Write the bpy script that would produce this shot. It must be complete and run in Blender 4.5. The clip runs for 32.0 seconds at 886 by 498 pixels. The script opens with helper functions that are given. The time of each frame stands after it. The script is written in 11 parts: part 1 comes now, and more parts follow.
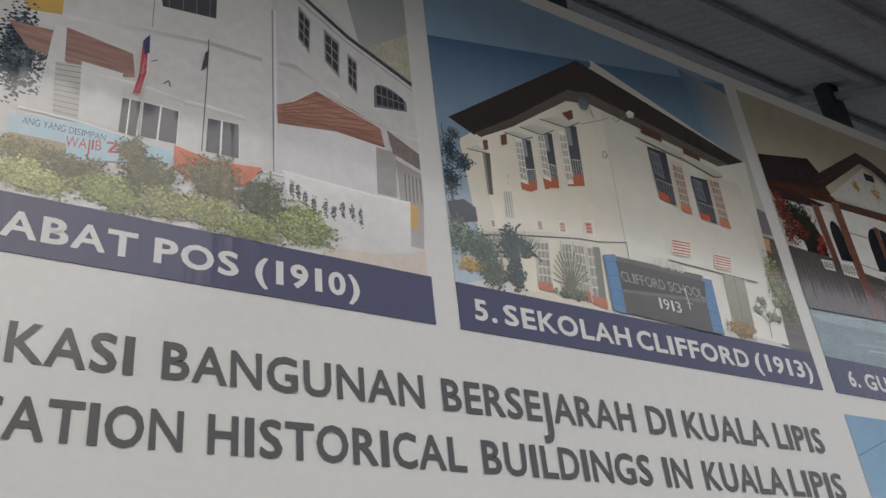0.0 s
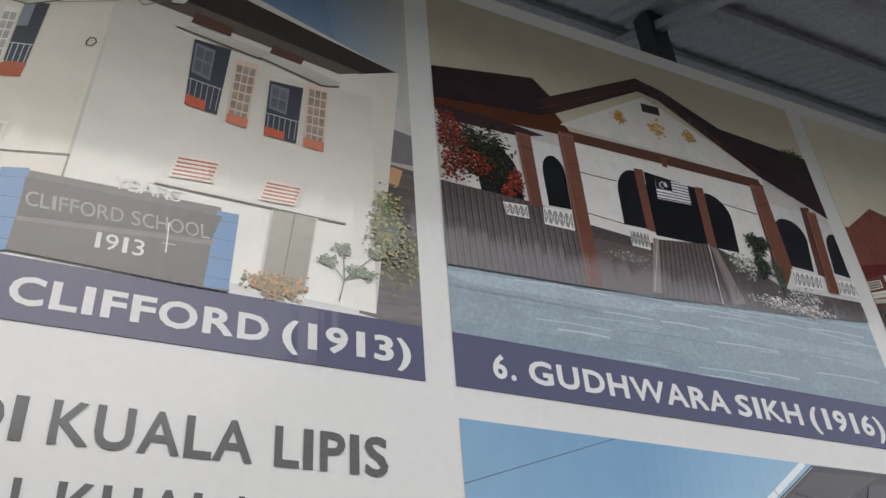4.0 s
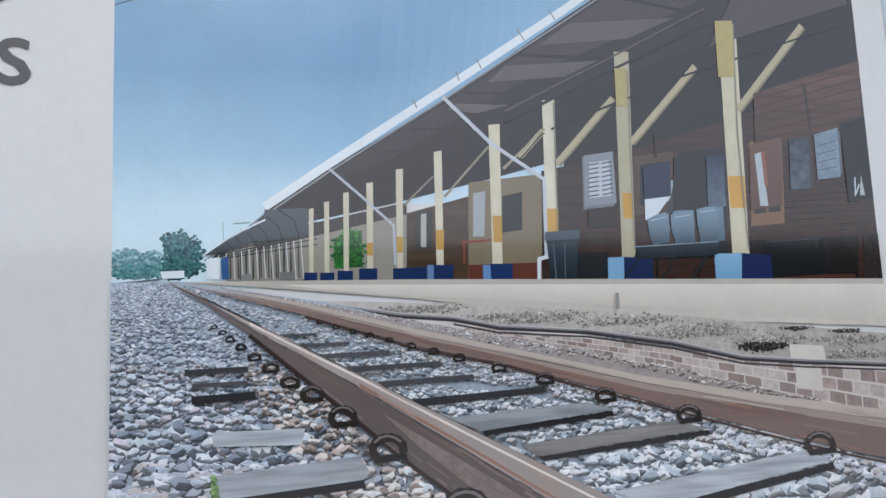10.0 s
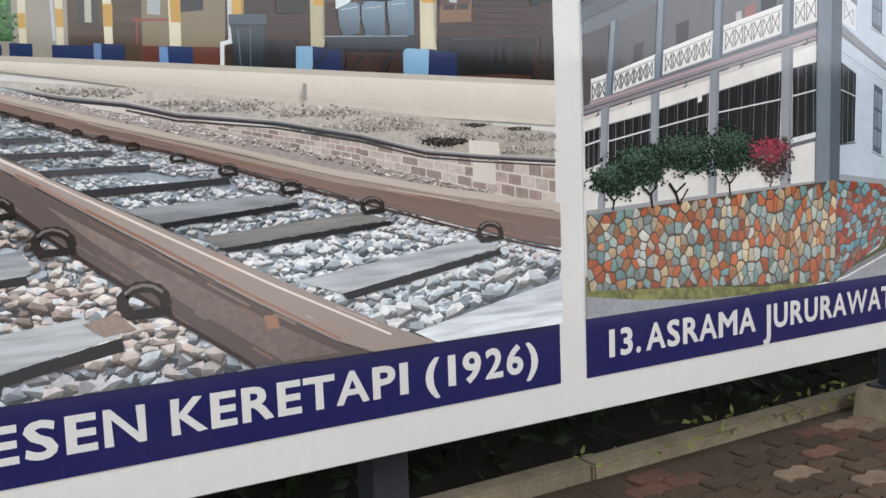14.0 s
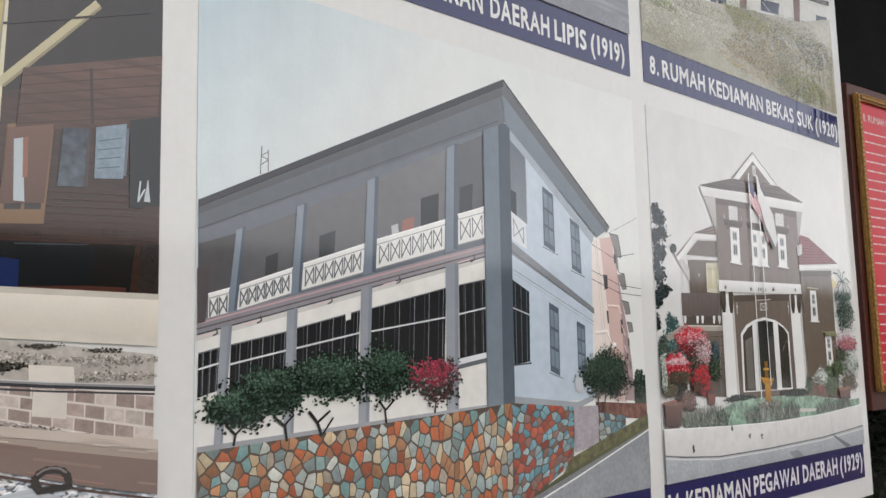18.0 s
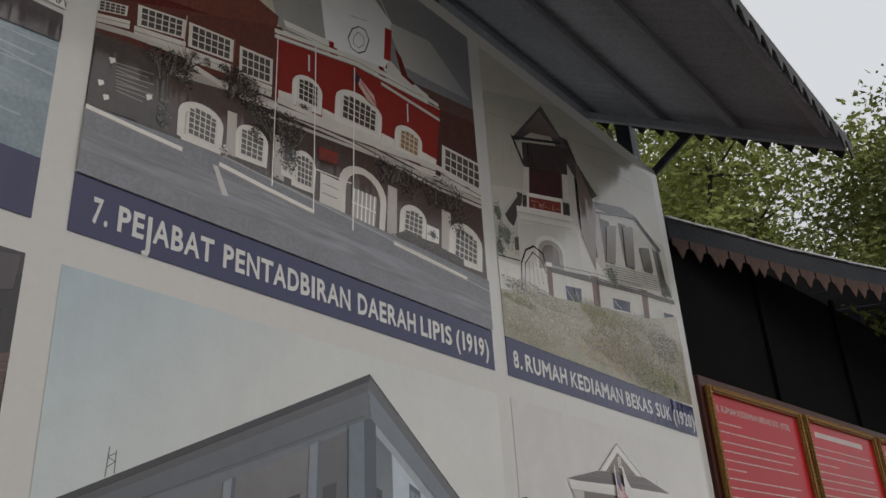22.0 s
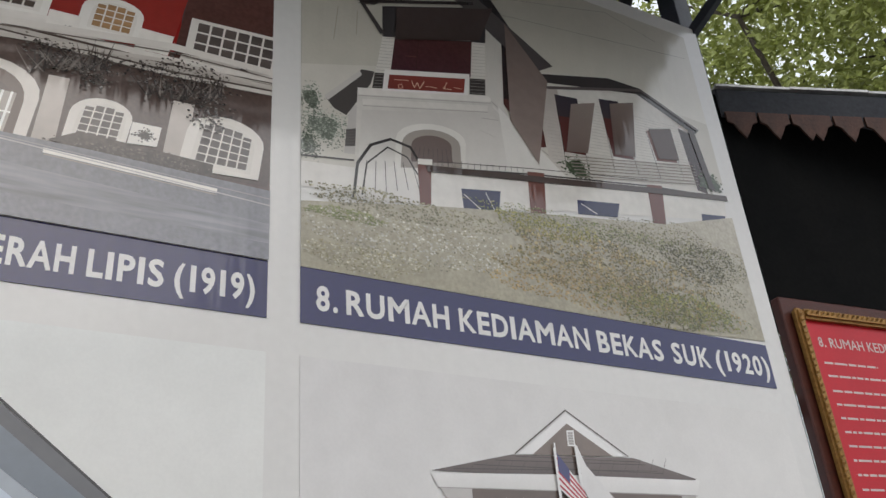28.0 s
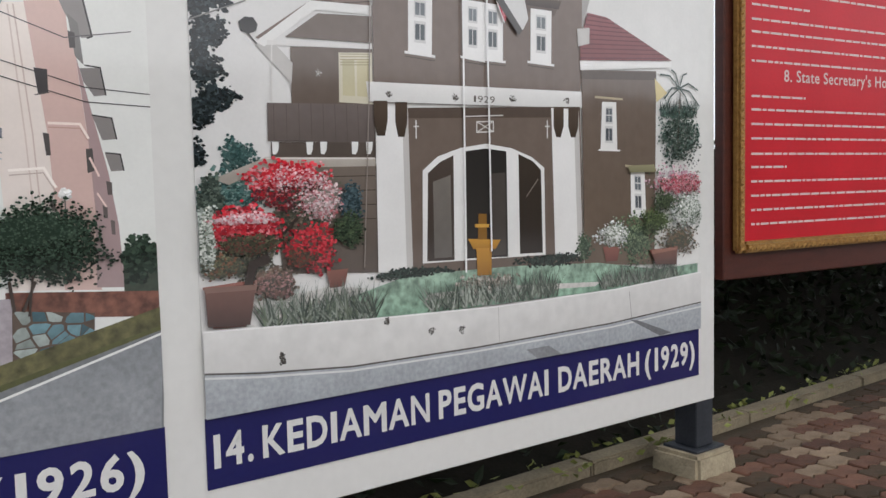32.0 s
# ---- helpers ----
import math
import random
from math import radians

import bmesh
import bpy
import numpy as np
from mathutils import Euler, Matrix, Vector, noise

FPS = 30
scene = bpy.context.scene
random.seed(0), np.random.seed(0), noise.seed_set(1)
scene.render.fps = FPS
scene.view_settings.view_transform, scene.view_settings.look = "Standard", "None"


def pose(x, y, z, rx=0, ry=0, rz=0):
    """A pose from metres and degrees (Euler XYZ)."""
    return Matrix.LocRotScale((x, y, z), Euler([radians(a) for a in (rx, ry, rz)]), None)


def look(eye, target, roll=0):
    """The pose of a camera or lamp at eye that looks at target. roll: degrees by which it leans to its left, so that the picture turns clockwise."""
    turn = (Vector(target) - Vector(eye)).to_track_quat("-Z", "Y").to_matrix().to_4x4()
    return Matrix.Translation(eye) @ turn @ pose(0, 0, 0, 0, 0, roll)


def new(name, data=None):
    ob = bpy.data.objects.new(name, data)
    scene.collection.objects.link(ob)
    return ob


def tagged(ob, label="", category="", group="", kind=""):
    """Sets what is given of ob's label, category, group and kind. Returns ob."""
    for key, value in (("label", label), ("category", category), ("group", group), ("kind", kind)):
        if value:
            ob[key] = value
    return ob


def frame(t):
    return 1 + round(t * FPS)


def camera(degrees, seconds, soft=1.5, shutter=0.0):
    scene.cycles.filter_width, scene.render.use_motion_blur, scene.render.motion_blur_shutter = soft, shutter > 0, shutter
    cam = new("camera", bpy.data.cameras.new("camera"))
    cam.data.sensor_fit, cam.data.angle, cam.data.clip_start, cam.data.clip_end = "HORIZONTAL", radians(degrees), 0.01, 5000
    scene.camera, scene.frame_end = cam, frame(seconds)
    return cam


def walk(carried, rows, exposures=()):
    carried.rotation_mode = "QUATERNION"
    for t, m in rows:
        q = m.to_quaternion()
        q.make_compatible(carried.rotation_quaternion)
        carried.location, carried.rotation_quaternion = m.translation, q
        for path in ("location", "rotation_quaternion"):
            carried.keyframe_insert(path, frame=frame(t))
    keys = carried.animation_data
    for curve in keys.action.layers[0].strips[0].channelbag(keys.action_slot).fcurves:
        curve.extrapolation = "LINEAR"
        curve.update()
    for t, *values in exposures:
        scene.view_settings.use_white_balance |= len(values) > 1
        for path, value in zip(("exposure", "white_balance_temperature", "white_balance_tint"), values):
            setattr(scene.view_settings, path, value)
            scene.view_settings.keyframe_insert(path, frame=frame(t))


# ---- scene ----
cam = camera(53.86, 32.0)
PATH = [
    (0, (-4.531, -2.763, 1.434), (-3.535, -1.332, 2.413), -6.33),
    (0.5, (-4.108, -2.741, 1.446), (-3.137, -1.306, 2.444), -6.44),
    (1, (-3.685, -2.683, 1.458), (-2.771, -1.214, 2.461), -6.10),
    (1.5, (-3.268, -2.627, 1.487), (-2.369, -1.179, 2.534), -7.37),
    (2, (-2.862, -2.634, 1.524), (-2.029, -1.159, 2.588), -6.18),
    (2.5, (-2.470, -2.592, 1.527), (-1.682, -1.115, 2.621), -6.32),
    (3, (-2.073, -2.616, 1.521), (-1.298, -1.159, 2.651), -6.21),
    (3.5, (-1.734, -2.631, 1.534), (-1.008, -1.158, 2.675), -5.60),
    (4, (-1.362, -2.588, 1.545), (-0.599, -1.127, 2.678), -4.47),
    (4.5, (-0.972, -2.549, 1.548), (-0.205, -1.109, 2.704), -8.21),
    (6.5, (0.132, -2.520, 1.604), (0.710, -1.026, 2.802), -4.59),
    (7, (0.298, -2.580, 1.606), (0.786, -1.001, 2.732), -3.08),
    (7.5, (0.366, -2.601, 1.578), (0.784, -0.897, 2.538), -2.27),
    (8, (0.387, -2.596, 1.549), (0.805, -0.815, 2.357), -1.90),
    (8.5, (0.388, -2.578, 1.544), (0.799, -0.730, 2.190), -2.31),
    (9, (0.393, -2.573, 1.546), (0.801, -0.677, 2.037), -1.87),
    (9.5, (0.409, -2.572, 1.533), (0.809, -0.649, 1.906), -1.78),
    (10, (0.413, -2.551, 1.481), (0.818, -0.612, 1.757), -2.39),
    (10.5, (0.412, -2.542, 1.457), (0.815, -0.589, 1.614), -2.32),
    (11, (0.409, -2.537, 1.442), (0.810, -0.579, 1.496), -2.04),
    (11.5, (0.409, -2.528, 1.422), (0.810, -0.570, 1.369), -1.87),
    (12, (0.404, -2.521, 1.409), (0.810, -0.566, 1.292), -1.96),
    (12.5, (0.407, -2.518, 1.396), (0.849, -0.574, 1.243), -2.05),
    (13, (0.427, -2.517, 1.396), (1.056, -0.626, 1.227), -1.86),
    (13.5, (0.458, -2.526, 1.402), (1.318, -0.728, 1.225), -1.98),
    (14, (0.504, -2.536, 1.427), (1.495, -0.808, 1.243), -2.05),
    (14.5, (0.589, -2.541, 1.441), (1.661, -0.858, 1.301), -2.04),
    (15, (0.768, -2.461, 1.440), (1.896, -0.814, 1.312), -2.38),
    (15.5, (0.933, -2.408, 1.454), (2.189, -0.856, 1.346), -3.15),
    (17.5, (1.299, -2.526, 1.534), (2.661, -1.065, 1.645), -0.93),
    (18, (1.261, -2.557, 1.521), (2.614, -1.103, 1.762), -1.28),
    (18.5, (1.249, -2.575, 1.511), (2.585, -1.138, 1.896), -1.49),
    (19, (1.247, -2.582, 1.504), (2.567, -1.169, 2.015), -1.78),
    (19.5, (1.251, -2.588, 1.512), (2.551, -1.196, 2.123), -2.34),
    (20, (1.246, -2.589, 1.518), (2.529, -1.218, 2.208), -2.73),
    (20.5, (1.239, -2.605, 1.534), (2.499, -1.261, 2.311), -2.97),
    (21, (1.233, -2.609, 1.549), (2.474, -1.290, 2.397), -3.11),
    (21.5, (1.249, -2.599, 1.564), (2.581, -1.382, 2.428), -3.42),
    (22, (1.283, -2.595, 1.573), (2.714, -1.481, 2.417), -3.56),
    (22.5, (1.333, -2.589, 1.571), (2.830, -1.505, 2.336), -3.88),
    (23, (1.494, -2.562, 1.569), (2.991, -1.448, 2.290), -4.18),
    (23.5, (1.758, -2.527, 1.569), (3.199, -1.349, 2.300), -4.69),
    (24, (2.073, -2.531, 1.575), (3.482, -1.324, 2.321), -5.00),
    (24.5, (2.395, -2.570, 1.591), (3.769, -1.326, 2.345), -4.59),
    (25, (2.722, -2.609, 1.619), (3.992, -1.273, 2.394), -3.10),
    (25.5, (3.044, -2.648, 1.632), (4.238, -1.263, 2.442), -5.16),
    (27.5, (4.029, -2.702, 1.665), (4.953, -1.220, 2.640), -4.10),
    (28, (4.107, -2.723, 1.664), (5.017, -1.212, 2.607), -4.82),
    (28.5, (4.115, -2.712, 1.656), (5.067, -1.138, 2.440), -3.70),
    (29, (4.121, -2.685, 1.647), (5.095, -1.064, 2.297), -3.22),
    (29.5, (4.121, -2.673, 1.634), (5.115, -1.008, 2.124), -2.43),
    (30, (4.135, -2.665, 1.603), (5.144, -0.971, 1.939), -0.90),
    (30.5, (4.149, -2.654, 1.582), (5.198, -0.963, 1.778), -0.68),
    (31, (4.124, -2.611, 1.560), (5.243, -0.954, 1.618), -0.72),
    (31.5, (4.126, -2.570, 1.549), (5.275, -0.933, 1.497), -1.28),
    (32, (4.135, -2.560, 1.547), (5.333, -0.965, 1.403), -1.27),
]
walk(cam, [(t, look(eye, target, roll)) for t, eye, target, roll in PATH],
     exposures=[(0, -0.81, 6350, 10), (2, -0.54, 6325, 10), (4, -0.42, 6200, 10), (7, -0.29, 6250, 10), (8.5, -0.45, 6050, 10), (10, -0.33, 5650, 10), (12, -0.12, 5970, 10), (13, -0.09, 6100, 10), (15.5, 0.13, 6250, 10), (17.5, -0.12, 6350, 10), (19, -0.29, 6350, 10), (21, -0.46, 6350, 10), (21.5, -0.82, 6450, 10), (22, -1.23, 6550, 10), (25, -1.26, 6550, 10), (27.5, -0.48, 6250, 10), (28.5, -0.56, 6250, 10), (30, -0.54, 6200, 10), (32, -0.31, 6200, 10)])

# ---- light: overcast sky, weak wide sun from behind the viewer ----
world = bpy.data.worlds.new("world")
scene.world = world
world.use_nodes = True
_nt = world.node_tree
_sky = _nt.nodes.new("ShaderNodeTexSky")
_sky.sky_type = 'NISHITA'
_sky.sun_disc = False
_sky.sun_elevation = radians(37)
_sky.sun_rotation = radians(182)
_sky.air_density, _sky.dust_density, _sky.ozone_density = 1.0, 6.0, 1.0
_mix = _nt.nodes.new("ShaderNodeMix")
_mix.data_type = 'RGBA'
_mix.inputs[0].default_value = 0.75
_mix.inputs[7].default_value = (13.6, 13.9, 14.3, 1)
_nt.links.new(_sky.outputs[0], _mix.inputs[6])
_bg = _nt.nodes["Background"]
_nt.links.new(_mix.outputs[2], _bg.inputs[0])
_bg.inputs[1].default_value = 0.15
_sun = bpy.data.lights.new("sun", 'SUN')
_sun.energy, _sun.angle, _sun.color = 0.25, radians(30), (1.0, 0.985, 0.965)
sun = new("sun", _sun)
sun.matrix_world = look((3, -28, 21), (2, 0, 0))

TREES = [((13.5, 2.2, 0), 12.2, 3.3, 25000, 1), ((15.5, 0.0, 0), 9.5, 3.2, 23000, 2), ((16.5, 5.0, 0), 13.0, 3.6, 23000, 3), ((19.0, -2.0, 0), 9.6, 3.6, 22000, 4), ((21.0, 4.0, 0), 12.0, 4.2, 26000, 5), ((23.0, 0.5, 0), 11.0, 4.0, 26000, 6)]
import collections

# ---- materials ----
def srgb(h):
    c = [int(h[i:i + 2], 16) / 255 for i in (0, 2, 4)]
    return [v / 12.92 if v <= 0.04045 else ((v + 0.055) / 1.055) ** 2.4 for v in c]


def material(name, colour, colour2=None, scale=6.0, fine=60.0, rough=0.6, bump=0.1, metal=0.0, detail=6.0, spread=0.5, stretch=(1, 1, 1), tone=None, grain=0.15):
    """Two-scale noise material in object metres."""
    m = bpy.data.materials.new(name)
    m.use_nodes = True
    nt = m.node_tree
    b = nt.nodes["Principled BSDF"]
    b.inputs["Roughness"].default_value, b.inputs["Metallic"].default_value = rough, metal
    b.inputs["Specular IOR Level"].default_value = 0.3
    tc = nt.nodes.new("ShaderNodeTexCoord")
    mp = nt.nodes.new("ShaderNodeMapping")
    mp.inputs["Scale"].default_value = stretch
    nt.links.new(tc.outputs["Object"], mp.inputs[0])
    n1, n2 = nt.nodes.new("ShaderNodeTexNoise"), nt.nodes.new("ShaderNodeTexNoise")
    n1.inputs["Scale"].default_value, n2.inputs["Scale"].default_value = scale, fine
    n1.inputs["Detail"].default_value = n2.inputs["Detail"].default_value = detail
    for n in (n1, n2):
        nt.links.new(mp.outputs[0], n.inputs[0])
    mix = nt.nodes.new("ShaderNodeMix")
    mix.data_type = 'RGBA'
    ramp = nt.nodes.new("ShaderNodeMapRange")
    ramp.inputs[1].default_value, ramp.inputs[2].default_value = 0.5 - spread / 2, 0.5 + spread / 2
    nt.links.new(n1.outputs[0], ramp.inputs[0])
    nt.links.new(ramp.outputs[0], mix.inputs[0])
    mix.inputs[6].default_value = (*colour, 1)
    mix.inputs[7].default_value = (*(colour2 or [v * 0.8 for v in colour]), 1)
    f2 = nt.nodes.new("ShaderNodeMapRange")
    f2.inputs[1].default_value, f2.inputs[2].default_value, f2.inputs[3].default_value, f2.inputs[4].default_value = 0.3, 0.7, 1 - grain * 1.2, 1 + grain * 0.8
    nt.links.new(n2.outputs[0], f2.inputs[0])
    mul = nt.nodes.new("ShaderNodeMix")
    mul.data_type, mul.blend_type = 'RGBA', 'MULTIPLY'
    mul.inputs[0].default_value = 1
    nt.links.new(mix.outputs[2], mul.inputs[6])
    nt.links.new(f2.outputs[0], mul.inputs[7])
    out = mul
    if tone:   # varies from object to object
        info = nt.nodes.new("ShaderNodeObjectInfo")
        tr = nt.nodes.new("ShaderNodeMapRange")
        tr.inputs[3].default_value, tr.inputs[4].default_value = 1 - tone, 1 + tone
        nt.links.new(info.outputs["Random"], tr.inputs[0])
        out = nt.nodes.new("ShaderNodeMix")
        out.data_type, out.blend_type = 'RGBA', 'MULTIPLY'
        out.inputs[0].default_value = 1
        nt.links.new(mul.outputs[2], out.inputs[6])
        nt.links.new(tr.outputs[0], out.inputs[7])
    nt.links.new(out.outputs[2], b.inputs["Base Color"])
    if bump:
        bp = nt.nodes.new("ShaderNodeBump")
        bp.inputs["Strength"].default_value, bp.inputs["Distance"].default_value = bump, 0.01
        nt.links.new(n2.outputs[0], bp.inputs["Height"])
        nt.links.new(bp.outputs[0], b.inputs["Normal"])
    return m


def print_material(name, rough=0.075, fine=90.0, lo=0.95, hi=1.05, stretch=(1, 1, 1)):
    """Printed vinyl: the inks are laid per shape, with the print's own grain and slight weathering."""
    m = bpy.data.materials.new(name)
    m.use_nodes = True
    nt = m.node_tree
    b = nt.nodes["Principled BSDF"]
    b.inputs["Specular IOR Level"].default_value = 0.42
    at = nt.nodes.new("ShaderNodeAttribute")
    at.attribute_name = "ink"
    tc = nt.nodes.new("ShaderNodeTexCoord")
    mp = nt.nodes.new("ShaderNodeMapping")
    mp.inputs["Scale"].default_value = stretch
    nt.links.new(tc.outputs["Object"], mp.inputs[0])
    last = at.outputs["Color"]
    for sc, a, c in ((fine, lo, hi), (fine * 0.16, (1 + lo) / 2, (1 + hi) / 2), (9.0, 0.98, 1.02), (2.2, 0.965, 1.03)):
        n = nt.nodes.new("ShaderNodeTexNoise")
        n.inputs["Scale"].default_value, n.inputs["Detail"].default_value = sc, 5
        nt.links.new(mp.outputs[0], n.inputs[0])
        r = nt.nodes.new("ShaderNodeMapRange")
        r.inputs[1].default_value, r.inputs[2].default_value, r.inputs[3].default_value, r.inputs[4].default_value = 0.32, 0.68, a, c
        nt.links.new(n.outputs[0], r.inputs[0])
        mx = nt.nodes.new("ShaderNodeMix")
        mx.data_type, mx.blend_type = 'RGBA', 'MULTIPLY'
        mx.inputs[0].default_value = 1
        nt.links.new(last, mx.inputs[6])
        nt.links.new(r.outputs[0], mx.inputs[7])
        last = mx.outputs[2]
    nt.links.new(last, b.inputs["Base Color"])
    rn = nt.nodes.new("ShaderNodeTexNoise")
    rn.inputs["Scale"].default_value = 2.0
    nt.links.new(tc.outputs["Object"], rn.inputs[0])
    rr = nt.nodes.new("ShaderNodeMapRange")
    rr.inputs[3].default_value, rr.inputs[4].default_value = rough - 0.03, rough + 0.05
    nt.links.new(rn.outputs[0], rr.inputs[0])
    nt.links.new(rr.outputs[0], b.inputs["Roughness"])
    return m


def film(m, level=0.65):
    """Glossy laminated film, pulled into faint upright ripples."""
    nt = m.node_tree
    b = nt.nodes["Principled BSDF"]
    b.inputs["Specular IOR Level"].default_value = level
    tc, mp = nt.nodes.new("ShaderNodeTexCoord"), nt.nodes.new("ShaderNodeMapping")
    mp.inputs["Scale"].default_value = (16, 1, 0.7)
    n, bp = nt.nodes.new("ShaderNodeTexNoise"), nt.nodes.new("ShaderNodeBump")
    n.inputs["Scale"].default_value, n.inputs["Detail"].default_value = 1.0, 2.0
    bp.inputs["Strength"].default_value, bp.inputs["Distance"].default_value = 0.5, 0.004
    nt.links.new(tc.outputs["Object"], mp.inputs[0])
    nt.links.new(mp.outputs[0], n.inputs[0])
    nt.links.new(n.outputs[0], bp.inputs["Height"])
    nt.links.new(bp.outputs[0], b.inputs["Normal"])
    return m


INK = 0.88
VINYL = [print_material("printed_vinyl", lo=0.985, hi=1.015),
         print_material("printed_vinyl_grainy", fine=60.0, lo=0.86, hi=1.12),
         print_material("printed_vinyl_speckled", fine=34.0, lo=0.55, hi=1.45),
         print_material("printed_vinyl_streaked", fine=30.0, lo=0.7, hi=1.2, stretch=(0.15, 1, 1.6)),
         print_material("printed_vinyl_soft", fine=22.0, lo=0.95, hi=1.04)]
M_WHITE = material("white_vinyl_sheet", (0.71, 0.70, 0.675), (0.665, 0.655, 0.63), scale=0.9, fine=25, rough=0.085, bump=0.0, grain=0.02)
M_POST = material("dark_painted_steel", (0.028, 0.032, 0.04), (0.045, 0.05, 0.06), scale=8, fine=80, rough=0.5, bump=0.1)
M_FOOT = material("cast_concrete", (0.46, 0.39, 0.27), (0.27, 0.225, 0.155), scale=9, fine=70, rough=0.9, bump=0.5)
M_KERB = material("kerb_concrete", (0.33, 0.275, 0.19), (0.19, 0.16, 0.11), scale=5, fine=60, rough=0.9, bump=0.4)
# kept pale so that it throws light up to the roof and prints
M_GROUND = material("pale_bounce_concrete", (0.48, 0.46, 0.43), (0.38, 0.36, 0.33), scale=0.6, fine=12, rough=0.9, bump=0.3)
M_BACKDROP = material("dull_green_backdrop", (0.10, 0.12, 0.08), (0.055, 0.07, 0.045), scale=0.8, fine=9, rough=0.9, bump=0.3)
# almost no reflectance: the deep shade under the second roof, given as colour
M_DEEP_SHADE = material("deep_shade_black", (0.0055, 0.006, 0.0065), (0.009, 0.009, 0.009), scale=3, fine=40, rough=1.0, bump=0)
M_ROOF = material("dark_roof_sheet", (0.27, 0.29, 0.335), (0.32, 0.345, 0.385), scale=3, fine=40, rough=0.65, bump=0.1)
M_PURLIN = material("grey_painted_purlin", (0.26, 0.28, 0.32), (0.3, 0.32, 0.36), scale=5, fine=50, rough=0.6, bump=0.1)
M_ROOF_B = material("black_roof_sheet", (0.03, 0.033, 0.04), (0.045, 0.048, 0.055), scale=3, fine=40, rough=0.85, bump=0.1)
M_ROOF_B.node_tree.nodes["Principled BSDF"].inputs["Specular IOR Level"].default_value = 0.2
M_DEEP_SHADE.node_tree.nodes["Principled BSDF"].inputs["Specular IOR Level"].default_value = 0.08
M_FRINGE = material("rusty_fringe", (0.1, 0.046, 0.032), (0.05, 0.028, 0.022), scale=9, fine=60, rough=0.7, bump=0.2)
M_WOOD = material("red_brown_wood", (0.085, 0.022, 0.014), (0.055, 0.016, 0.011), scale=5, fine=50, rough=0.4, bump=0.15, stretch=(1, 1, 6))
M_GOLD = material("gilded_moulding", (0.42, 0.24, 0.07), (0.22, 0.11, 0.03), scale=40, fine=120, rough=0.4, bump=0.4, metal=0.35)
M_RED = material("red_printed_sheet", (0.55, 0.011, 0.024), (0.44, 0.008, 0.017), scale=2, fine=60, rough=0.3, grain=0.03, bump=0.02)
M_REDTEXT = material("white_print", (0.66, 0.55, 0.52), scale=8, fine=80, rough=0.35, grain=0.03, bump=0)
M_DARKFRINGE = material("dark_fringe", (0.03, 0.032, 0.036), (0.05, 0.045, 0.04), scale=9, fine=60, rough=0.6, bump=0.2)
M_FLASH = material("pale_flashing", (0.5, 0.5, 0.5), (0.3, 0.3, 0.3), scale=9, fine=60, rough=0.4, bump=0.1, metal=0.5)
M_BED = material("mossy_bed", (0.10, 0.075, 0.05), (0.05, 0.04, 0.025), scale=4, fine=60, rough=0.8, bump=0.4)
# earth darkened to near-black, so the bank's shade is part of the colour
M_SHADE_SOIL = material("shade_soil", (0.022, 0.018, 0.013), (0.012, 0.012, 0.008), scale=6, fine=50, rough=0.95, bump=0.6)
M_LEAF = material("leaf_green", (0.38, 0.42, 0.12), (0.2, 0.22, 0.06), scale=1.5, fine=20, rough=0.5, bump=0, tone=0.3)
# near-black green: the shade under the shelters is put into this leaf colour
M_SHADE_LEAF = material("shade_leaf", (0.018, 0.032, 0.010), (0.008, 0.014, 0.005), scale=2.5, fine=20, rough=0.6, bump=0)
M_BARK = material("bark", (0.05, 0.04, 0.03), (0.09, 0.075, 0.055), scale=12, fine=60, rough=0.9, bump=0.6)
M_INK = material("dark_grey_ink", (0.03, 0.03, 0.032), (0.045, 0.045, 0.046), scale=3, fine=50, rough=0.085, grain=0.03, bump=0)
M_NAVY = material("navy_ink", (0.012, 0.013, 0.088), (0.017, 0.018, 0.098), scale=2, fine=60, rough=0.085, grain=0.03, bump=0)
M_WLETTER = material("white_ink", (0.70, 0.69, 0.675), (0.65, 0.64, 0.62), scale=2, fine=60, rough=0.085, grain=0.03, bump=0)
for m in (*VINYL, M_WHITE, M_INK, M_NAVY, M_WLETTER):
    film(m)
M_PAVER = [material("red_paver", (0.16, 0.075, 0.048), (0.085, 0.045, 0.03), scale=7, fine=60, rough=0.75, bump=0.4, tone=0.35),
           material("pale_paver", (0.28, 0.205, 0.14), (0.16, 0.11, 0.07), scale=7, fine=60, rough=0.75, bump=0.4, tone=0.3),
           material("mossy_paver", (0.085, 0.05, 0.03), (0.045, 0.035, 0.02), scale=7, fine=60, rough=0.8, bump=0.4, tone=0.3)]
M_PAVER_REST = [material("red_paver_field", (0.16, 0.075, 0.048), (0.085, 0.045, 0.03), scale=5, fine=60, rough=0.75, bump=0.4),
                material("pale_paver_field", (0.28, 0.205, 0.14), (0.16, 0.11, 0.07), scale=5, fine=60, rough=0.75, bump=0.4),
                material("mossy_paver_field", (0.085, 0.05, 0.03), (0.045, 0.035, 0.02), scale=5, fine=60, rough=0.8, bump=0.4)]


# ---- mesh helpers ----
def mesh_from(name, verts, faces, mats=(), index=None):
    me = bpy.data.meshes.new(name)
    me.from_pydata(verts, [], faces)
    for m in mats:
        me.materials.append(m)
    if index is not None:
        me.polygons.foreach_set("material_index", index)
    return me


def put(name, me, parent=None, label="", loc=None):
    ob = new(name, me)
    if loc is not None:
        ob.location = loc
    if parent is not None:
        ob.parent = parent
    if label:
        ob["label"] = label
    return ob


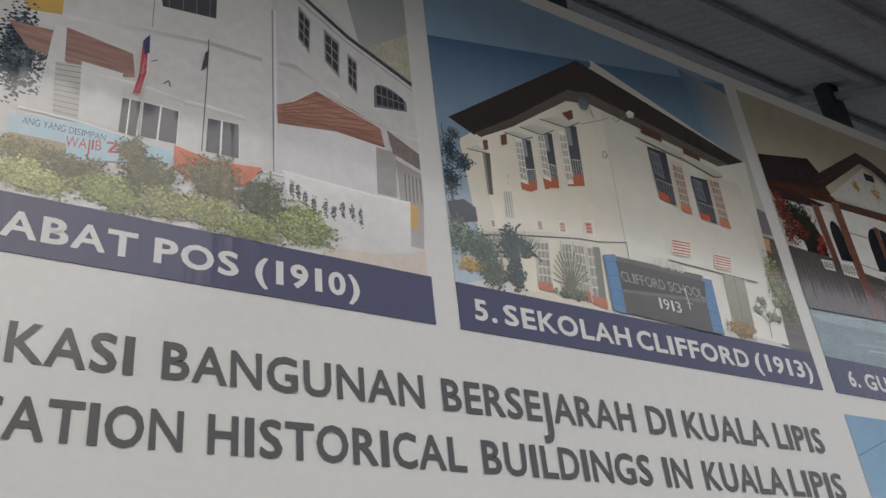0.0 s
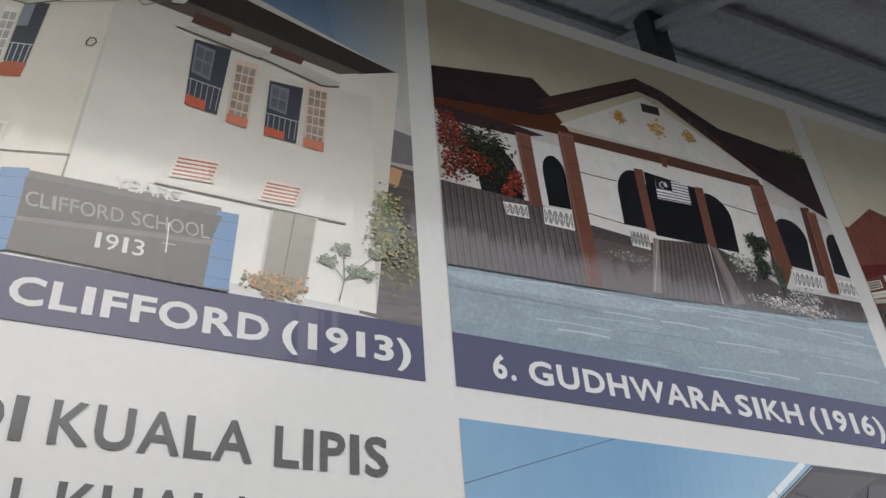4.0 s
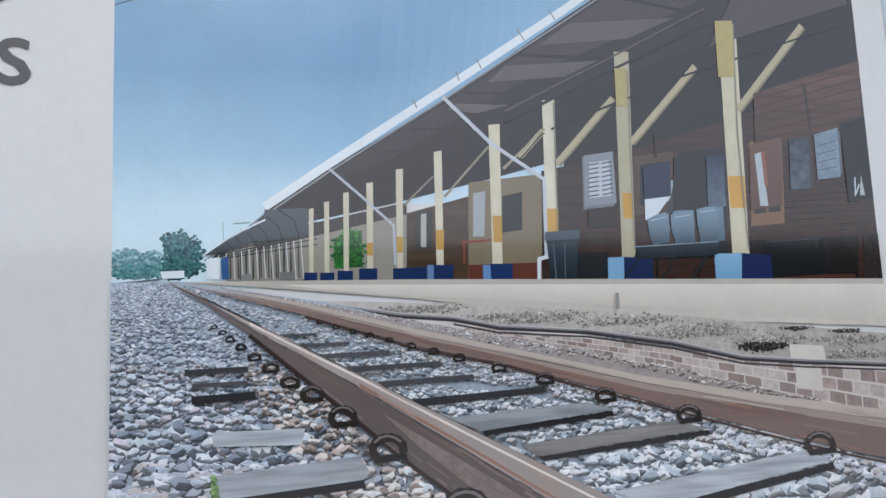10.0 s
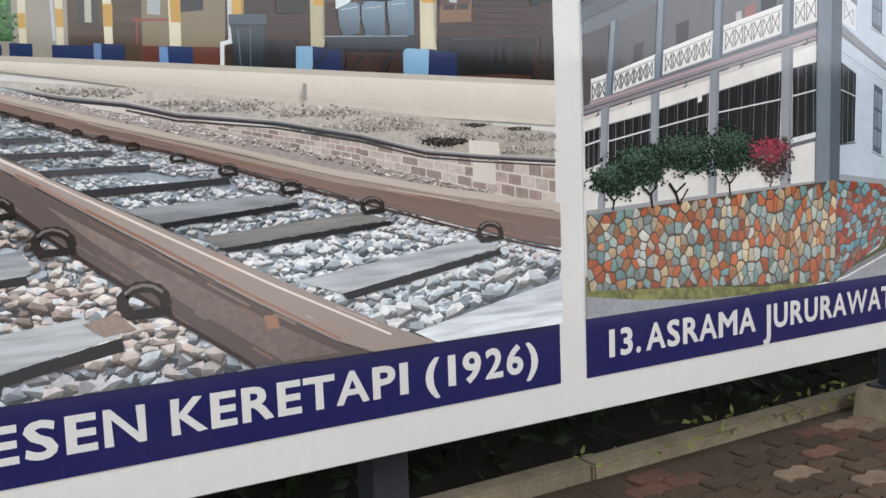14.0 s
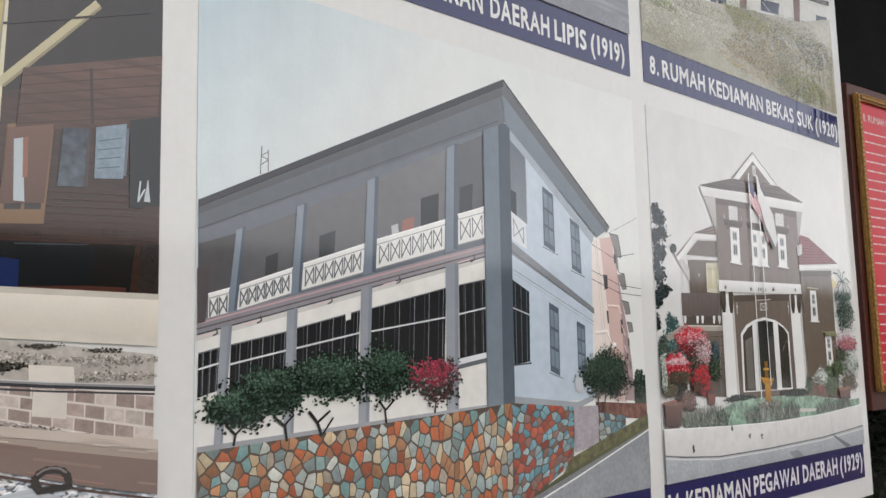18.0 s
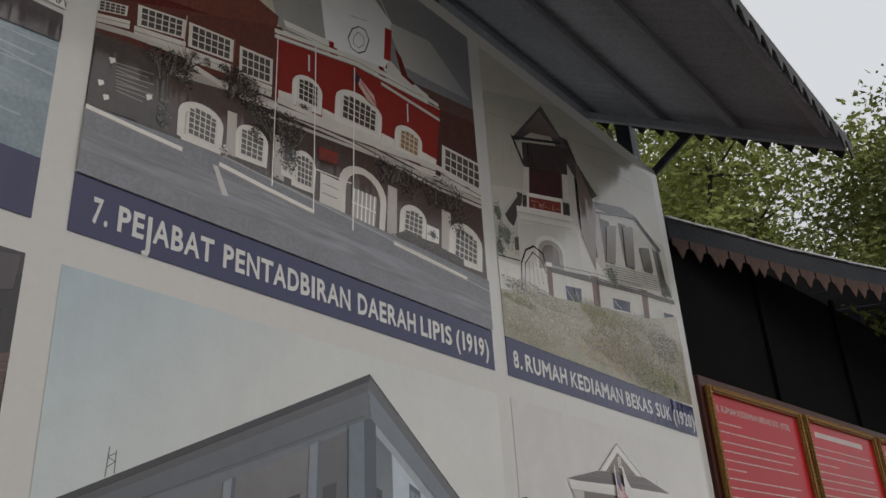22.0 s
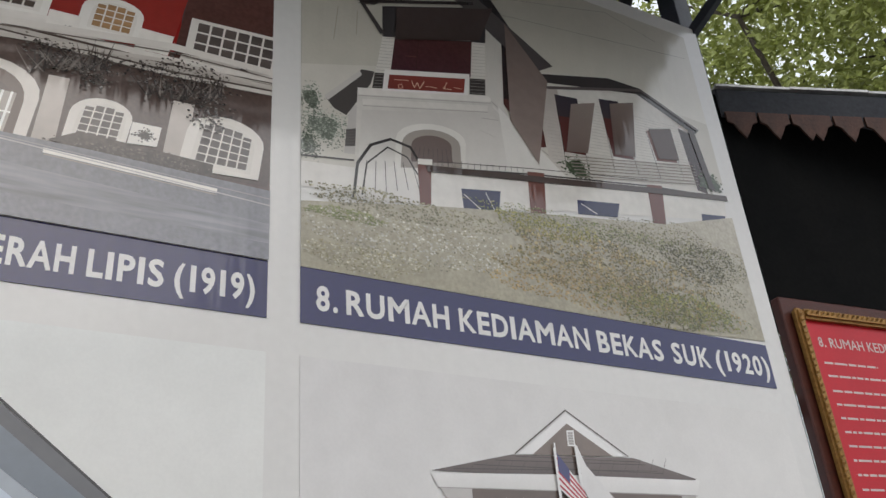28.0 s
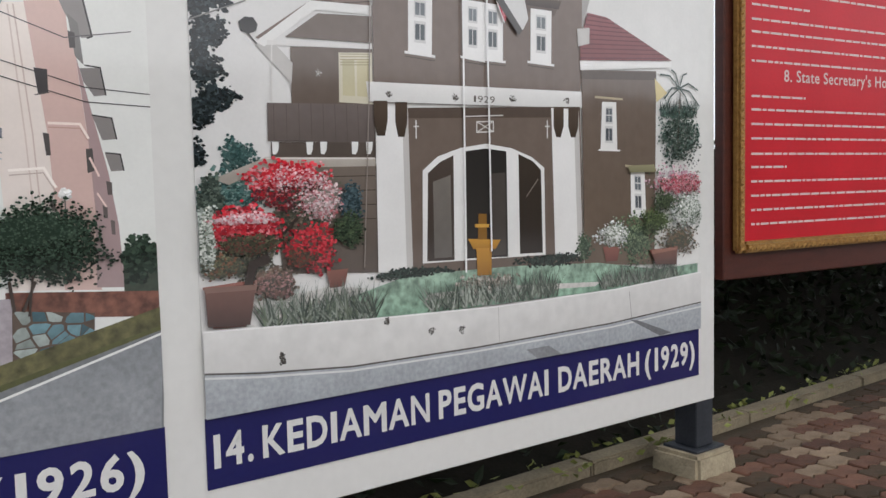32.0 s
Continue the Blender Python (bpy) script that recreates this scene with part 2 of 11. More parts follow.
def part(name, bm, mat, parent=None, label="", loc=None):
    me = bpy.data.meshes.new(name)
    bm.to_mesh(me)
    bm.free()
    me.materials.append(mat)
    return put(name, me, parent, label, loc)


def box(x0, x1, y0, y1, z0, z1, bevel=0.0, seg=1):
    bm = bmesh.new()
    bmesh.ops.create_cube(bm, size=1)
    for v in bm.verts:
        v.co = ((x0 + x1) / 2 + v.co.x * (x1 - x0), (y0 + y1) / 2 + v.co.y * (y1 - y0), (z0 + z1) / 2 + v.co.z * (z1 - z0))
    if bevel:
        bmesh.ops.bevel(bm, geom=bm.edges[:], offset=bevel, segments=seg, affect='EDGES')
    return bm


# humanist capitals: ink width in widths of an H, and the room left and right of it
GLYPHS = {"A": (1.16, .01, .01), "B": (.87, .11, .06), "C": (.98, .06, .05), "D": (1.02, .11, .06), "E": (.77, .11, .05), "F": (.72, .11, .03), "G": (1.12, .06, .1), "H": (1.0, .11, .11),
          "I": (.31, .11, .11), "J": (.56, -.1, .11), "K": (1.03, .11, .0), "L": (.77, .11, .02), "M": (1.24, .09, .09), "N": (1.07, .11, .11), "O": (1.2, .06, .06), "P": (.83, .11, .04),
          "R": (.97, .11, .02), "S": (.8, .07, .07), "T": (1.05, .02, .02), "U": (1.04, .11, .11), "W": (1.78, .02, .02), "Y": (1.05, .0, .0), "0": (.76, .07, .07), "1": (.3, .2, .2), "2": (.74, .09, .07),
          "3": (.7, .1, .08), "4": (.84, .04, .06), "5": (.67, .1, .08), "6": (.73, .08, .08), "7": (.72, .06, .06), "8": (.74, .08, .08), "9": (.76, .08, .08), ".": (.27, .1, .1), "(": (.5, .1, .05), ")": (.45, .05, .1)}
_glyphs = {}


def text_mesh(s, width, height, weight=0.0):
    """Flat capitals fitted to a width and cap height, letter by letter, origin at the lower left."""
    if any(c not in GLYPHS for c in s if c != " "):
        return line_mesh(s, width, height, weight)
    verts, faces, at = [], [], 0.0
    for c in s:
        if c == " ":
            at += 0.5
            continue
        if (c, weight) not in _glyphs:
            g = line_mesh(c, 1.0, 1.0, weight)
            _glyphs[c, weight] = [tuple(v.co) for v in g.vertices], [tuple(f.vertices) for f in g.polygons]
        (co, fs), (w, l, r) = _glyphs[c, weight], GLYPHS[c]
        n, at = len(verts), at + l
        verts += [(at + x * w, 0, 1 - (1 - z) * 1.27 if c == "J" else z) for x, y, z in co]
        faces += [tuple(k + n for k in f) for f in fs]
        at += w + r
    lo, hi = min(v[0] for v in verts), max(v[0] for v in verts)
    return mesh_from("letters", [((x - lo) * width / (hi - lo), 0, z * height) for x, y, z in verts], faces)


def line_mesh(s, width, height, weight=0.0):
    """A line of flat letters as the built-in font sets it, fitted to a width and cap height."""
    cu = bpy.data.curves.new("letters", 'FONT')
    s = s.replace("1", "I")   # the typeface's figure one is a plain bar
    cu.body, cu.size, cu.offset, cu.fill_mode, cu.resolution_u = s, 1.0, 0.0, 'FRONT', 3
    cu.space_character = 1.09
    ob = bpy.data.objects.new("letters", cu)
    scene.collection.objects.link(ob)
    dg = bpy.context.evaluated_depsgraph_get()
    me = bpy.data.meshes.new_from_object(ob.evaluated_get(dg))
    bpy.data.objects.remove(ob)
    bpy.data.curves.remove(cu)
    n = len(me.vertices)
    co = np.empty(n * 3, dtype=np.float32)
    me.vertices.foreach_get("co", co)
    co = co.reshape(n, 3)
    push, seen = {}, collections.Counter()
    for p in me.polygons:
        seen.update(tuple(sorted(k)) for k in p.edge_keys)
    for p in me.polygons:
        vs, turn = list(p.vertices), 1.0 if p.normal.z > 0 else -1.0
        for i, j in zip(vs, vs[1:] + vs[:1]):
            if seen[tuple(sorted((i, j)))] == 1:
                d = Vector(co[j] - co[i]).to_2d().normalized() * turn
                for k in (i, j):
                    push.setdefault(k, []).append(Vector((d.y, -d.x)))
    for k, ns in push.items():   # the strokes made bolder along their outline
        t = sum(ns, Vector((0, 0)))
        f = weight * min(2.0, len(ns) / max(0.2, t.length_squared / len(ns)))
        co[k][:2] += np.array(t / len(ns) * f, dtype=np.float32)
    lo, hi = co.min(0), co.max(0)
    cap = 0.729
    co[:, 0] = (co[:, 0] - lo[0]) * width / (hi[0] - lo[0])
    co[:, 2] = co[:, 1] * height / cap
    co[:, 1] = 0
    me.vertices.foreach_set("co", co.ravel())
    me.materials.clear()
    return me

# ---- the signboard's plan, in metres ----
PITCH, WIDE = 2.5625, 2.438
ROW_TOP, CAP_TOP, CAP_BOT = 5.17, 3.168, 2.942
LOW_TOP, LCAP_TOP, LCAP_BOT = 2.815, 0.848, 0.622
BOARD_L, BOARD_R, BOARD_B, BOARD_T = -5.30, 7.690, 0.488, 5.28


def bilinear(q, u, v):
    """u along the top edge, v downwards; q: top left, top right, bottom right, bottom left."""
    return tuple((q[0][i] * (1 - u) + q[1][i] * u) * (1 - v) + (q[3][i] * (1 - u) + q[2][i] * u) * v for i in (0, 1))


def clipped(pts, w, h):
    """Cuts an outline to the print's rectangle."""
    for axis, limit, sign_ in ((0, 0, 1), (0, w, -1), (1, 0, 1), (1, h, -1)):
        out = []
        for i, p in enumerate(pts):
            q = pts[i - 1]
            dp, dq = (p[axis] - limit) * sign_, (q[axis] - limit) * sign_
            if (dp >= 0) != (dq >= 0):
                f = dq / (dq - dp)
                out.append((q[0] + (p[0] - q[0]) * f, q[1] + (p[1] - q[1]) * f))
            if dp >= 0:
                out.append(p)
        pts = out
        if len(pts) < 3:
            return []
    return pts


WHOLE = {"sky", "apartment_block", "school_left", "school_right", "road", "lawn", "ballast", "school_wall", "platform", "canopy_roof", "rail", "gutter", "fence", "cornice", "temple_roof", "hostel_roof", "flats", "tower", "house_wall", "lodge_wall", "office_wall", "post_office", "flag", "garden_wall", "bench", "wing", "tree", "palm", "trunk", "bougainvillea"}


class Art:
    """One printed photograph. Its depicted things become flat prints of their own, layer over layer."""

    def __init__(self, parent, k, upper, label, seed):
        self.base = CAP_TOP if upper else LCAP_TOP
        self.w, self.h = WIDE * 1000, ((ROW_TOP if upper else LOW_TOP) - self.base) * 1000
        self.x0 = k * PITCH
        self.items, self.calls, self.layer, self.gain, self.rng = {}, 0, 0, 1.0, random.Random(seed)
        self.sheet = part("photo_print", box(0, WIDE, -0.003, -0.001, 0, self.h / 1000), M_WHITE, parent, label, (self.x0, 0, self.base))

    def ink(self, h):
        return [min(0.9, v * self.gain * INK) for v in srgb(h)]

    def face(self, item, pts, cols, tex, depth):
        c = clipped([tuple(p) for p in pts], self.w, self.h)
        if not c:
            return
        d = self.items.setdefault((item, 0 if item in WHOLE else self.calls), ([], [], [], []))
        n = len(d[0])
        ys = [p[1] for p in pts]
        lo, hi = min(ys), max(ys)
        for x, y in c:
            d[0].append((x / 1000, -0.0032 - depth, y / 1000))
            f = (y - lo) / (hi - lo) if hi > lo else 0
            d[2].append([b + (t_ - b) * f for t_, b in zip(cols[0], cols[1])] + [1])
        d[1].append(tuple(range(n, n + len(c))))
        d[3].append(tex)

    def poly(self, item, colour, pts, tex=0):
        self.calls += 1
        top, _, low = colour.partition(">")
        a_, b_ = self.ink(top), self.ink(low or top)
        self.layer += 1
        self.face(item, pts, (a_, b_), tex, self.layer * 2.2e-5)

    def line(self, item, colour, w, pts):
        self.calls += 1
        c = self.ink(colour)
        self.layer += 1
        for i, (p, q) in enumerate(zip(pts, pts[1:])):
            dx, dy = q[0] - p[0], q[1] - p[1]
            d = math.hypot(dx, dy) or 1
            ex, ey = dx / d * w * 0.3, dy / d * w * 0.3
            nx, ny = -dy / d * w / 2, dx / d * w / 2
            self.face(item, [(p[0] - ex + nx, p[1] - ey + ny), (p[0] - ex - nx, p[1] - ey - ny), (q[0] + ex - nx, q[1] + ey - ny), (q[0] + ex + nx, q[1] + ey + ny)],
                      (c, c), 0, self.layer * 2.2e-5 + (i % 2) * 1.2e-5)

    def win(self, item, frame_ink, glass, nx, ny, q, round_top=False):
        self.calls += 1
        c, g = self.ink(frame_ink), self.ink(glass)
        self.layer += 1
        self.face(item, self.rounded(q, round_top), (c, c), 0, self.layer * 2.2e-5)
        self.layer += 1
        b = 0.09 if nx < 2 else 0.07
        for i in range(nx):
            for j in range(ny):
                u0, u1 = b + (1 - 2 * b) * (i + 0.08) / nx, b + (1 - 2 * b) * (i + 0.92) / nx
                v0, v1 = b + (1 - 2 * b) * (j + 0.08) / ny, b + (1 - 2 * b) * (j + 0.92) / ny
                if round_top:
                    lift = 0.38 * (1 - math.sqrt(max(0, 1 - (2 * (u0 + u1) / 2 - 1) ** 2)))
                    if nx > 1:
                        if v1 < lift:
                            continue
                        v0 = max(v0, lift + 0.05)
                t = self.rng.uniform(0.75, 1.3)
                k = [min(0.9, x * t) for x in g]
                cell = [bilinear(q, u0, v0), bilinear(q, u1, v0), bilinear(q, u1, v1), bilinear(q, u0, v1)]
                self.face(item, self.rounded(cell, round_top and nx == 1), (k, g), 0, self.layer * 2.2e-5)

    def arch(self, item, frame_ink, glass, nx, ny, q):
        self.win(item, frame_ink, glass, nx, ny, q, True)

    def rounded(self, q, on):
        if not on:
            return q
        top = [bilinear(q, 0.5 - 0.5 * math.cos(math.pi * s / 10), 0.38 * (1 - math.sin(math.pi * s / 10))) for s in range(11)]
        return top + [q[2], q[3]]

    def leaf(self, item, colours, c, rx, ry, n, size):
        self.calls += 1
        inks = [self.ink(h) for h in colours.split(",")]
        r = self.rng
        self.layer += 1
        n = int(n * 2.2)
        if rx > 25 and ry > 25 and item not in ("lawn", "palm", "flower", "bougainvillea", "flower_bush"):
            dark = [v * 0.75 for v in min(inks, key=sum)]
            rim = [(0.78 if item in ("hedge", "shrub") else 0.6) * (1 + 0.14 * math.sin(3 * s * 0.2618 + rx) + 0.08 * math.sin(7 * s * 0.2618 + ry)) * r.uniform(0.85, 1.05) for s in range(24)]
            self.face(item, [(c[0] + rx * rim[s] * math.cos(s * 0.2618), c[1] + ry * rim[s] * math.sin(s * 0.2618)) for s in range(24)], (dark, dark), 1, self.layer * 2.2e-5)
            self.layer += 1
        for i in range(n):
            a_, d = r.uniform(0, 6.283), math.sqrt(r.random()) * (1.0 if item == "lawn" else r.choice((0.85, 1, 1, 1.1, 1.25, 1.4)))
            lump = 1 + 0.14 * math.sin(3 * a_ + rx) + 0.08 * math.sin(7 * a_ + ry)
            x, y = c[0] + 0.88 * rx * d * lump * math.cos(a_), c[1] + 0.88 * ry * d * lump * math.sin(a_)
            k = r.choice(inks)
            f = r.uniform(0.7, 1.25) * (0.92 + 0.2 * (y - c[1]) / ry)
            k = [min(0.9, v * f) for v in k]
            s, t = size * r.uniform(0.45, 1.15), r.uniform(0, 6.283)
            pts = [(x + s * r.uniform(0.6, 1.1) * math.cos(t + j * 1.2566), y + s * r.uniform(0.4, 0.9) * math.sin(t + j * 1.2566)) for j in range(5)]
            self.face(item, pts, (k, k), 1, self.layer * 2.2e-5 + (i % 110) * 1.6e-6)
        self.layer += 9

    def tuft(self, item, colours, p, q, n, size):
        self.calls += 1
        inks = [self.ink(h) for h in colours.split(",")]
        r = self.rng
        self.layer += 1
        for i in range(n * 3):
            f = r.random()
            x, y = p[0] + (q[0] - p[0]) * f, p[1] + (q[1] - p[1]) * f + r.uniform(-0.15, 0.15) * size
            l, a_ = size * r.uniform(0.6, 1.3), r.uniform(0.7, 2.4)
            k = r.choice(inks)
            tone = r.uniform(0.7, 1.3)
            k = [min(0.9, v * tone) for v in k]
            self.face(item, [(x - 4, y), (x + 4, y), (x + l * math.cos(a_), y + l * math.sin(a_))], (k, k), 0, self.layer * 2.2e-5 + (i % 110) * 1.6e-6)
        self.layer += 9

    def rocks(self, item, colours, n, q, s0, s1):
        self.calls += 1
        """Broken stones over a quadrilateral, larger towards its lower edge."""
        inks = [self.ink(h) for h in colours.split(",")]
        r = self.rng
        self.layer += 1
        spots = sorted((r.random(), r.random()) for i in range(n))
        for i, (v, u) in enumerate(spots):
            x, y = bilinear(q, u, v)
            s = s0 + (s1 - s0) * v
            s *= r.uniform(0.6, 1.35)
            k, m = r.choice(inks), r.randint(4, 6)
            f = r.uniform(0.7, 1.15)
            top, low = [min(0.9, c * f * 1.15) for c in k], [c * f * 0.8 for c in k]
            t, lean = r.uniform(0, 6.283), r.uniform(-0.5, 0.5)
            pts = []
            for j in range(m):
                w = t + (j + r.uniform(-0.3, 0.3)) * 6.283 / m
                px, py = s * r.uniform(0.7, 1.3) * math.cos(w), 0.58 * s * r.uniform(0.7, 1.25) * math.sin(w)
                pts.append((x + px, y + py + lean * px))
            z = self.layer * 2.2e-5 + (i % 160) * 5e-6
            dim = [c * (0.17 if s > 9 else 0.33) for c in k]
            self.face(item, [(a_ + 0.16 * s, b_ - 0.3 * s) for a_, b_ in pts], (dim, dim), 1, z)
            self.face(item, pts, (top, low), 1, z + 2e-6)
            if s > 5:
                low_i = min(range(m), key=lambda q: pts[q][1])
                ridge = (x + s * r.uniform(-0.35, 0.35), y + s * r.uniform(-0.25, 0.1))
                sf = f * r.uniform(0.28, 0.6)
                side = [c * sf for c in k]
                self.face(item, [ridge, pts[low_i - 1], pts[low_i], pts[(low_i + 1) % m]], (side, [c * 0.7 for c in side]), 1, z + 4e-6)
        self.layer += 38

    def stones(self, item, colours, nx, ny, q):
        self.calls += 1
        """A wall of fitted stones: cells of scattered seeds, with dark joints between."""
        inks = [self.ink(h) for h in colours.split(",")]
        r = self.rng
        joint = self.ink("5a4c42")
        self.layer += 1
        self.face(item, q, (joint, joint), 1, self.layer * 2.2e-5)
        self.layer += 1
        seeds = {(i, j): ((i + 0.5 + r.uniform(-0.47, 0.47)) / nx, (j + 0.5 + r.uniform(-0.47, 0.47)) / ny) for i in range(-1, nx + 1) for j in range(-1, ny + 1)}
        for i in range(nx):
            for j in range(ny):
                sx, sy = seeds[i, j]
                cell = [(sx - 2 / nx, sy - 2 / ny), (sx + 2 / nx, sy - 2 / ny), (sx + 2 / nx, sy + 2 / ny), (sx - 2 / nx, sy + 2 / ny)]
                for di in (-2, -1, 0, 1, 2):
                    for dj in (-2, -1, 0, 1, 2):
                        o = seeds.get((i + di, j + dj))
                        if o is None or (di, dj) == (0, 0):
                            continue
                        ax, ay = (o[0] - sx) * nx, (o[1] - sy) * ny
                        lim = (ax * ax + ay * ay) / 2
                        out = []
                        for m, p in enumerate(cell):
                            b = cell[m - 1]
                            dp = lim - (p[0] - sx) * nx * ax - (p[1] - sy) * ny * ay
                            db = lim - (b[0] - sx) * nx * ax - (b[1] - sy) * ny * ay
                            if (dp >= 0) != (db >= 0):
                                f = db / (db - dp)
                                out.append((b[0] + (p[0] - b[0]) * f, b[1] + (p[1] - b[1]) * f))
                            if dp >= 0:
                                out.append(p)
                        cell = out
                if len(cell) < 3:
                    continue
                k = r.choice(inks)
                f = r.uniform(0.75, 1.2)
                k = [min(0.9, c * f) for c in k]
                cell = [(min(1, max(0, sx + (p[0] - sx) * 0.86)), min(1, max(0, sy + (p[1] - sy) * 0.86))) for p in cell]
                self.face(item, [bilinear(q, *p) for p in cell], (k, [c * 0.8 for c in k]), 1, self.layer * 2.2e-5)

    def grad(self, item, colours, q):
        """A soft wash between four corner inks."""
        self.calls += 1
        c = [self.ink(h) for h in colours.split()]
        self.layer += 1
        n = 22
        mixed = lambda u, v: [(c[0][i] * (1 - u) + c[1][i] * u) * (1 - v) + (c[3][i] * (1 - u) + c[2][i] * u) * v for i in range(3)]
        for i in range(n):
            for j in range(n):
                u0, u1, v0, v1 = i / n, (i + 1) / n, j / n, (j + 1) / n
                self.face(item, [bilinear(q, u0, v0), bilinear(q, u1, v0), bilinear(q, u1, v1), bilinear(q, u0, v1)], (mixed((u0 + u1) / 2, v0), mixed((u0 + u1) / 2, v1)), 0, self.layer * 2.2e-5)

    def bricks(self, item, colours, nx, ny, q):
        self.calls += 1
        inks = [self.ink(h) for h in colours.split(",")]
        self.layer += 1
        for j in range(ny):
            for i in range(-1, nx):
                u0, u1 = (i + 0.04 + 0.5 * (j % 2)) / nx, (i + 0.96 + 0.5 * (j % 2)) / nx
                u0, u1, v0, v1 = max(0, u0), min(1, u1), (j + 0.08) / ny, (j + 0.92) / ny
                k = self.rng.choice(inks)
                tone = self.rng.uniform(0.85, 1.12)
                k = [c * tone for c in k]
                if u1 > u0:
                    self.face(item, [bilinear(q, u0, v0), bilinear(q, u1, v0), bilinear(q, u1, v1), bilinear(q, u0, v1)], (k, k), 1, self.layer * 2.2e-5)

    def rule(self, item, colour, w, n, q):
        for j in range(n):
            v = (j + 0.5) / n
            self.line(item, colour, w, [bilinear(q, 0, v), bilinear(q, 1, v)])
            self.layer -= j < n - 1
            self.calls -= j < n - 1

    def bars(self, item, colour, w, n, q):
        for j in range(n):
            u = (j + 0.5) / n
            self.line(item, colour, w, [bilinear(q, u, 0), bilinear(q, u, 1)])
            self.layer -= j < n - 1
            self.calls -= j < n - 1

    def cross(self, item, colour, w, n, q):
        for j in range(n):
            u0, u1 = (j + 0.1) / n, (j + 0.9) / n
            for a_, b_ in (((u0, 0), (u1, 1)), ((u1, 0), (u0, 1)), ((u0, 0), (u0, 1)), ((u1, 0), (u1, 1))):
                self.line(item, colour, w, [bilinear(q, *a_), bilinear(q, *b_)])
                self.layer -= 1
                self.calls -= 1
            self.layer += 1
            self.calls += 1

    def text(self, item, colour, s, p, q, t, weight=0.0):
        """Letters in the picture: p lower left, q lower right, t upper left of the line."""
        self.layer += 1
        me = text_mesh(s, 1.0, 1.0, weight)
        for v in me.vertices:
            u, w = v.co.x, v.co.z
            v.co = ((p[0] + (q[0] - p[0]) * u + (t[0] - p[0]) * w) / 1000, -0.0032 - self.layer * 2.2e-5, (p[1] + (q[1] - p[1]) * u + (t[1] - p[1]) * w) / 1000)
        at = me.color_attributes.new("ink", 'FLOAT_COLOR', 'POINT')
        at.data.foreach_set("color", np.array([self.ink(colour) + [1]] * len(me.vertices), dtype=np.float32).ravel())
        me.materials.append(VINYL[0])
        put("printed_" + item, me, self.sheet)

    def done(self):
        for (item, _), (v, f, c, t) in self.items.items():
            me = mesh_from("printed_" + item, v, f, VINYL, t)
            at = me.color_attributes.new("ink", 'FLOAT_COLOR', 'POINT')
            at.data.foreach_set("color", np.array(c, dtype=np.float32).ravel())
            put("printed_" + item, me, self.sheet)



def words(parent, mat, base, cap, weight, spans, name="printed_word"):
    """Each word between its left and right ends, x in metres."""
    for s, xa, xb in spans:
        me = text_mesh(s, xb - xa, cap, weight)
        me.materials.append(mat)
        put(name, me, parent, "", (xa, -0.0045, base))


def wear(a, item, low, high, n, colours, w, seed):
    """Short streaks of rust and polish along a rail, between two of its edges."""
    r = random.Random(seed)
    for k in range(n):
        f, t0 = r.random(), r.uniform(0, 0.93)
        t1 = min(1.0, t0 + r.uniform(0.02, 0.12))
        def on(line, t):
            q = t * (len(line) - 1)
            i = min(int(q), len(line) - 2)
            return [line[i][c] + (line[i + 1][c] - line[i][c]) * (q - i) for c in (0, 1)]
        p, q = [[u + (v - u) * f for u, v in zip(on(low, t), on(high, t))] for t in (t0, t1)]
        a.line(item, r.choice(colours), w * (0.3 + t0) * r.uniform(0.5, 1.2), [p, q])


# ---- ground ----
def kerb_y(x):
    return 0.42 + 0.028 * x


tagged(part("ground", box(-70, 90, -70, 120, -0.4, -0.08), M_GROUND), kind="structure")
# unseen slab beyond the pavers, added as a reflector for the board and roof
tagged(part("bounce_slab", box(-45, 60, -17.2, -3.6, -0.2, -0.012), M_GROUND), "pale concrete forecourt beyond the pavers", kind="structure")
me = mesh_from("pavement", [(-14, -3.6, -0.018), (24, -3.6, -0.018), (24, kerb_y(24), -0.018), (-14, kerb_y(-14), -0.018),
                            (-14, -3.6, -0.2), (24, -3.6, -0.2), (24, kerb_y(24), -0.2), (-14, kerb_y(-14), -0.2)],
               [(0, 1, 2, 3), (7, 6, 5, 4), (0, 4, 5, 1), (1, 5, 6, 2), (2, 6, 7, 3), (3, 7, 4, 0)], [M_BED])
tagged(put("pavement", me), "brown mossy paving bed beneath the signboard", kind="structure")
# unseen wall, added to block low sky from the glossy lower prints
tagged(part("backdrop_south", box(-45, 60, -17.6, -17.2, -0.1, 4.4), M_BACKDROP), "dark green far boundary behind the viewer", kind="structure")
# kerb of separate lengths
for i in range(-6, 14):
    x0, x1 = i * 1.5, i * 1.5 + 1.494
    bm = box(x0, x1, 0, 0.13, -0.15, 0.055, 0.012, 2)
    for v in bm.verts:
        v.co.y += kerb_y(v.co.x) + 0.004 * math.sin(i * 2.3)
        v.co.z += 0.004 * math.sin(i * 1.7)
    tagged(part("kerb", bm, M_KERB), "weathered pale concrete kerb stone", kind="structure")

# planted bank behind the kerb, a dark backdrop with its shade in the colours
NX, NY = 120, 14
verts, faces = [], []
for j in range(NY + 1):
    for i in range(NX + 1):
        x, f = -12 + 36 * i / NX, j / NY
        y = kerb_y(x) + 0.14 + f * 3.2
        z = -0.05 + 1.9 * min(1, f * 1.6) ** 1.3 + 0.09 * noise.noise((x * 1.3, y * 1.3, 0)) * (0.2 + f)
        verts.append((x, y, z))
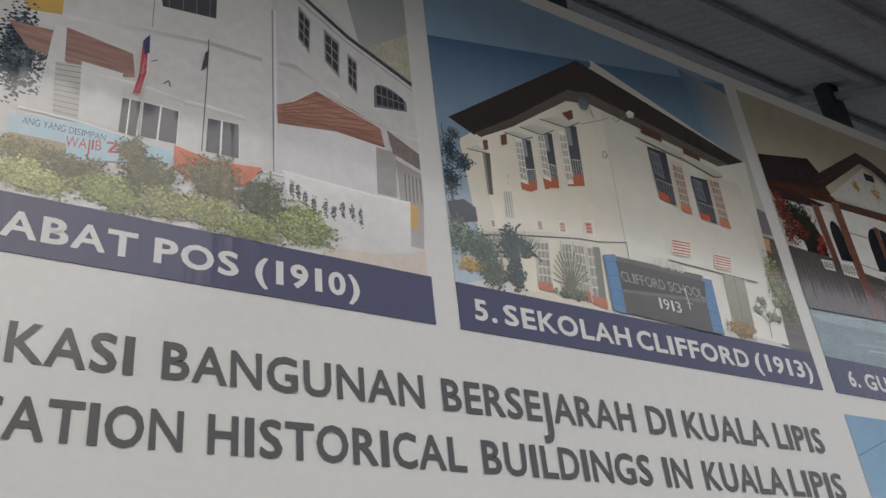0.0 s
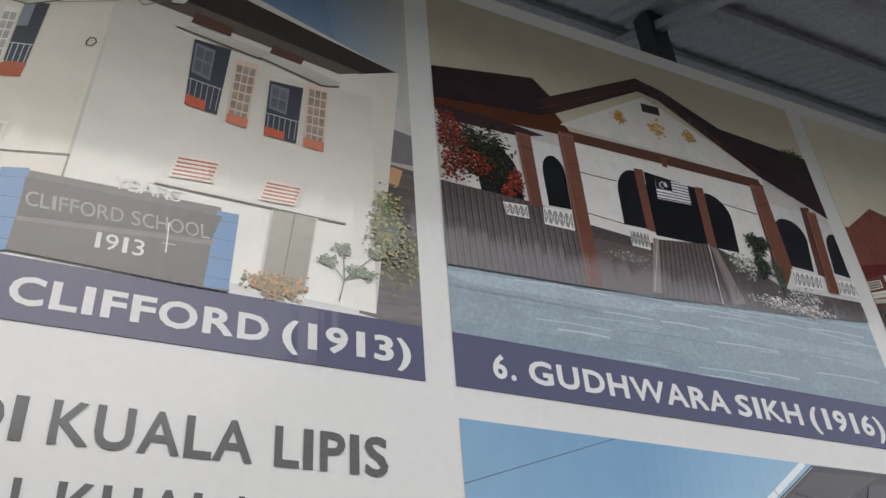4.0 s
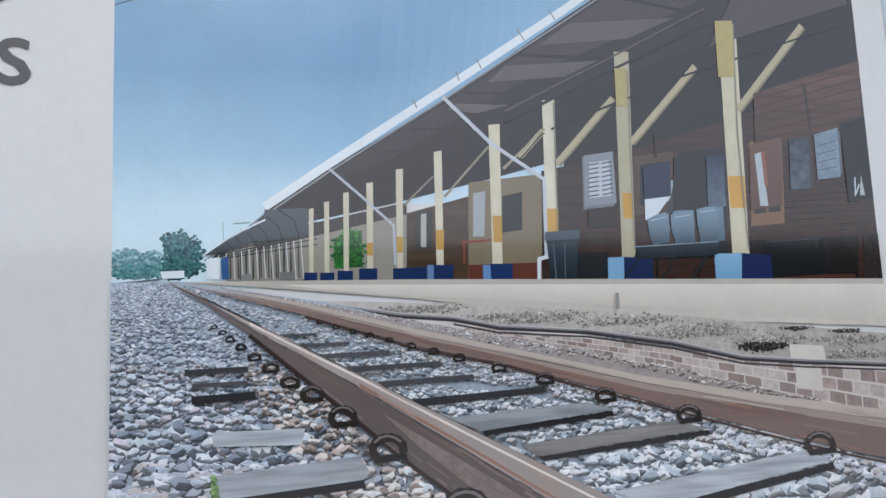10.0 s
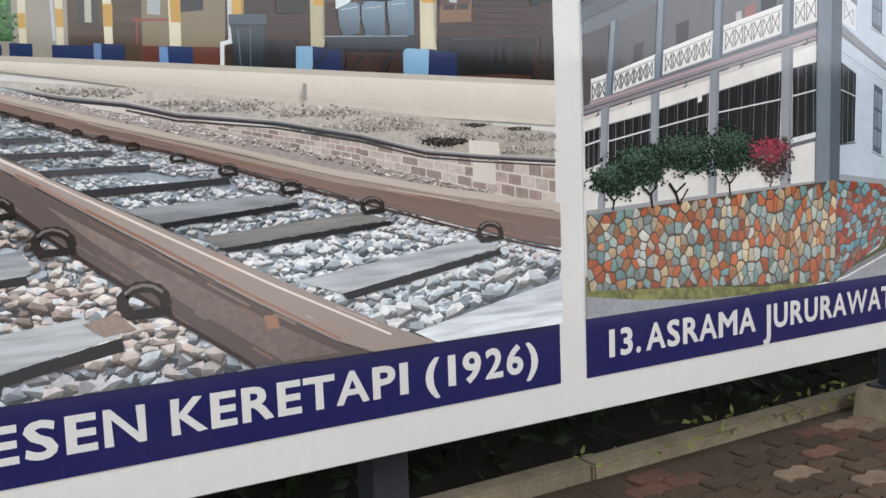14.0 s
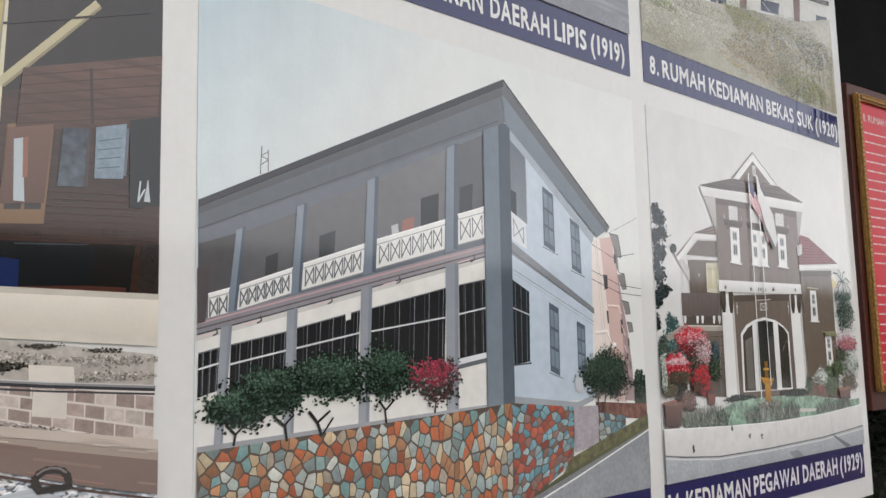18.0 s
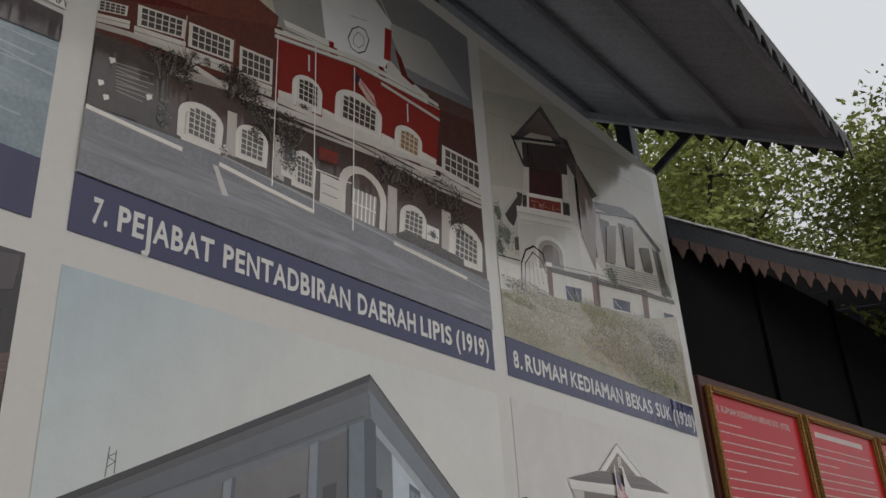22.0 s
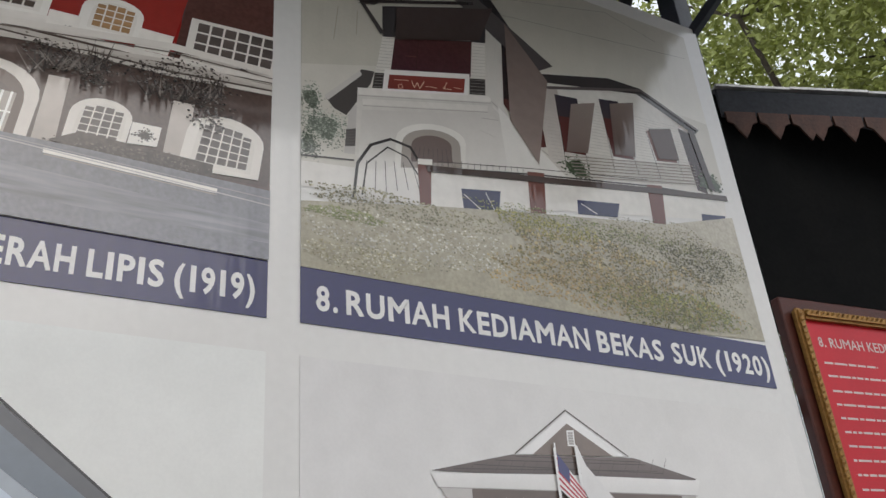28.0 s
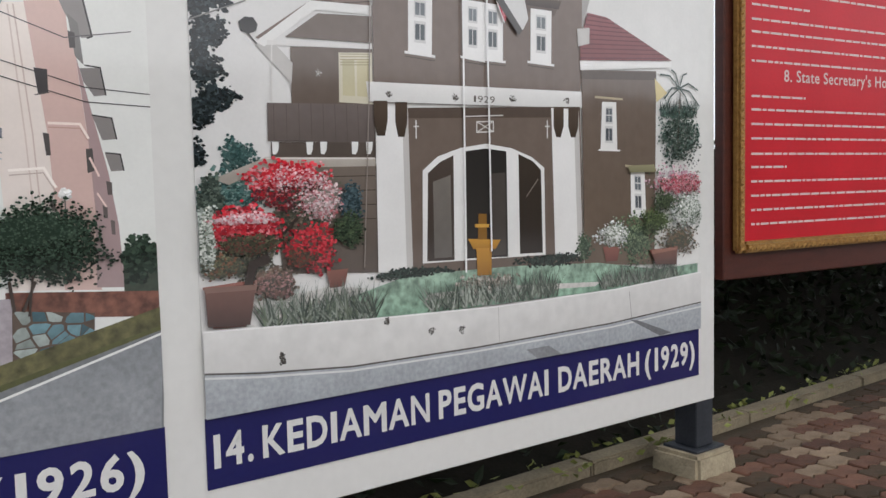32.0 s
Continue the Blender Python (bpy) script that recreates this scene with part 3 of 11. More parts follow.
for j in range(NY):
    for i in range(NX):
        a_ = j * (NX + 1) + i
        faces.append((a_, a_ + 1, a_ + NX + 2, a_ + NX + 1))
tagged(put("bank", mesh_from("bank", verts, faces, [M_SHADE_SOIL])), "dark earth bank behind the kerb", kind="structure")


def leaves_mesh(name, spots, size, mat, rng, flat=0.5):
    """Loose leaves, each a folded diamond."""
    v, f = [], []
    for p in spots:
        d = Vector((rng.gauss(0, 1), rng.gauss(0, 1), rng.gauss(0, flat))).normalized()
        s = d.cross(Vector((rng.gauss(0, 1), rng.gauss(0, 1), rng.gauss(0, 1)))).normalized()
        l, w = size * rng.uniform(0.6, 1.3), size * rng.uniform(0.2, 0.36)
        up = d.cross(s) * w * 0.35
        c, n = Vector(p), len(v)
        v += [c - d * l / 2, c + s * w + up, c + d * l / 2, c - s * w + up]
        f += [(n, n + 1, n + 2), (n, n + 2, n + 3)]
    return mesh_from(name, [tuple(q) for q in v], f, [mat])


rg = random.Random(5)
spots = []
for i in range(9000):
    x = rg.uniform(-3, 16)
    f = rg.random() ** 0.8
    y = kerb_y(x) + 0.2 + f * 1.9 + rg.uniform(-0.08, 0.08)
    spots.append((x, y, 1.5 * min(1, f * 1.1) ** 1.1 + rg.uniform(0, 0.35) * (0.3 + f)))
tagged(put("undergrowth", leaves_mesh("undergrowth", spots, 0.11, M_SHADE_LEAF, rg)), "dark green undergrowth on the shaded bank", "undergrowth", kind="stuff")
spots = []
for i in range(260):
    x = rg.uniform(3, 13)
    spots.append((x, kerb_y(x) + rg.choice((-0.02, 0.15)) + rg.uniform(-0.03, 0.03), rg.uniform(0.03, 0.09)))
tagged(put("weeds", leaves_mesh("weeds", spots, 0.06, M_LEAF, rg)), "small green weeds along the kerb", "weeds", kind="stuff")

# ---- signboard ----
sign = tagged(new("signboard"), "large white vinyl signboard with captioned photographs on dark steel posts", "signboard")
part("panel", box(BOARD_L, BOARD_R, 0, 0.05, BOARD_B, BOARD_T, 0.004), M_WHITE, sign)
for x, y in ((-4.42, 0.3), (-1.29, 0.3), (1.84, 0.3), (4.97, 0.3), (7.98, 0.34)):
    top, foot = 5.32 + 0.593 * (y + 1.0), 0.15 if x < 6 else 0.115
    part("post", box(x - 0.072, x + 0.072, y - 0.072, y + 0.072, foot + 0.015, top, 0.006), M_POST, sign)
    part("base_plate", box(x - 0.12, x + 0.12, y - 0.11, y + 0.11, foot, foot + 0.015, 0.003), M_POST, sign)
    bm = box(x - 0.165, x + 0.165, y - 0.15, y + 0.15, -0.05, foot, 0.02, 2)
    for v in bm.verts:
        k = 1.06 if v.co.z < 0.05 else 1.0
        v.co.x, v.co.y = x + (v.co.x - x) * k, y + (v.co.y - y) * k
        v.co += Vector((noise.noise(v.co * 6), noise.noise(v.co * 6 + Vector((5, 0, 0))), noise.noise(v.co * 6 + Vector((0, 7, 0))))) * 0.012
    part("concrete_footing", bm, M_FOOT, sign, "rough pale concrete footing block")
for z in (0.75, 2.9, 5.1):
    part("back_rail", box(BOARD_L + 0.1, BOARD_R - 0.02, 0.052, 0.2, z - 0.04, z + 0.04, 0.004), M_POST, sign)

# ---- roof over the signboard: corrugated sheets, rafters, scalloped fringes ----
roof = tagged(new("shelter_roof"), "dark pitched sheet metal roof with a scalloped fringe over the signboard", "roof")
EY, EZ, RY, RZ, RX = -1.5, 5.03, 1.2, 6.63, 7.93


def corrugated(x0, x1, y0, z0, y1, z1, pitch=0.12, amp=0.006):
    n = int((x1 - x0) / pitch * 4)
    v, f = [], []
    for i in range(n + 1):
        x = x0 + (x1 - x0) * i / n
        w = amp * math.sin(i * math.pi / 2)
        v += [(x, y0, z0 + w), (x, y1, z1 + w)]
    f = [(2 * i, 2 * i + 2, 2 * i + 3, 2 * i + 1) for i in range(n)]
    return v, f


for k in range(9):
    x0 = -9.2 + k * (RX + 9.2) / 9
    x1 = x0 + (RX + 9.2) / 9
    for y0, z0 in ((EY, EZ), (2 * RY - EY, EZ)):
        v, f = corrugated(x0, x1, y0, z0, RY, RZ)
        put("roof_sheet", mesh_from("roof_sheet", v, f, [M_ROOF]), roof)
slope = (RZ - EZ) / (RY - EY)
for y in (-1.42, -0.75, -0.1, 0.6):
    z = EZ + (y - EY) * slope
    part("purlin", box(-9.2, RX - 0.02, y - 0.03, y + 0.03, z - 0.09, z - 0.02, 0.003), M_PURLIN, roof)
for x in (-7.5, -4.42, -1.29, 1.84, 4.97, 7.7):
    bm = box(x - 0.035, x + 0.035, EY, RY, -0.17, -0.09, 0.003)
    for v in bm.verts:
        v.co.z += EZ + (v.co.y - EY) * slope
    part("rafter", bm, M_PURLIN, roof)
# a tooth of the fringe: pointed board with shoulders
bm = bmesh.new()
out = [(-0.095, 0), (0.095, 0), (0.095, -0.07), (0.06, -0.085), (0.03, -0.14), (0, -0.185), (-0.03, -0.14), (-0.06, -0.085), (-0.095, -0.07)]
lo = [bm.verts.new((x, -0.006, z)) for x, z in out]
hi = [bm.verts.new((x, 0.006, z)) for x, z in out]
bm.faces.new(lo)
bm.faces.new(hi[::-1])
for i in range(len(out)):
    bm.faces.new((lo[i - 1], hi[i - 1], hi[i], lo[i]))
tooth = bpy.data.meshes.new("scallop")
bm.to_mesh(tooth)
bm.free()
tooth.materials.append(M_DARKFRINGE)
rust_tooth = tooth.copy()
rust_tooth.materials[0] = M_FRINGE
for i in range(88):
    x = RX - 0.1 - i * 0.19
    put("scallop", tooth, roof, "", (x, EY - 0.012, EZ - 0.01))
length = RY - EY
for i in range(16):
    y = EY + 0.08 + i * 0.175
    ob = put("scallop", tooth, roof, "", (RX + 0.01, y, EZ + (y - EY) * slope + 0.02))
    ob.rotation_euler = (0, 0, radians(90))
bm = box(RX - 0.012, RX + 0.012, EY, RY, -0.03, 0.1, 0.003)
for v in bm.verts:
    v.co.z += EZ + (v.co.y - EY) * slope
part("barge_board", bm, M_ROOF, roof)
strut = part("strut", box(-0.03, 0.03, -0.03, 0.03, 0, 0.75, 0.003), M_POST, roof)
strut.matrix_basis = Matrix.Translation((7.66, 0.07, 5.22)) @ Vector((0.22, -0.38, 0.42)).to_track_quat('Z', 'Y').to_matrix().to_4x4()

# ---- second shelter: curved eave, black back for its deep shade, red notices ----
EAVE = [(7.74, 0.02), (8.2, -0.14), (8.7, -0.32), (9.3, -0.53), (10.0, -0.82), (10.8, -1.18), (11.8, -1.68), (13.0, -2.35), (14.4, -3.2)]
roof_b = tagged(new("curved_shelter_roof"), "low curved sheet roof with a rust-brown scalloped fringe over the notice board", "roof")
for i, ((xa, ya), (xb, yb)) in enumerate(zip(EAVE, EAVE[1:])):
    d = Vector((xb - xa, yb - ya, 0)).normalized()
    n = Vector((-d.y, d.x, 0))
    za = zb = 4.82
    q = [Vector((xa, ya, za)), Vector((xb, yb, zb)), Vector((xb, yb, zb + 0.75)) + n * 3.0, Vector((xa, ya, za + 0.75)) + n * 3.0]
    q2 = [p + Vector((0, 0, 0.03)) for p in q]
    put("roof_sheet", mesh_from("roof_sheet", [tuple(p) for p in q + q2], [(0, 3, 2, 1), (4, 5, 6, 7), (0, 1, 5, 4), (1, 2, 6, 5), (2, 3, 7, 6), (3, 0, 4, 7)], [M_ROOF_B]), roof_b)
    b = [Vector((xa, ya, z)) - n * o for z in (4.64, 4.83) for o in (0.0, 0.02)] + [Vector((xb, yb, z)) - n * o for z in (4.64, 4.83) for o in (0.0, 0.02)]
    put("fascia", mesh_from("fascia", [tuple(p) for p in b], [(0, 1, 3, 2), (4, 6, 7, 5), (0, 4, 5, 1), (2, 3, 7, 6), (1, 5, 7, 3), (0, 2, 6, 4)], [M_ROOF_B]), roof_b)
    ln = math.hypot(xb - xa, yb - ya)
    for j in range(int(ln / 0.21) + 1):
        p = Vector((xa, ya, 4.66)) + d * (0.105 + j * 0.21) - n * 0.03
        ob = put("scallop", rust_tooth, roof_b, "", tuple(p))
        ob.rotation_euler = (0, 0, math.atan2(d.y, d.x))
    if i < 7:
        cap = box(0, ln, -0.03, 0.02, 0, 0.02, 0.002)
        ob = part("edge_flashing", cap, M_FLASH, roof_b, "pale metal edge flashing")
        ob.matrix_basis = Matrix.Translation((xa, ya, 4.852 + 0.006 * (i % 2))) @ Matrix.Rotation(math.atan2(d.y, d.x), 4, 'Z')

TURN = radians(-6)
M_B = Matrix.Translation((7.735, -0.02, 0)) @ Matrix.Rotation(TURN, 4, 'Z')
red = tagged(new("notice_board"), "red-brown wooden notice board under dark boarding", "notice board")
red.matrix_basis = M_B
part("backboard", box(0, 8.0, 0.0, 0.06, 1.06, 3.46, 0.006), M_WOOD, red)
part("shade_back", box(0.01, 8.0, 0.061, 0.1, 3.3, 4.84), M_DEEP_SHADE, red, "dark boarding above the notices")
for x in (2.6, 4.5, 6.4):
    part("post", box(x - 0.06, x + 0.06, 0.101, 0.22, -0.05, 5.0, 0.004), M_POST, red)
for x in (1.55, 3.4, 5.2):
    part("upright", box(x - 0.04, x + 0.04, 0.02, 0.058, 3.46, 4.9, 0.004), M_DEEP_SHADE, red)
LINES_A = (3.10, 3.03, 2.95, 2.88, 2.81, 2.74, 2.67, 2.60, 2.53, 2.46, 2.39, 2.32, 2.26, 2.19, 2.12)
LINES_B = (1.95, 1.885, 1.815, 1.745, 1.67, 1.605, 1.535, 1.465, 1.395, 1.325)
rg = random.Random(11)
for k in range(4):
    x0, x1 = 0.05 + k * 1.72, 0.05 + k * 1.72 + 1.64
    z0, z1 = 1.19, 3.385
    note = tagged(new("framed_notice"), "red text sheet in a carved gilt frame on the board", "notice", "framed notices")
    note.matrix_basis = M_B
    sheet = part("text_sheet", box(x0 + 0.05, x1 - 0.05, -0.012, -0.001, z0 + 0.05, z1 - 0.05), M_RED, note, "glossy red sheet with white printed lines")
    for nm, bx in (("side", (x0, x0 + 0.055, z0, z1)), ("side", (x1 - 0.055, x1, z0, z1)), ("rail", (x0 + 0.055, x1 - 0.055, z0, z0 + 0.055)), ("rail", (x0 + 0.055, x1 - 0.055, z1 - 0.055, z1))):
        fr = part("gilt_" + nm, box(bx[0], bx[1], -0.05, -0.001, bx[2], bx[3], 0.014, 2), M_GOLD, note, "carved gilt frame moulding")
        # rope carving along the outer half of the moulding
        vert = nm == "side"
        n = int(((bx[3] - bx[2]) if vert else (bx[1] - bx[0])) / 0.035)
        v, f = [], []
        for i in range(n):
            c = (bx[0] + 0.02 if bx[0] == x0 else bx[1] - 0.02, bx[2] + (i + 0.5) * 0.035) if vert else (bx[0] + (i + 0.5) * 0.035, bx[2] + 0.02 if bx[2] == z0 else bx[3] - 0.02)
            m = len(v)
            v += [(c[0] - 0.016, -0.05, c[1] - 0.016), (c[0] + 0.006, -0.05, c[1] - 0.006), (c[0] + 0.016, -0.05, c[1] + 0.016), (c[0] - 0.006, -0.05, c[1] + 0.006), (c[0], -0.064, c[1])]
            f += [(m, m + 1, m + 4), (m + 1, m + 2, m + 4), (m + 2, m + 3, m + 4), (m + 3, m, m + 4)]
        put("rope_carving", mesh_from("rope_carving", v, f, [M_GOLD]), fr)
    for zs in (LINES_A, LINES_B):
        for i, z in enumerate(zs):
            full = rg.uniform(0.86, 1.0) if (i * 7 + k) % 5 else rg.uniform(0.08, 0.5)
            x, end = x0 + 0.13, x0 + 0.13 + 1.36 * full
            v, f = [], []
            while x < end:
                w = rg.uniform(0.02, 0.09)
                m = len(v)
                v += [(x, -0.0135, z - 0.0045), (min(end, x + w), -0.0135, z - 0.0045), (min(end, x + w), -0.0135, z + 0.006), (x, -0.0135, z + 0.006)]
                f.append((m, m + 1, m + 2, m + 3))
                x += w + 0.010
            put("printed_line", mesh_from("printed_line", v, f, [M_REDTEXT]), sheet)
    if k == 0:
        for s, xa, xb, z, h in (("8. RUMAH KEDIAMAN BEKAS SUK (1920)", 0.13, 1.40, 3.19, 0.055), ("8. State Secretary's House 19", 0.37, 1.45, 2.03, 0.06)):
            tm = text_mesh(s, xb - xa, h, 0.012)
            tm.materials.append(M_REDTEXT)
            put("printed_heading", tm, sheet, "", (x0 + xa, -0.0135, z))
    else:
        for z in (3.2, 2.04):
            put("printed_heading", mesh_from("printed_heading", [(x0 + 0.2, -0.0135, z), (x0 + 1.3, -0.0135, z), (x0 + 1.3, -0.0135, z + 0.05), (x0 + 0.2, -0.0135, z + 0.05)], [(0, 1, 2, 3)], [M_REDTEXT]), sheet)


# ---- trees behind ----
def limb(bm, a_, b_, r0, r1, n=7):
    d = (b_ - a_).normalized()
    s = d.orthogonal().normalized()
    t = d.cross(s)
    rings = []
    for p, r in ((a_, r0), ((a_ + b_) / 2 + s * r0 * 0.5, (r0 + r1) / 2), (b_, r1)):
        rings.append([bm.verts.new(p + (s * math.cos(2 * math.pi * i / n) + t * math.sin(2 * math.pi * i / n)) * r) for i in range(n)])
    for g, h in zip(rings, rings[1:]):
        for i in range(n):
            bm.faces.new((g[i - 1], g[i], h[i], h[i - 1]))


def tree(base, height, spread, count, seed, leaf=0.115):
    rr = random.Random(seed)
    top = tagged(new("tree"), "tall leafy green tree standing behind the shelters", "tree", "trees behind the shelters")
    top.location = base
    bm = bmesh.new()
    fork = Vector((rr.uniform(-.2, .2), rr.uniform(-.2, .2), height * 0.35))
    limb(bm, Vector((0, 0, -0.3)), fork, 0.16, 0.11)
    ends = []
    for i in range(9):
        a_ = i * 2.4 + rr.uniform(-.4, .4)
        p = fork + Vector((math.cos(a_) * spread * rr.uniform(.35, .7), math.sin(a_) * spread * rr.uniform(.35, .7), height * rr.uniform(.15, .5)))
        limb(bm, fork, p, 0.07, 0.03)
        for j in range(5):
            q = p + Vector((rr.gauss(0, .4), rr.gauss(0, .4), rr.uniform(-.1, .6))) * spread * 0.5
            limb(bm, p, q, 0.028, 0.008, 5)
            ends += [q, (p + q) / 2]
    part("trunk", bm, M_BARK, top)
    spots = []
    clumps = [e + Vector((rr.gauss(0, .25), rr.gauss(0, .25), rr.gauss(0, .2))) * spread * 0.5 for e in ends for s in range(2)]
    for i in range(count):
        c = rr.choice(clumps)
        spots.append(tuple(c + Vector((rr.gauss(0, 1), rr.gauss(0, 1), rr.gauss(0, .6))) * 0.27))
    put("crown", leaves_mesh("crown", spots, leaf, M_LEAF, rr), top)


for b, h, s, c, sd in TREES:
    tree(b, h, s, c, sd)


# ---- the printed photographs: inks laid shape by shape, millimetres from each print's lower left corner ----

# photograph 4
a = Art(sign, -2, True, "printed photograph of a white post office behind a hedge", 4)
a.gain = 1.55
a.poly("sky", "77808c>9a9a96", [(1780, 3100), (2884, 2793), (2528, 924), (2171, 1146)])
a.poly("post_office", "c2c0bf>b9b6b4", [(-424, 1756), (1712, 3049), (1713, -114), (52, -172)], 4)
a.poly("post_office", "b4b2b3>bdbbbc", [(1713, 1685), (1943, 1414), (2218, 1172), (2452, 1066), (2435, 29), (1713, 88)], 4)
a.poly("sky", "a8a292", [(2206, 1213), (2460, 1411), (2463, 1077), (2295, 1158)], 1)
a.gain = 1.4
a.poly("post_office", "c4c2c1>bab8b7", [(1746, 1401), (2120, 1195), (2446, 1048), (2433, 323), (1743, 604)], 4)
a.line("eave", "4a4646", 24, [(1860, 1405), (2100, 1234), (2447, 1056)])
a.line("eave", "8d8987", 6, [(1845, 1366), (2090, 1198), (2435, 1026)])
a.poly("wall_band", "a5a2a1>d0cecc", [(875, 852), (1184, 901), (1448, 937), (1668, 936), (1668, 912), (1449, 914), (1186, 879), (877, 827)])
a.poly("wall_band", "a5a2a1>d0cecc", [(1744, 946), (1822, 957), (2041, 853), (2040, 837), (1814, 930), (1744, 923)])
a.poly("wall_band", "a5a2a1>d0cecc", [(2140, 769), (2473, 733), (2472, 716), (2139, 752)])
a.poly("window", "48484d", [(1222, 1096), (1458, 1203), (1458, 1078), (1230, 1050)])
a.bars("window", "77767a", 3, 4, [(1222, 1096), (1458, 1203), (1458, 1078), (1230, 1050)])
a.win("window", "8a8786", "3f4045", 2, 3, [(1844, 1329), (1905, 1261), (1896, 1049), (1841, 1117)])
a.win("window", "8a8786", "3f4045", 2, 3, [(1971, 1238), (2052, 1178), (2043, 958), (1971, 1034)])
a.win("window", "8a8786", "3f4045", 2, 3, [(2091, 1132), (2139, 1094), (2132, 893), (2086, 940)])
a.arch("window", "6a696c", "3a3b40", 5, 2, [(2223, 1020), (2393, 965), (2395, 881), (2217, 850)])
a.poly("yellow_wall", "c9a45a>b8965a", [(705, 870), (855, 939), (857, 839), (748, 817)])
a.leaf("tree", "38424c,2a323a,4a545c,5a646a", (733, 594), 84, 207, 620, 9)
a.poly("roof_left", "94726a>9d8078", [(680, 737), (832, 748), (863, 787), (1131, 747), (1147, 631), (1021, 592), (886, 614), (763, 630)], 3)
a.poly("post_office", "c9c7c6>c0bebd", [(838, 784), (880, 790), (890, 616), (884, 437), (821, 437)], 4)
a.poly("window", "b0adaa", [(860, 604), (954, 620), (965, 366), (876, 366)])
a.rule("window", "85827f", 4, 10, [(860, 604), (954, 620), (965, 366), (876, 366)])
a.poly("post_office", "cbc9c8>c4c2c1", [(949, 639), (1101, 635), (1108, 359), (962, 368)], 4)
a.poly("window", "57565a>4c4b4f", [(1110, 520), (1180, 524), (1172, 348), (1106, 354)], 4)
a.line("window", "d3d1cf", 5, [(1110, 520), (1180, 524), (1172, 348)])
a.poly("window", "57565a>4c4b4f", [(1183, 525), (1326, 525), (1324, 364), (1180, 358)], 4)
a.line("window", "d3d1cf", 5, [(1183, 525), (1326, 525), (1324, 364)])
a.poly("window", "57565a>4c4b4f", [(1442, 531), (1571, 540), (1575, 368), (1438, 363)], 4)
a.line("window", "d3d1cf", 5, [(1442, 531), (1571, 540), (1575, 368)])
a.line("window", "dcdad8", 7, [(1255, 530), (1250, 361)])
a.line("window", "dcdad8", 8, [(1499, 533), (1497, 361)])
a.line("window", "dcdad8", 6, [(1138, 517), (1135, 352)])
a.poly("awning", "dedcda>b5b2b0", [(1010, 596), (1149, 611), (1351, 588), (1347, 570), (1151, 587), (1014, 582)])
a.poly("awning", "dedcda>b0adab", [(1339, 588), (1434, 595), (1599, 587), (1595, 565), (1435, 570), (1344, 564)])
a.line("pipe", "77747a", 5, [(1714, 1242), (1721, 345)])
a.line("pipe", "dcdadc", 5, [(1729, 1249), (1731, 348)])
a.line("pipe", "66636a", 5, [(1430, 944), (1430, 758), (1422, 359)])
a.line("pipe", "8a878a", 4, [(1194, 1083), (1195, 919)])
a.line("pipe", "66636a", 5, [(1204, 737), (1227, 751)])
a.line("pipe", "55535a", 5, [(1258, 641), (1276, 662), (1285, 635)])
a.poly("porch", "cdcbcb>c4c2c2", [(1734, 610), (2012, 651), (2257, 632), (2307, 324), (2196, 345), (1728, 347)], 4)
a.poly("porch_roof", "a0766a>8f6c60", [(1736, 699), (1804, 736), (1923, 843), (2100, 796), (2239, 738), (2257, 627), (2012, 642), (1739, 599)], 3)
a.line("porch_roof", "c9c6c4", 6, [(1804, 736), (1923, 843), (2243, 735)])
a.rule("porch_roof", "7d584e", 4, 7, [(1762, 708), (1923, 838), (2241, 696), (1761, 619)])
a.poly("porch", "9d9896>8d8886", [(2210, 618), (2311, 616), (2300, 368), (2201, 364)], 4)
a.poly("porch_roof", "7a6f6b", [(2273, 735), (2444, 642), (2449, 550), (2298, 607)], 1)
a.poly("doorway", "8f8a88>a39e9a", [(2308, 579), (2451, 528), (2415, 130), (2321, 130)], 4)
a.bars("doorway", "5a5552", 5, 5, [(2341, 509), (2439, 502), (2435, 367), (2337, 364)])
a.poly("doorway", "bd9550", [(2340, 348), (2408, 352), (2391, 224), (2329, 222)])
a.poly("ground", "c4b8ad", [(1933, 29), (2139, 66), (2338, 89), (2424, 131), (2418, -31), (1931, -31)], 4)
a.poly("low_wall", "d6d4d2>c4c2c0", [(1760, 360), (2200, 350), (2366, 363), (2347, 99), (2196, 59), (1951, 37), (1777, 260)], 4)
a.line("low_wall", "e6e4e2", 8, [(1760, 360), (2200, 350), (2362, 358)])
a.leaf("baluster", "4f4e52,66656a", (1799, 282), 10, 40, 34, 6)
a.leaf("baluster", "4f4e52,66656a", (1827, 274), 11, 40, 34, 6)
a.leaf("baluster", "4f4e52,66656a", (1859, 250), 11, 40, 34, 6)
a.leaf("baluster", "4f4e52,66656a", (1895, 231), 11, 40, 34, 6)
a.leaf("baluster", "4f4e52,66656a", (1947, 224), 11, 40, 34, 6)
a.leaf("baluster", "4f4e52,66656a", (1985, 209), 11, 40, 34, 6)
a.leaf("baluster", "4f4e52,66656a", (2026, 240), 11, 41, 34, 6)
a.leaf("baluster", "4f4e52,66656a", (2072, 235), 11, 41, 34, 6)
a.leaf("baluster", "4f4e52,66656a", (2110, 223), 11, 41, 34, 6)
a.line("wall_top", "dedcda", 9, [(765, 354), (978, 355), (1357, 308), (1760, 336)])
a.poly("banner", "a8bfca>9fb8c4", [(739, 320), (978, 351), (1309, 321), (1318, 266), (948, 177), (743, 198)], 4)
a.poly("banner", "9a8874", [(745, 239), (933, 245), (943, 186), (744, 187)], 1)
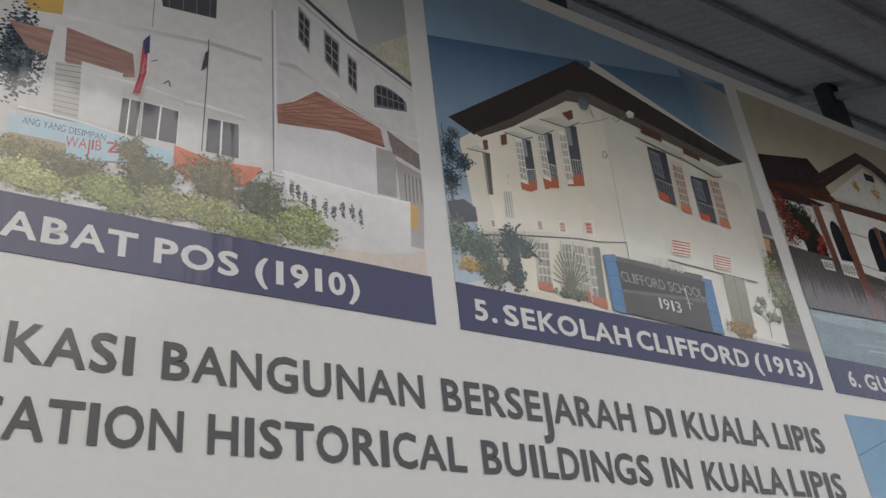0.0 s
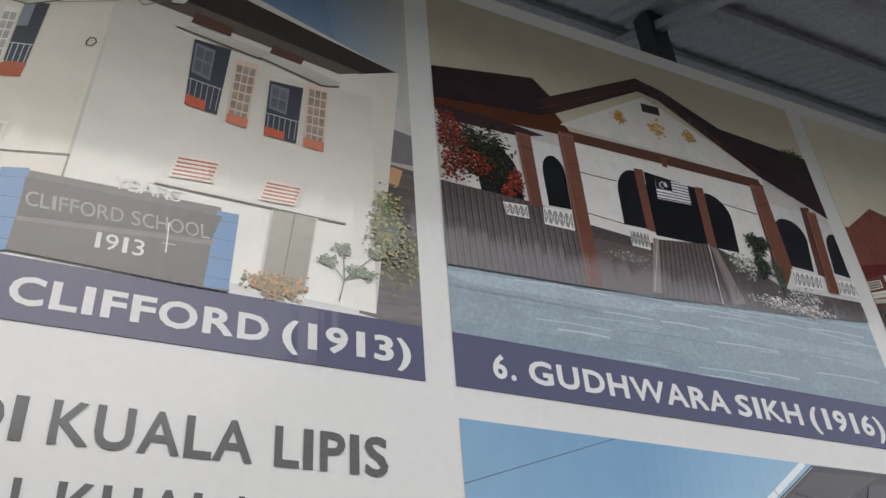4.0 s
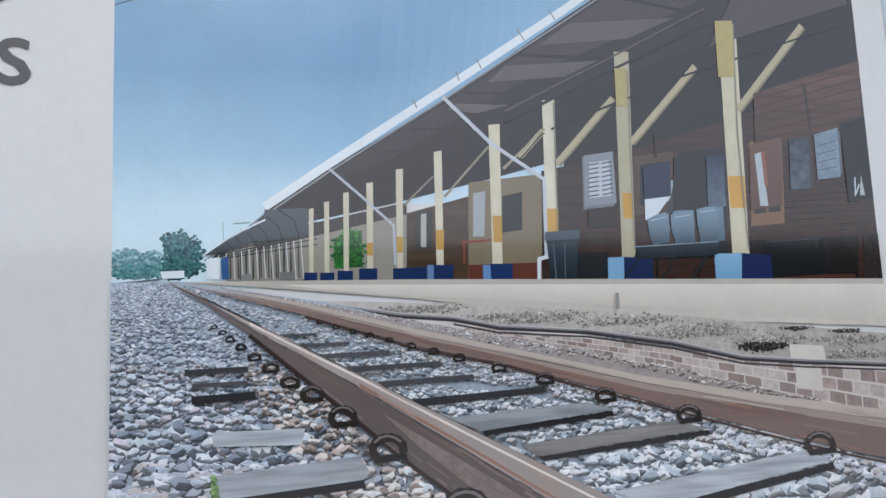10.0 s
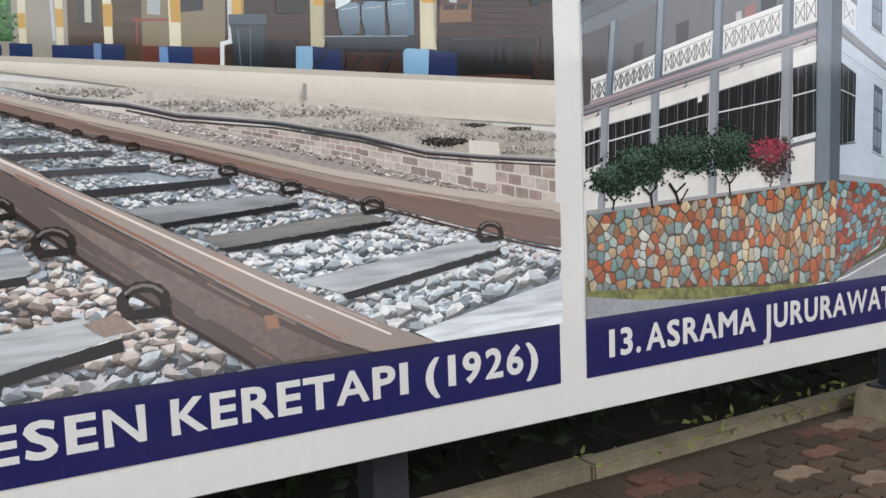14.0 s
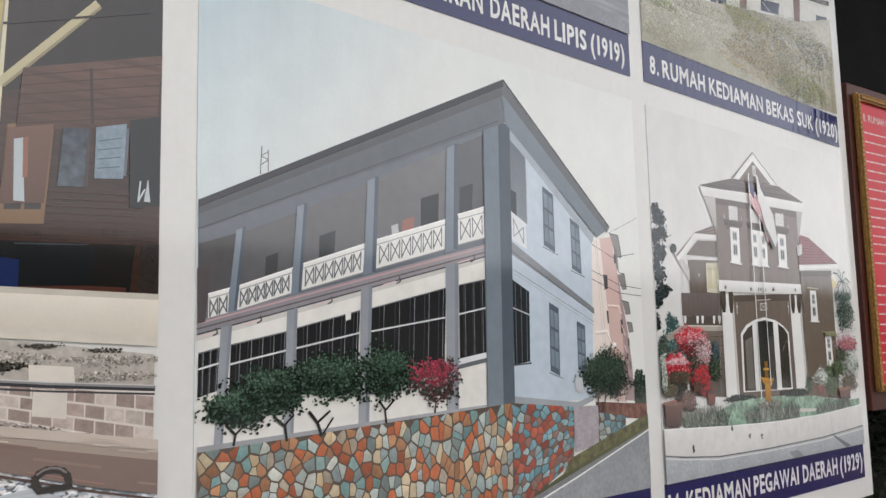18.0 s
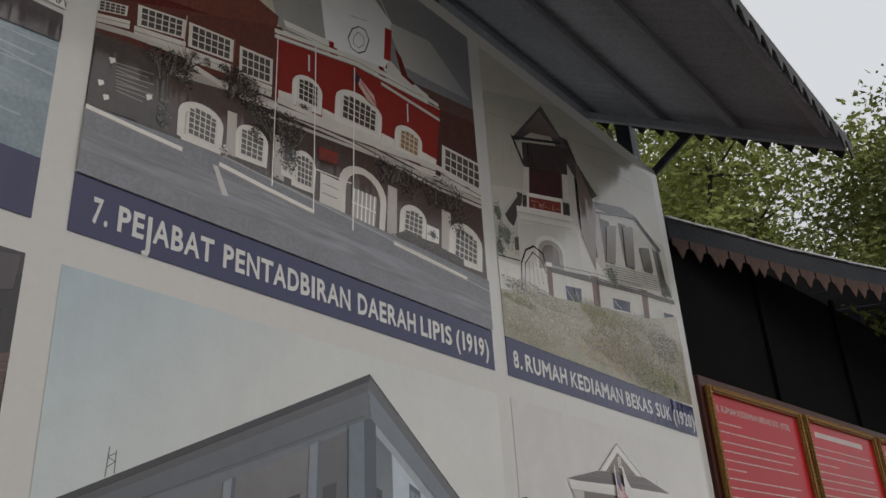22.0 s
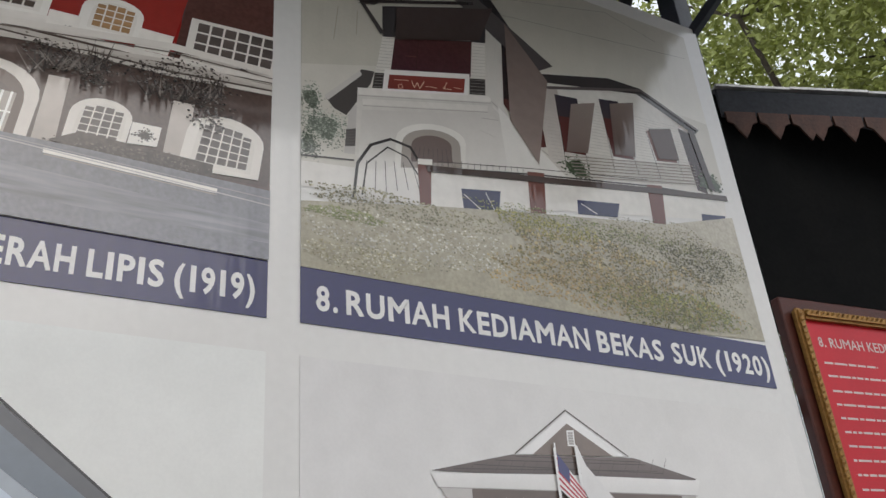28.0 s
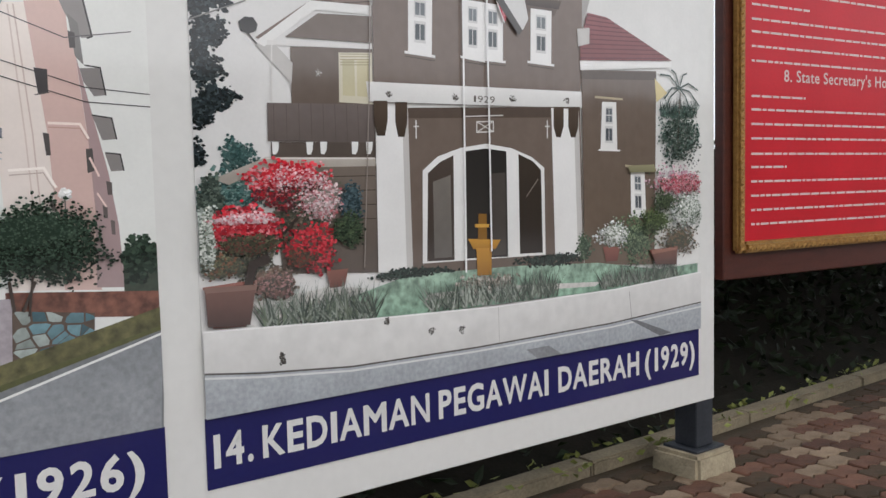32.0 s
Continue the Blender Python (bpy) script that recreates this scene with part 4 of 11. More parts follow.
a.text("banner_lettering", "4f6078", "ANG YANG DISIMPAN", (783, 287), (1064, 296), (784, 319))
a.text("banner_lettering", "a83a3a", "WAJIB", (932, 233), (1054, 248), (932, 281))
a.line("banner_lettering", "a83a3a", 9, [(1073, 291), (1106, 297), (1082, 253), (1114, 259)])
a.line("banner_lettering", "3a4a78", 9, [(1172, 299), (1206, 298), (1188, 255), (1256, 267)])
a.poly("banner", "c86c46>ac5c40", [(1316, 354), (1469, 325), (1671, 348), (1604, 238), (1471, 256), (1409, 208), (1319, 247)], 4)
a.line("banner", "8a4a34", 5, [(1340, 330), (1406, 276), (1536, 303)])
a.leaf("hedge", "6d6a44,85804f,54523a,98905c", (828, 172), 120, 57, 420, 7)
a.leaf("hedge", "9aa062,b2b478,7a8048,c2c28a", (833, 79), 143, 65, 560, 7)
a.leaf("hedge", "5f5c40,4c4a36,7a7550", (972, 143), 106, 58, 360, 7)
a.leaf("hedge", "8f9658,a8ac6c,6a7044", (1103, 83), 124, 75, 480, 7)
a.leaf("hedge", "6a6448,57523c,857d58", (1162, 281), 49, 62, 220, 7)
a.leaf("hedge", "5f5d42,4d4c38,7d7852", (1225, 188), 102, 94, 480, 7)
a.leaf("hedge", "8f9060,a8a672,6d6c48", (1292, 78), 103, 67, 380, 7)
a.leaf("hedge", "6f6748,5a543c,8a8058", (1472, 237), 112, 106, 480, 7)
a.leaf("hedge", "94965e,adac70,70724a", (1461, 84), 125, 69, 420, 7)
a.leaf("hedge", "54583e,464a36,6d7050", (1672, 194), 105, 104, 460, 7)
a.leaf("hedge", "8a9058,a0a468,666c42", (1640, 53), 116, 63, 380, 7)
a.leaf("hedge", "7d8650,98a062,5c643c,b2b478", (1846, 111), 135, 96, 560, 7)
a.line("flagpole", "c6c4c4", 6, [(1188, 875), (1183, 359)])
a.poly("flag", "d9cdd0", [(1162, 829), (1188, 875), (1194, 691), (1172, 546), (1141, 551), (1156, 639)])
a.line("flag", "a84a55", 6, [(1166, 829), (1162, 647), (1147, 552)])
a.line("flag", "a84a55", 6, [(1171, 838), (1169, 655), (1154, 553)])
a.line("flag", "a84a55", 6, [(1176, 846), (1177, 663), (1161, 553)])
a.line("flag", "a84a55", 6, [(1181, 855), (1184, 671), (1168, 553)])
a.poly("flag", "40466a", [(1165, 826), (1188, 871), (1192, 771), (1173, 755)])
a.poly("flag", "4a4a52", [(1402, 756), (1416, 860), (1432, 885), (1429, 791)], 4)
a.done()

# photograph 5
a = Art(sign, -1, True, "printed photograph of a cream two-storey school building", 5)
a.gain = 1.35
a.poly("sky", "55708f>8ea6bb", [(-377, 2921), (3566, 5059), (2500, 1155), (-22, 64)])
a.grad("sky", "4d6886 55708e 8fa6ba a9b7c2", [(-39, 1435), (2616, 2038), (2310, 849), (-14, -25)])
a.grad("sky", "55708e b3ad9c bdb7a6 8fa3b4", [(1978, 1971), (2576, 1886), (2530, 867), (2150, 1059)])
a.poly("annex", "b9b5b0>9a9692", [(2234, 1195), (2536, 1014), (2504, 652), (2172, 714)], 4)
a.poly("annex", "6d6a6c", [(2188, 997), (2532, 940), (2508, 791), (2186, 768)], 4)
a.poly("annex", "5a5250", [(2204, 772), (2498, 754), (2498, -31), (2186, 11)], 3)
a.poly("annex", "b08a6a", [(2336, 752), (2388, 746), (2364, 656), (2312, 661)], 4)
a.leaf("shrub", "6d6a3a,8a7f45,4a4a2c", (2366, 303), 164, 158, 220, 10)
a.poly("school_left", "d6cfbf>cfc8b8", [(119, 811), (1196, 1698), (1102, 135), (960, 7), (348, -3), (163, 274)])
a.poly("school_right", "cbc6ba>b9b5ac", [(1168, 1727), (2394, 1319), (2252, 20), (1098, 82)])
a.grad("school_right", "c9c4b8 bcb7ac dcd9d1 dedbd3", [(1156, 1049), (2254, 1125), (2252, 20), (1104, 70)])
a.grad("school_left", "d9d2c2 cfc8ba d3ccbe dbd4c4", [(228, 847), (1170, 1568), (1096, 133), (308, 13)])
a.gain = 1.5
a.poly("school_roof", "3d3633>2c2726", [(70, 931), (1052, 1677), (2378, 1327), (2194, 1248), (1088, 1416), (912, 1379), (479, 1044), (216, 865)], 4)
a.poly("school_roof", "5f574f>4a433d", [(219, 880), (482, 1060), (927, 1409), (1094, 1444), (2216, 1262), (2104, 1213), (1082, 1356), (899, 1317), (471, 997), (256, 864)], 4)
a.gain = 1.35
a.gain = 1.3
a.leaf("tree", "46545c,58666c,35424a", (54, 730), 49, 103, 120, 8)
a.leaf("tree", "46545c,5f6d72,35424a", (126, 673), 57, 56, 110, 8)
a.leaf("tree", "3f4d54,55636a,2f3b42", (39, 545), 51, 88, 150, 8)
a.leaf("tree", "46545c,6a777b", (85, 835), 42, 43, 50, 7)
a.line("tree", "3f4a50", 5, [(35, 433), (28, 682), (23, 869)])
a.line("tree", "3f4a50", 4, [(32, 632), (113, 722)])
a.line("tree", "3f4a50", 4, [(36, 532), (112, 591)])
a.poly("far_house", "4a4c50>3c3e42", [(7, 421), (102, 456), (163, 424), (165, 348), (10, 304)], 4)
a.leaf("plant", "4f5e54,66735f,3a463f,7d8770", (54, 240), 78, 93, 360, 8)
a.leaf("plant", "55645a,6d7a66,3f4c44", (183, 213), 90, 89, 340, 8)
a.leaf("plant", "c09a58,cfae70,8a7a4c", (100, 102), 72, 38, 180, 7)
a.leaf("plant", "566052,6f7a64,3f4a40", (217, 87), 82, 73, 280, 8)
a.poly("window", "5d5c58", [(249, 765), (296, 774), (279, 524), (248, 521)])
a.poly("window", "8f8b82", [(249, 765), (265, 767), (258, 521), (248, 521)])
a.poly("hood", "c6c3ba", [(156, 765), (228, 805), (294, 776), (222, 770)])
a.line("hood", "5a564f", 5, [(156, 763), (230, 767), (294, 771)])
a.poly("vent", "6d4f46", [(262, 844), (293, 859), (291, 797), (262, 786)])
a.poly("vent", "6d4f46", [(382, 915), (423, 937), (418, 869), (380, 851)])
a.poly("window", "4a4c50>5a5c60", [(521, 934), (579, 942), (572, 679), (513, 663)])
a.poly("window", "8a8e92", [(521, 934), (547, 938), (544, 828), (518, 818)])
a.bars("window", "c6c8ca", 3, 4, [(516, 742), (574, 756), (572, 679), (513, 663)])
a.line("window", "d6d4ce", 4, [(516, 742), (574, 756)])
a.poly("window", "b8705a>a86450", [(462, 654), (572, 679), (567, 630), (518, 605), (467, 607)])
a.win("shutter", "e0dcd2", "a8a49c", 2, 6, [(470, 926), (521, 934), (514, 647), (465, 649)])
a.line("window", "d3cfc4", 5, [(470, 926), (465, 649)])
a.line("window", "8a8478", 3, [(579, 942), (572, 679)])
a.poly("hood", "cfccc2>b5b2a8", [(410, 941), (491, 978), (600, 969), (539, 937)])
a.line("hood", "5a564f", 6, [(410, 941), (539, 937), (600, 969)])
a.poly("window", "4a4c50>5a5c60", [(680, 1026), (739, 1037), (722, 733), (672, 736)])
a.poly("window", "8a8e92", [(680, 1026), (706, 1031), (702, 909), (676, 901)])
a.bars("window", "c6c8ca", 3, 4, [(674, 820), (727, 822), (722, 733), (672, 736)])
a.line("window", "d6d4ce", 4, [(674, 820), (727, 822)])
a.poly("window", "b8705a>a86450", [(618, 720), (724, 743), (718, 680), (658, 666), (622, 645)])
a.win("shutter", "e0dcd2", "a8a49c", 2, 6, [(633, 1016), (680, 1026), (672, 708), (623, 716)])
a.line("window", "d3cfc4", 5, [(633, 1016), (623, 716)])
a.line("window", "8a8478", 3, [(739, 1037), (722, 733)])
a.poly("hood", "cfccc2>b5b2a8", [(523, 1012), (641, 1074), (759, 1065), (668, 1004)])
a.line("hood", "5a564f", 6, [(523, 1012), (668, 1004), (759, 1065)])
a.poly("window", "4a4c50>5a5c60", [(849, 1130), (933, 1149), (910, 816), (838, 801)])
a.poly("window", "8a8e92", [(849, 1130), (887, 1138), (880, 1002), (844, 988)])
a.bars("window", "c6c8ca", 3, 4, [(841, 896), (917, 913), (910, 816), (838, 801)])
a.line("window", "d6d4ce", 4, [(841, 896), (917, 913)])
a.poly("window", "b8705a>a86450", [(783, 774), (828, 781), (845, 803), (913, 817), (904, 743), (785, 710)])
a.win("shutter", "e0dcd2", "a8a49c", 2, 6, [(788, 1072), (842, 1084), (826, 735), (781, 722)])
a.line("window", "d3cfc4", 5, [(788, 1072), (781, 722)])
a.line("window", "8a8478", 3, [(933, 1149), (910, 816)])
a.poly("hood", "cfccc2>b5b2a8", [(674, 1113), (819, 1186), (965, 1185), (861, 1115)])
a.line("hood", "5a564f", 6, [(674, 1113), (861, 1115), (965, 1185)])
a.poly("vent", "7a4a40", [(848, 1212), (929, 1264), (925, 1201), (886, 1174)])
a.poly("slot", "a8a59c", [(378, 669), (399, 675), (396, 613), (378, 608)])
a.bars("slot", "e9e6de", 4, 3, [(378, 669), (399, 675), (396, 613), (378, 608)])
a.poly("slot", "a8a59c", [(344, 560), (393, 573), (387, 420), (343, 416)])
a.bars("slot", "e9e6de", 4, 3, [(344, 560), (393, 573), (387, 420), (343, 416)])
a.poly("vent", "e2ded4", [(521, 443), (565, 454), (563, 381), (519, 376)])
a.win("vent", "d9c6bc", "9a8a80", 1, 3, [(526, 438), (559, 446), (558, 388), (525, 383)])
a.poly("vent", "e2ded4", [(661, 471), (720, 483), (714, 402), (658, 394)])
a.win("vent", "d9c6bc", "b5887a", 1, 3, [(668, 464), (712, 473), (707, 409), (665, 402)])
a.poly("vent", "e2ded4", [(835, 514), (909, 529), (901, 430), (831, 419)])
a.win("vent", "d9c6bc", "b86a58", 1, 3, [(843, 506), (899, 517), (893, 439), (839, 430)])
a.poly("vent", "e2ded4", [(236, 377), (268, 385), (266, 334), (236, 327)])
a.win("vent", "d9c6bc", "8a8a84", 1, 3, [(239, 373), (264, 379), (263, 338), (240, 333)])
a.win("window", "cfcabd", "8f8d84", 3, 5, [(495, 328), (581, 341), (554, 68), (468, 65)])
a.poly("window", "b87058", [(471, 91), (557, 94), (552, 47), (467, 50)])
a.win("window", "cfcabd", "8f8d84", 3, 5, [(655, 353), (730, 368), (706, 87), (632, 90)])
a.poly("window", "b87058", [(634, 115), (708, 114), (704, 66), (631, 75)])
a.win("window", "cfcabd", "8f8d84", 3, 5, [(739, 370), (811, 376), (788, 57), (721, 63)])
a.poly("window", "b87058", [(723, 92), (790, 87), (786, 33), (720, 46)])
a.win("window", "cfcabd", "8f8d84", 3, 5, [(822, 376), (921, 389), (888, 38), (795, 44)])
a.poly("window", "b87058", [(798, 76), (891, 71), (886, 12), (794, 26)])
a.poly("window", "77766f", [(870, 364), (915, 369), (887, 71), (844, 74)], 4)
a.poly("ledge", "d6d2c8>bdb9ae", [(178, 294), (406, 349), (784, 416), (919, 424), (918, 406), (783, 395), (407, 330), (188, 283)])
a.line("ledge", "5d5850", 5, [(188, 280), (407, 327), (783, 393), (918, 403), (1119, 444)])
a.line("ledge", "6a655c", 4, [(1119, 444), (1110, 312)])
a.leaf("palm", "3f474a,4d5658,333a3e", (350, 273), 65, 79, 240, 10)
a.leaf("palm", "3f474a,4d5658", (350, 136), 41, 122, 240, 10)
a.tuft("palm", "434c4e,333b3e,5a6464", (299, 193), (439, 223), 30, 120)
a.line("palm", "434c4e", 10, [(359, 276), (386, 361), (415, 390)])
a.line("palm", "434c4e", 10, [(359, 276), (407, 309), (457, 286)])
a.line("palm", "434c4e", 10, [(359, 276), (435, 268), (512, 204)])
a.line("palm", "434c4e", 10, [(359, 276), (319, 330), (280, 328)])
a.line("palm", "434c4e", 10, [(359, 276), (306, 280), (256, 229)])
a.line("palm", "434c4e", 10, [(359, 276), (413, 281), (468, 229)])
a.line("plant", "747a66", 6, [(679, 99), (801, 165)])
a.line("plant", "5a604f", 6, [(679, 99), (796, 203)])
a.line("plant", "747a66", 6, [(679, 99), (786, 238)])
a.line("plant", "5a604f", 6, [(679, 99), (772, 268)])
a.line("plant", "747a66", 6, [(679, 99), (754, 291)])
a.line("plant", "5a604f", 6, [(679, 99), (732, 307)])
a.line("plant", "747a66", 6, [(679, 99), (708, 314)])
a.line("plant", "5a604f", 6, [(679, 99), (684, 313)])
a.line("plant", "747a66", 6, [(679, 99), (659, 303)])
a.line("plant", "5a604f", 6, [(679, 99), (635, 285)])
a.line("plant", "747a66", 6, [(679, 99), (614, 261)])
a.line("plant", "5a604f", 6, [(679, 99), (595, 230)])
a.line("plant", "747a66", 6, [(679, 99), (580, 195)])
a.line("plant", "5a604f", 6, [(679, 99), (570, 157)])
a.line("plant", "747a66", 6, [(679, 99), (564, 118)])
a.leaf("plant", "6a705c,565d4c,858a74", (678, 64), 98, 36, 160, 8)
a.poly("window", "3f4148>4a4c52", [(1478, 1176), (1630, 1174), (1600, 793), (1474, 808)])
a.win("window", "70727a", "5d6068", 2, 2, [(1485, 1156), (1567, 1143), (1558, 963), (1483, 987)])
a.bars("window", "9a9ca2", 3, 6, [(1475, 951), (1612, 941), (1602, 811), (1474, 826)])
a.line("window", "b5b6ba", 4, [(1475, 951), (1611, 933)])
a.poly("window", "b5604c", [(1474, 865), (1554, 849), (1552, 799), (1474, 808)])
a.win("shutter", "cdb3a4", "8d8478", 3, 6, [(1652, 1124), (1749, 1127), (1719, 763), (1636, 769)])
a.poly("shutter", "c07a62", [(1638, 817), (1723, 812), (1719, 763), (1636, 769)])
a.poly("window", "3f4148>4a4c52", [(1799, 1056), (1943, 1064), (1921, 747), (1788, 750)])
a.win("window", "70727a", "5d6068", 2, 2, [(1806, 1040), (1884, 1035), (1875, 886), (1800, 900)])
a.bars("window", "9a9ca2", 3, 6, [(1793, 870), (1930, 870), (1922, 762), (1789, 765)])
a.line("window", "b5b6ba", 4, [(1793, 870), (1929, 864)])
a.poly("window", "b5604c", [(1790, 798), (1873, 790), (1870, 748), (1788, 750)])
a.win("shutter", "cdb3a4", "8d8478", 3, 6, [(1962, 1100), (2057, 1103), (2036, 737), (1950, 741)])
a.poly("shutter", "c07a62", [(1951, 789), (2039, 787), (2036, 737), (1950, 741)])
a.poly("hood", "c2bfb4>a8a59a", [(1404, 1218), (1489, 1260), (1807, 1219), (1801, 1183), (1747, 1166)])
a.line("hood", "4f4b45", 7, [(1404, 1218), (1747, 1166), (1801, 1183)])
a.poly("hood", "c2bfb4>a8a59a", [(1751, 1174), (1820, 1223), (2107, 1158), (2100, 1129), (2026, 1108)])
a.line("hood", "4f4b45", 7, [(1751, 1174), (2026, 1108), (2100, 1129)])
a.poly("vent", "5a4238", [(1470, 1335), (1629, 1306), (1621, 1248), (1456, 1269)])
a.poly("vent", "5a4238", [(1804, 1273), (1944, 1244), (1929, 1198), (1789, 1216)])
a.poly("louvre", "e0d6ca", [(1475, 550), (1637, 562), (1609, 454), (1455, 443)])
a.rule("louvre", "b0604e", 8, 5, [(1484, 545), (1626, 556), (1601, 459), (1465, 449)])
a.poly("louvre", "e0d6ca", [(1811, 526), (1955, 531), (1928, 431), (1786, 425)])
a.rule("louvre", "b0604e", 8, 5, [(1818, 521), (1945, 526), (1921, 436), (1796, 430)])
a.poly("ledge", "d0ccc0", [(1410, 417), (2136, 413), (2133, 398), (1408, 401)])
a.line("ledge", "57524b", 6, [(1413, 399), (2130, 398)])
a.poly("door", "9a9586>8a8678", [(1843, 392), (2015, 395), (1976, 60), (1813, 60)], 4)
a.line("door", "5a564c", 4, [(1928, 392), (1889, 61)])
a.line("door", "c9c4b6", 5, [(1843, 392), (1813, 60)])
a.line("door", "c9c4b6", 5, [(2015, 395), (1976, 60)])
a.leaf("plant", "c0884a,a87a44,6a6a48,8a8458", (1875, 62), 112, 52, 220, 8)
a.line("plant", "6a6e5a", 4, [(2107, 46), (2126, 140), (2173, 188)])
a.leaf("plant", "7d866c,98a088,66705a", (2173, 188), 37, 28, 40, 8)
a.line("plant", "6a6e5a", 4, [(2107, 46), (2126, 140), (2122, 274)])
a.leaf("plant", "7d866c,98a088,66705a", (2122, 274), 36, 29, 40, 8)
a.line("plant", "6a6e5a", 4, [(2107, 46), (2126, 140), (2258, 284)])
a.leaf("plant", "7d866c,98a088,66705a", (2258, 284), 37, 29, 40, 8)
a.line("plant", "6a6e5a", 4, [(2107, 46), (2126, 140), (2063, 209)])
a.leaf("plant", "7d866c,98a088,66705a", (2063, 209), 36, 27, 40, 8)
a.line("plant", "6a6e5a", 4, [(2107, 46), (2126, 140), (2215, 181)])
a.leaf("plant", "7d866c,98a088,66705a", (2215, 181), 37, 28, 40, 8)
a.leaf("plant", "77805f,8a8a60,5f6650,a89a60", (2311, 421), 85, 183, 260, 9)
a.poly("lamp", "5a6066>74797e", [(994, 1364), (1027, 1394), (1064, 1383), (1069, 1337), (1042, 1294), (1005, 1294), (989, 1322)])
a.line("lamp", "4a4844", 5, [(1073, 1400), (1015, 1413), (981, 1414)])
a.line("lamp", "4a4844", 5, [(1066, 1330), (1081, 1255)])
a.poly("lamp", "e9e6de>c2bfb8", [(1361, 1380), (1399, 1415), (1435, 1403), (1416, 1361), (1369, 1349)])
a.line("lamp", "77746c", 5, [(1237, 1309), (1262, 1284), (1365, 1368)])
a.line("ring", "57534c", 5, [(1088, 999), (1098, 1023), (1116, 1026), (1122, 1006), (1107, 980), (1089, 980), (1088, 999)])
a.line("ring", "77746c", 3, [(1208, 1299), (1140, 1256), (962, 1168)])
a.poly("sign_wall", "5a5552>4a4644", [(1012, 338), (1652, 350), (1707, -4), (998, 14)], 4)
a.poly("gate_post", "4f7ba8", [(927, 328), (1012, 347), (1002, 9), (918, 13)])
a.rule("gate_post", "3a5a80", 3, 4, [(927, 328), (1012, 347), (1002, 9), (918, 13)])
a.poly("gate_post", "4f7ba8", [(1640, 333), (1719, 334), (1704, 6), (1618, 4)])
a.rule("gate_post", "3a5a80", 3, 4, [(1640, 333), (1719, 334), (1704, 6), (1618, 4)])
a.gain = 1.3
a.poly("sign_wall", "45403e>3a3634", [(1006, 310), (1658, 312), (1632, 208), (1010, 147)], 4)
a.poly("sign_wall", "6a6562", [(1010, 147), (1636, 199), (1636, 178), (1012, 130)], 4)
a.text("sign_lettering", "8f8b88", "CLIFFORD SCHOOL", (1024, 195), (1624, 202), (1018, 257))
a.text("sign_lettering", "cfccc8", "1913", (1256, 81), (1412, 79), (1256, 148))
a.text("sign_lettering", "c9c6c2", "YEARS", (1276, 338), (1508, 334), (1278, 396))
a.line("sign_lettering", "e6e4e0", 4, [(1480, 238), (1482, 113)])
a.line("sign_lettering", "b0aca8", 4, [(1468, 148), (1510, 150)])
a.gain = 1.35
a.done()

# photograph 6
a = Art(sign, 0, True, "printed photograph of a white temple front with brown gable", 6)
a.gain = 1.6
a.poly("sky", "8d8676>a89f8c", [(-109, 3415), (6202, 5637), (3431, 952), (-205, 748)])
a.grad("sky", "8d8676 8a8474 b5ac98 b0a690", [(-26, 2182), (4922, 3473), (3659, 1337), (-81, 1116)])
a.gain = 1.12
a.poly("road", "8a9ca6>8496a0", [(-172, 302), (494, 358), (1365, 385), (2831, 552), (2579, -200), (-93, -143)], 1)
a.poly("road", "98a9b2", [(-58, 279), (701, 331), (1361, 344), (913, 265), (114, 238)], 1)
a.poly("road", "93a4ad", [(1355, 277), (2208, 290), (2597, 262), (2313, 196), (1581, 229)], 1)
a.poly("road", "7f929d", [(-41, 55), (910, 83), (2392, 15), (2380, -23), (710, -55), (-31, -10)], 1)
a.line("road", "adbbc2", 8, [(490, 99), (614, 106), (740, 104)])
a.line("road", "768892", 6, [(1322, 381), (1395, 386), (1468, 387)])
a.line("road", "adbbc2", 8, [(1147, 342), (1363, 358), (1586, 359)])
a.line("road", "9aaab2", 8, [(810, 10), (913, 15), (1017, 13)])
a.line("road", "adbbc2", 3, [(1570, 181), (1655, 186), (1739, 186)])
a.line("road", "768892", 8, [(606, 326), (832, 343), (1067, 344)])
a.line("road", "adbbc2", 8, [(1493, 63), (1643, 71), (1796, 68)])
a.line("road", "a3b2ba", 4, [(2174, 446), (2345, 459), (2517, 461)])
a.line("road", "8496a0", 8, [(1020, 293), (1221, 308), (1428, 308)])
a.line("road", "adbbc2", 8, [(1046, 240), (1181, 249), (1319, 248)])
a.line("road", "a3b2ba", 6, [(1202, 37), (1402, 47), (1607, 43)])
a.line("road", "8496a0", 3, [(2201, 259), (2318, 267), (2436, 266)])
a.line("road", "adbbc2", 6, [(1531, 388), (1789, 407), (2054, 410)])
a.line("road", "768892", 3, [(573, 315), (795, 332), (1025, 332)])
a.line("road", "a3b2ba", 6, [(696, 332), (931, 350), (1176, 351)])
a.line("road", "adbbc2", 3, [(872, 203), (958, 209), (1045, 208)])
a.line("road", "8496a0", 4, [(770, 117), (934, 127), (1102, 125)])
a.line("road", "adbbc2", 3, [(2265, 444), (2366, 451), (2467, 452)])
a.line("road", "8496a0", 4, [(2058, 105), (2200, 112), (2342, 110)])
a.line("road", "8496a0", 4, [(1434, 32), (1571, 38), (1709, 36)])
a.line("road", "adbbc2", 8, [(1982, 371), (2169, 385), (2357, 386)])
a.line("road", "adbbc2", 6, [(1347, 187), (1531, 198), (1719, 197)])
a.line("road", "8496a0", 8, [(880, 76), (986, 81), (1094, 79)])
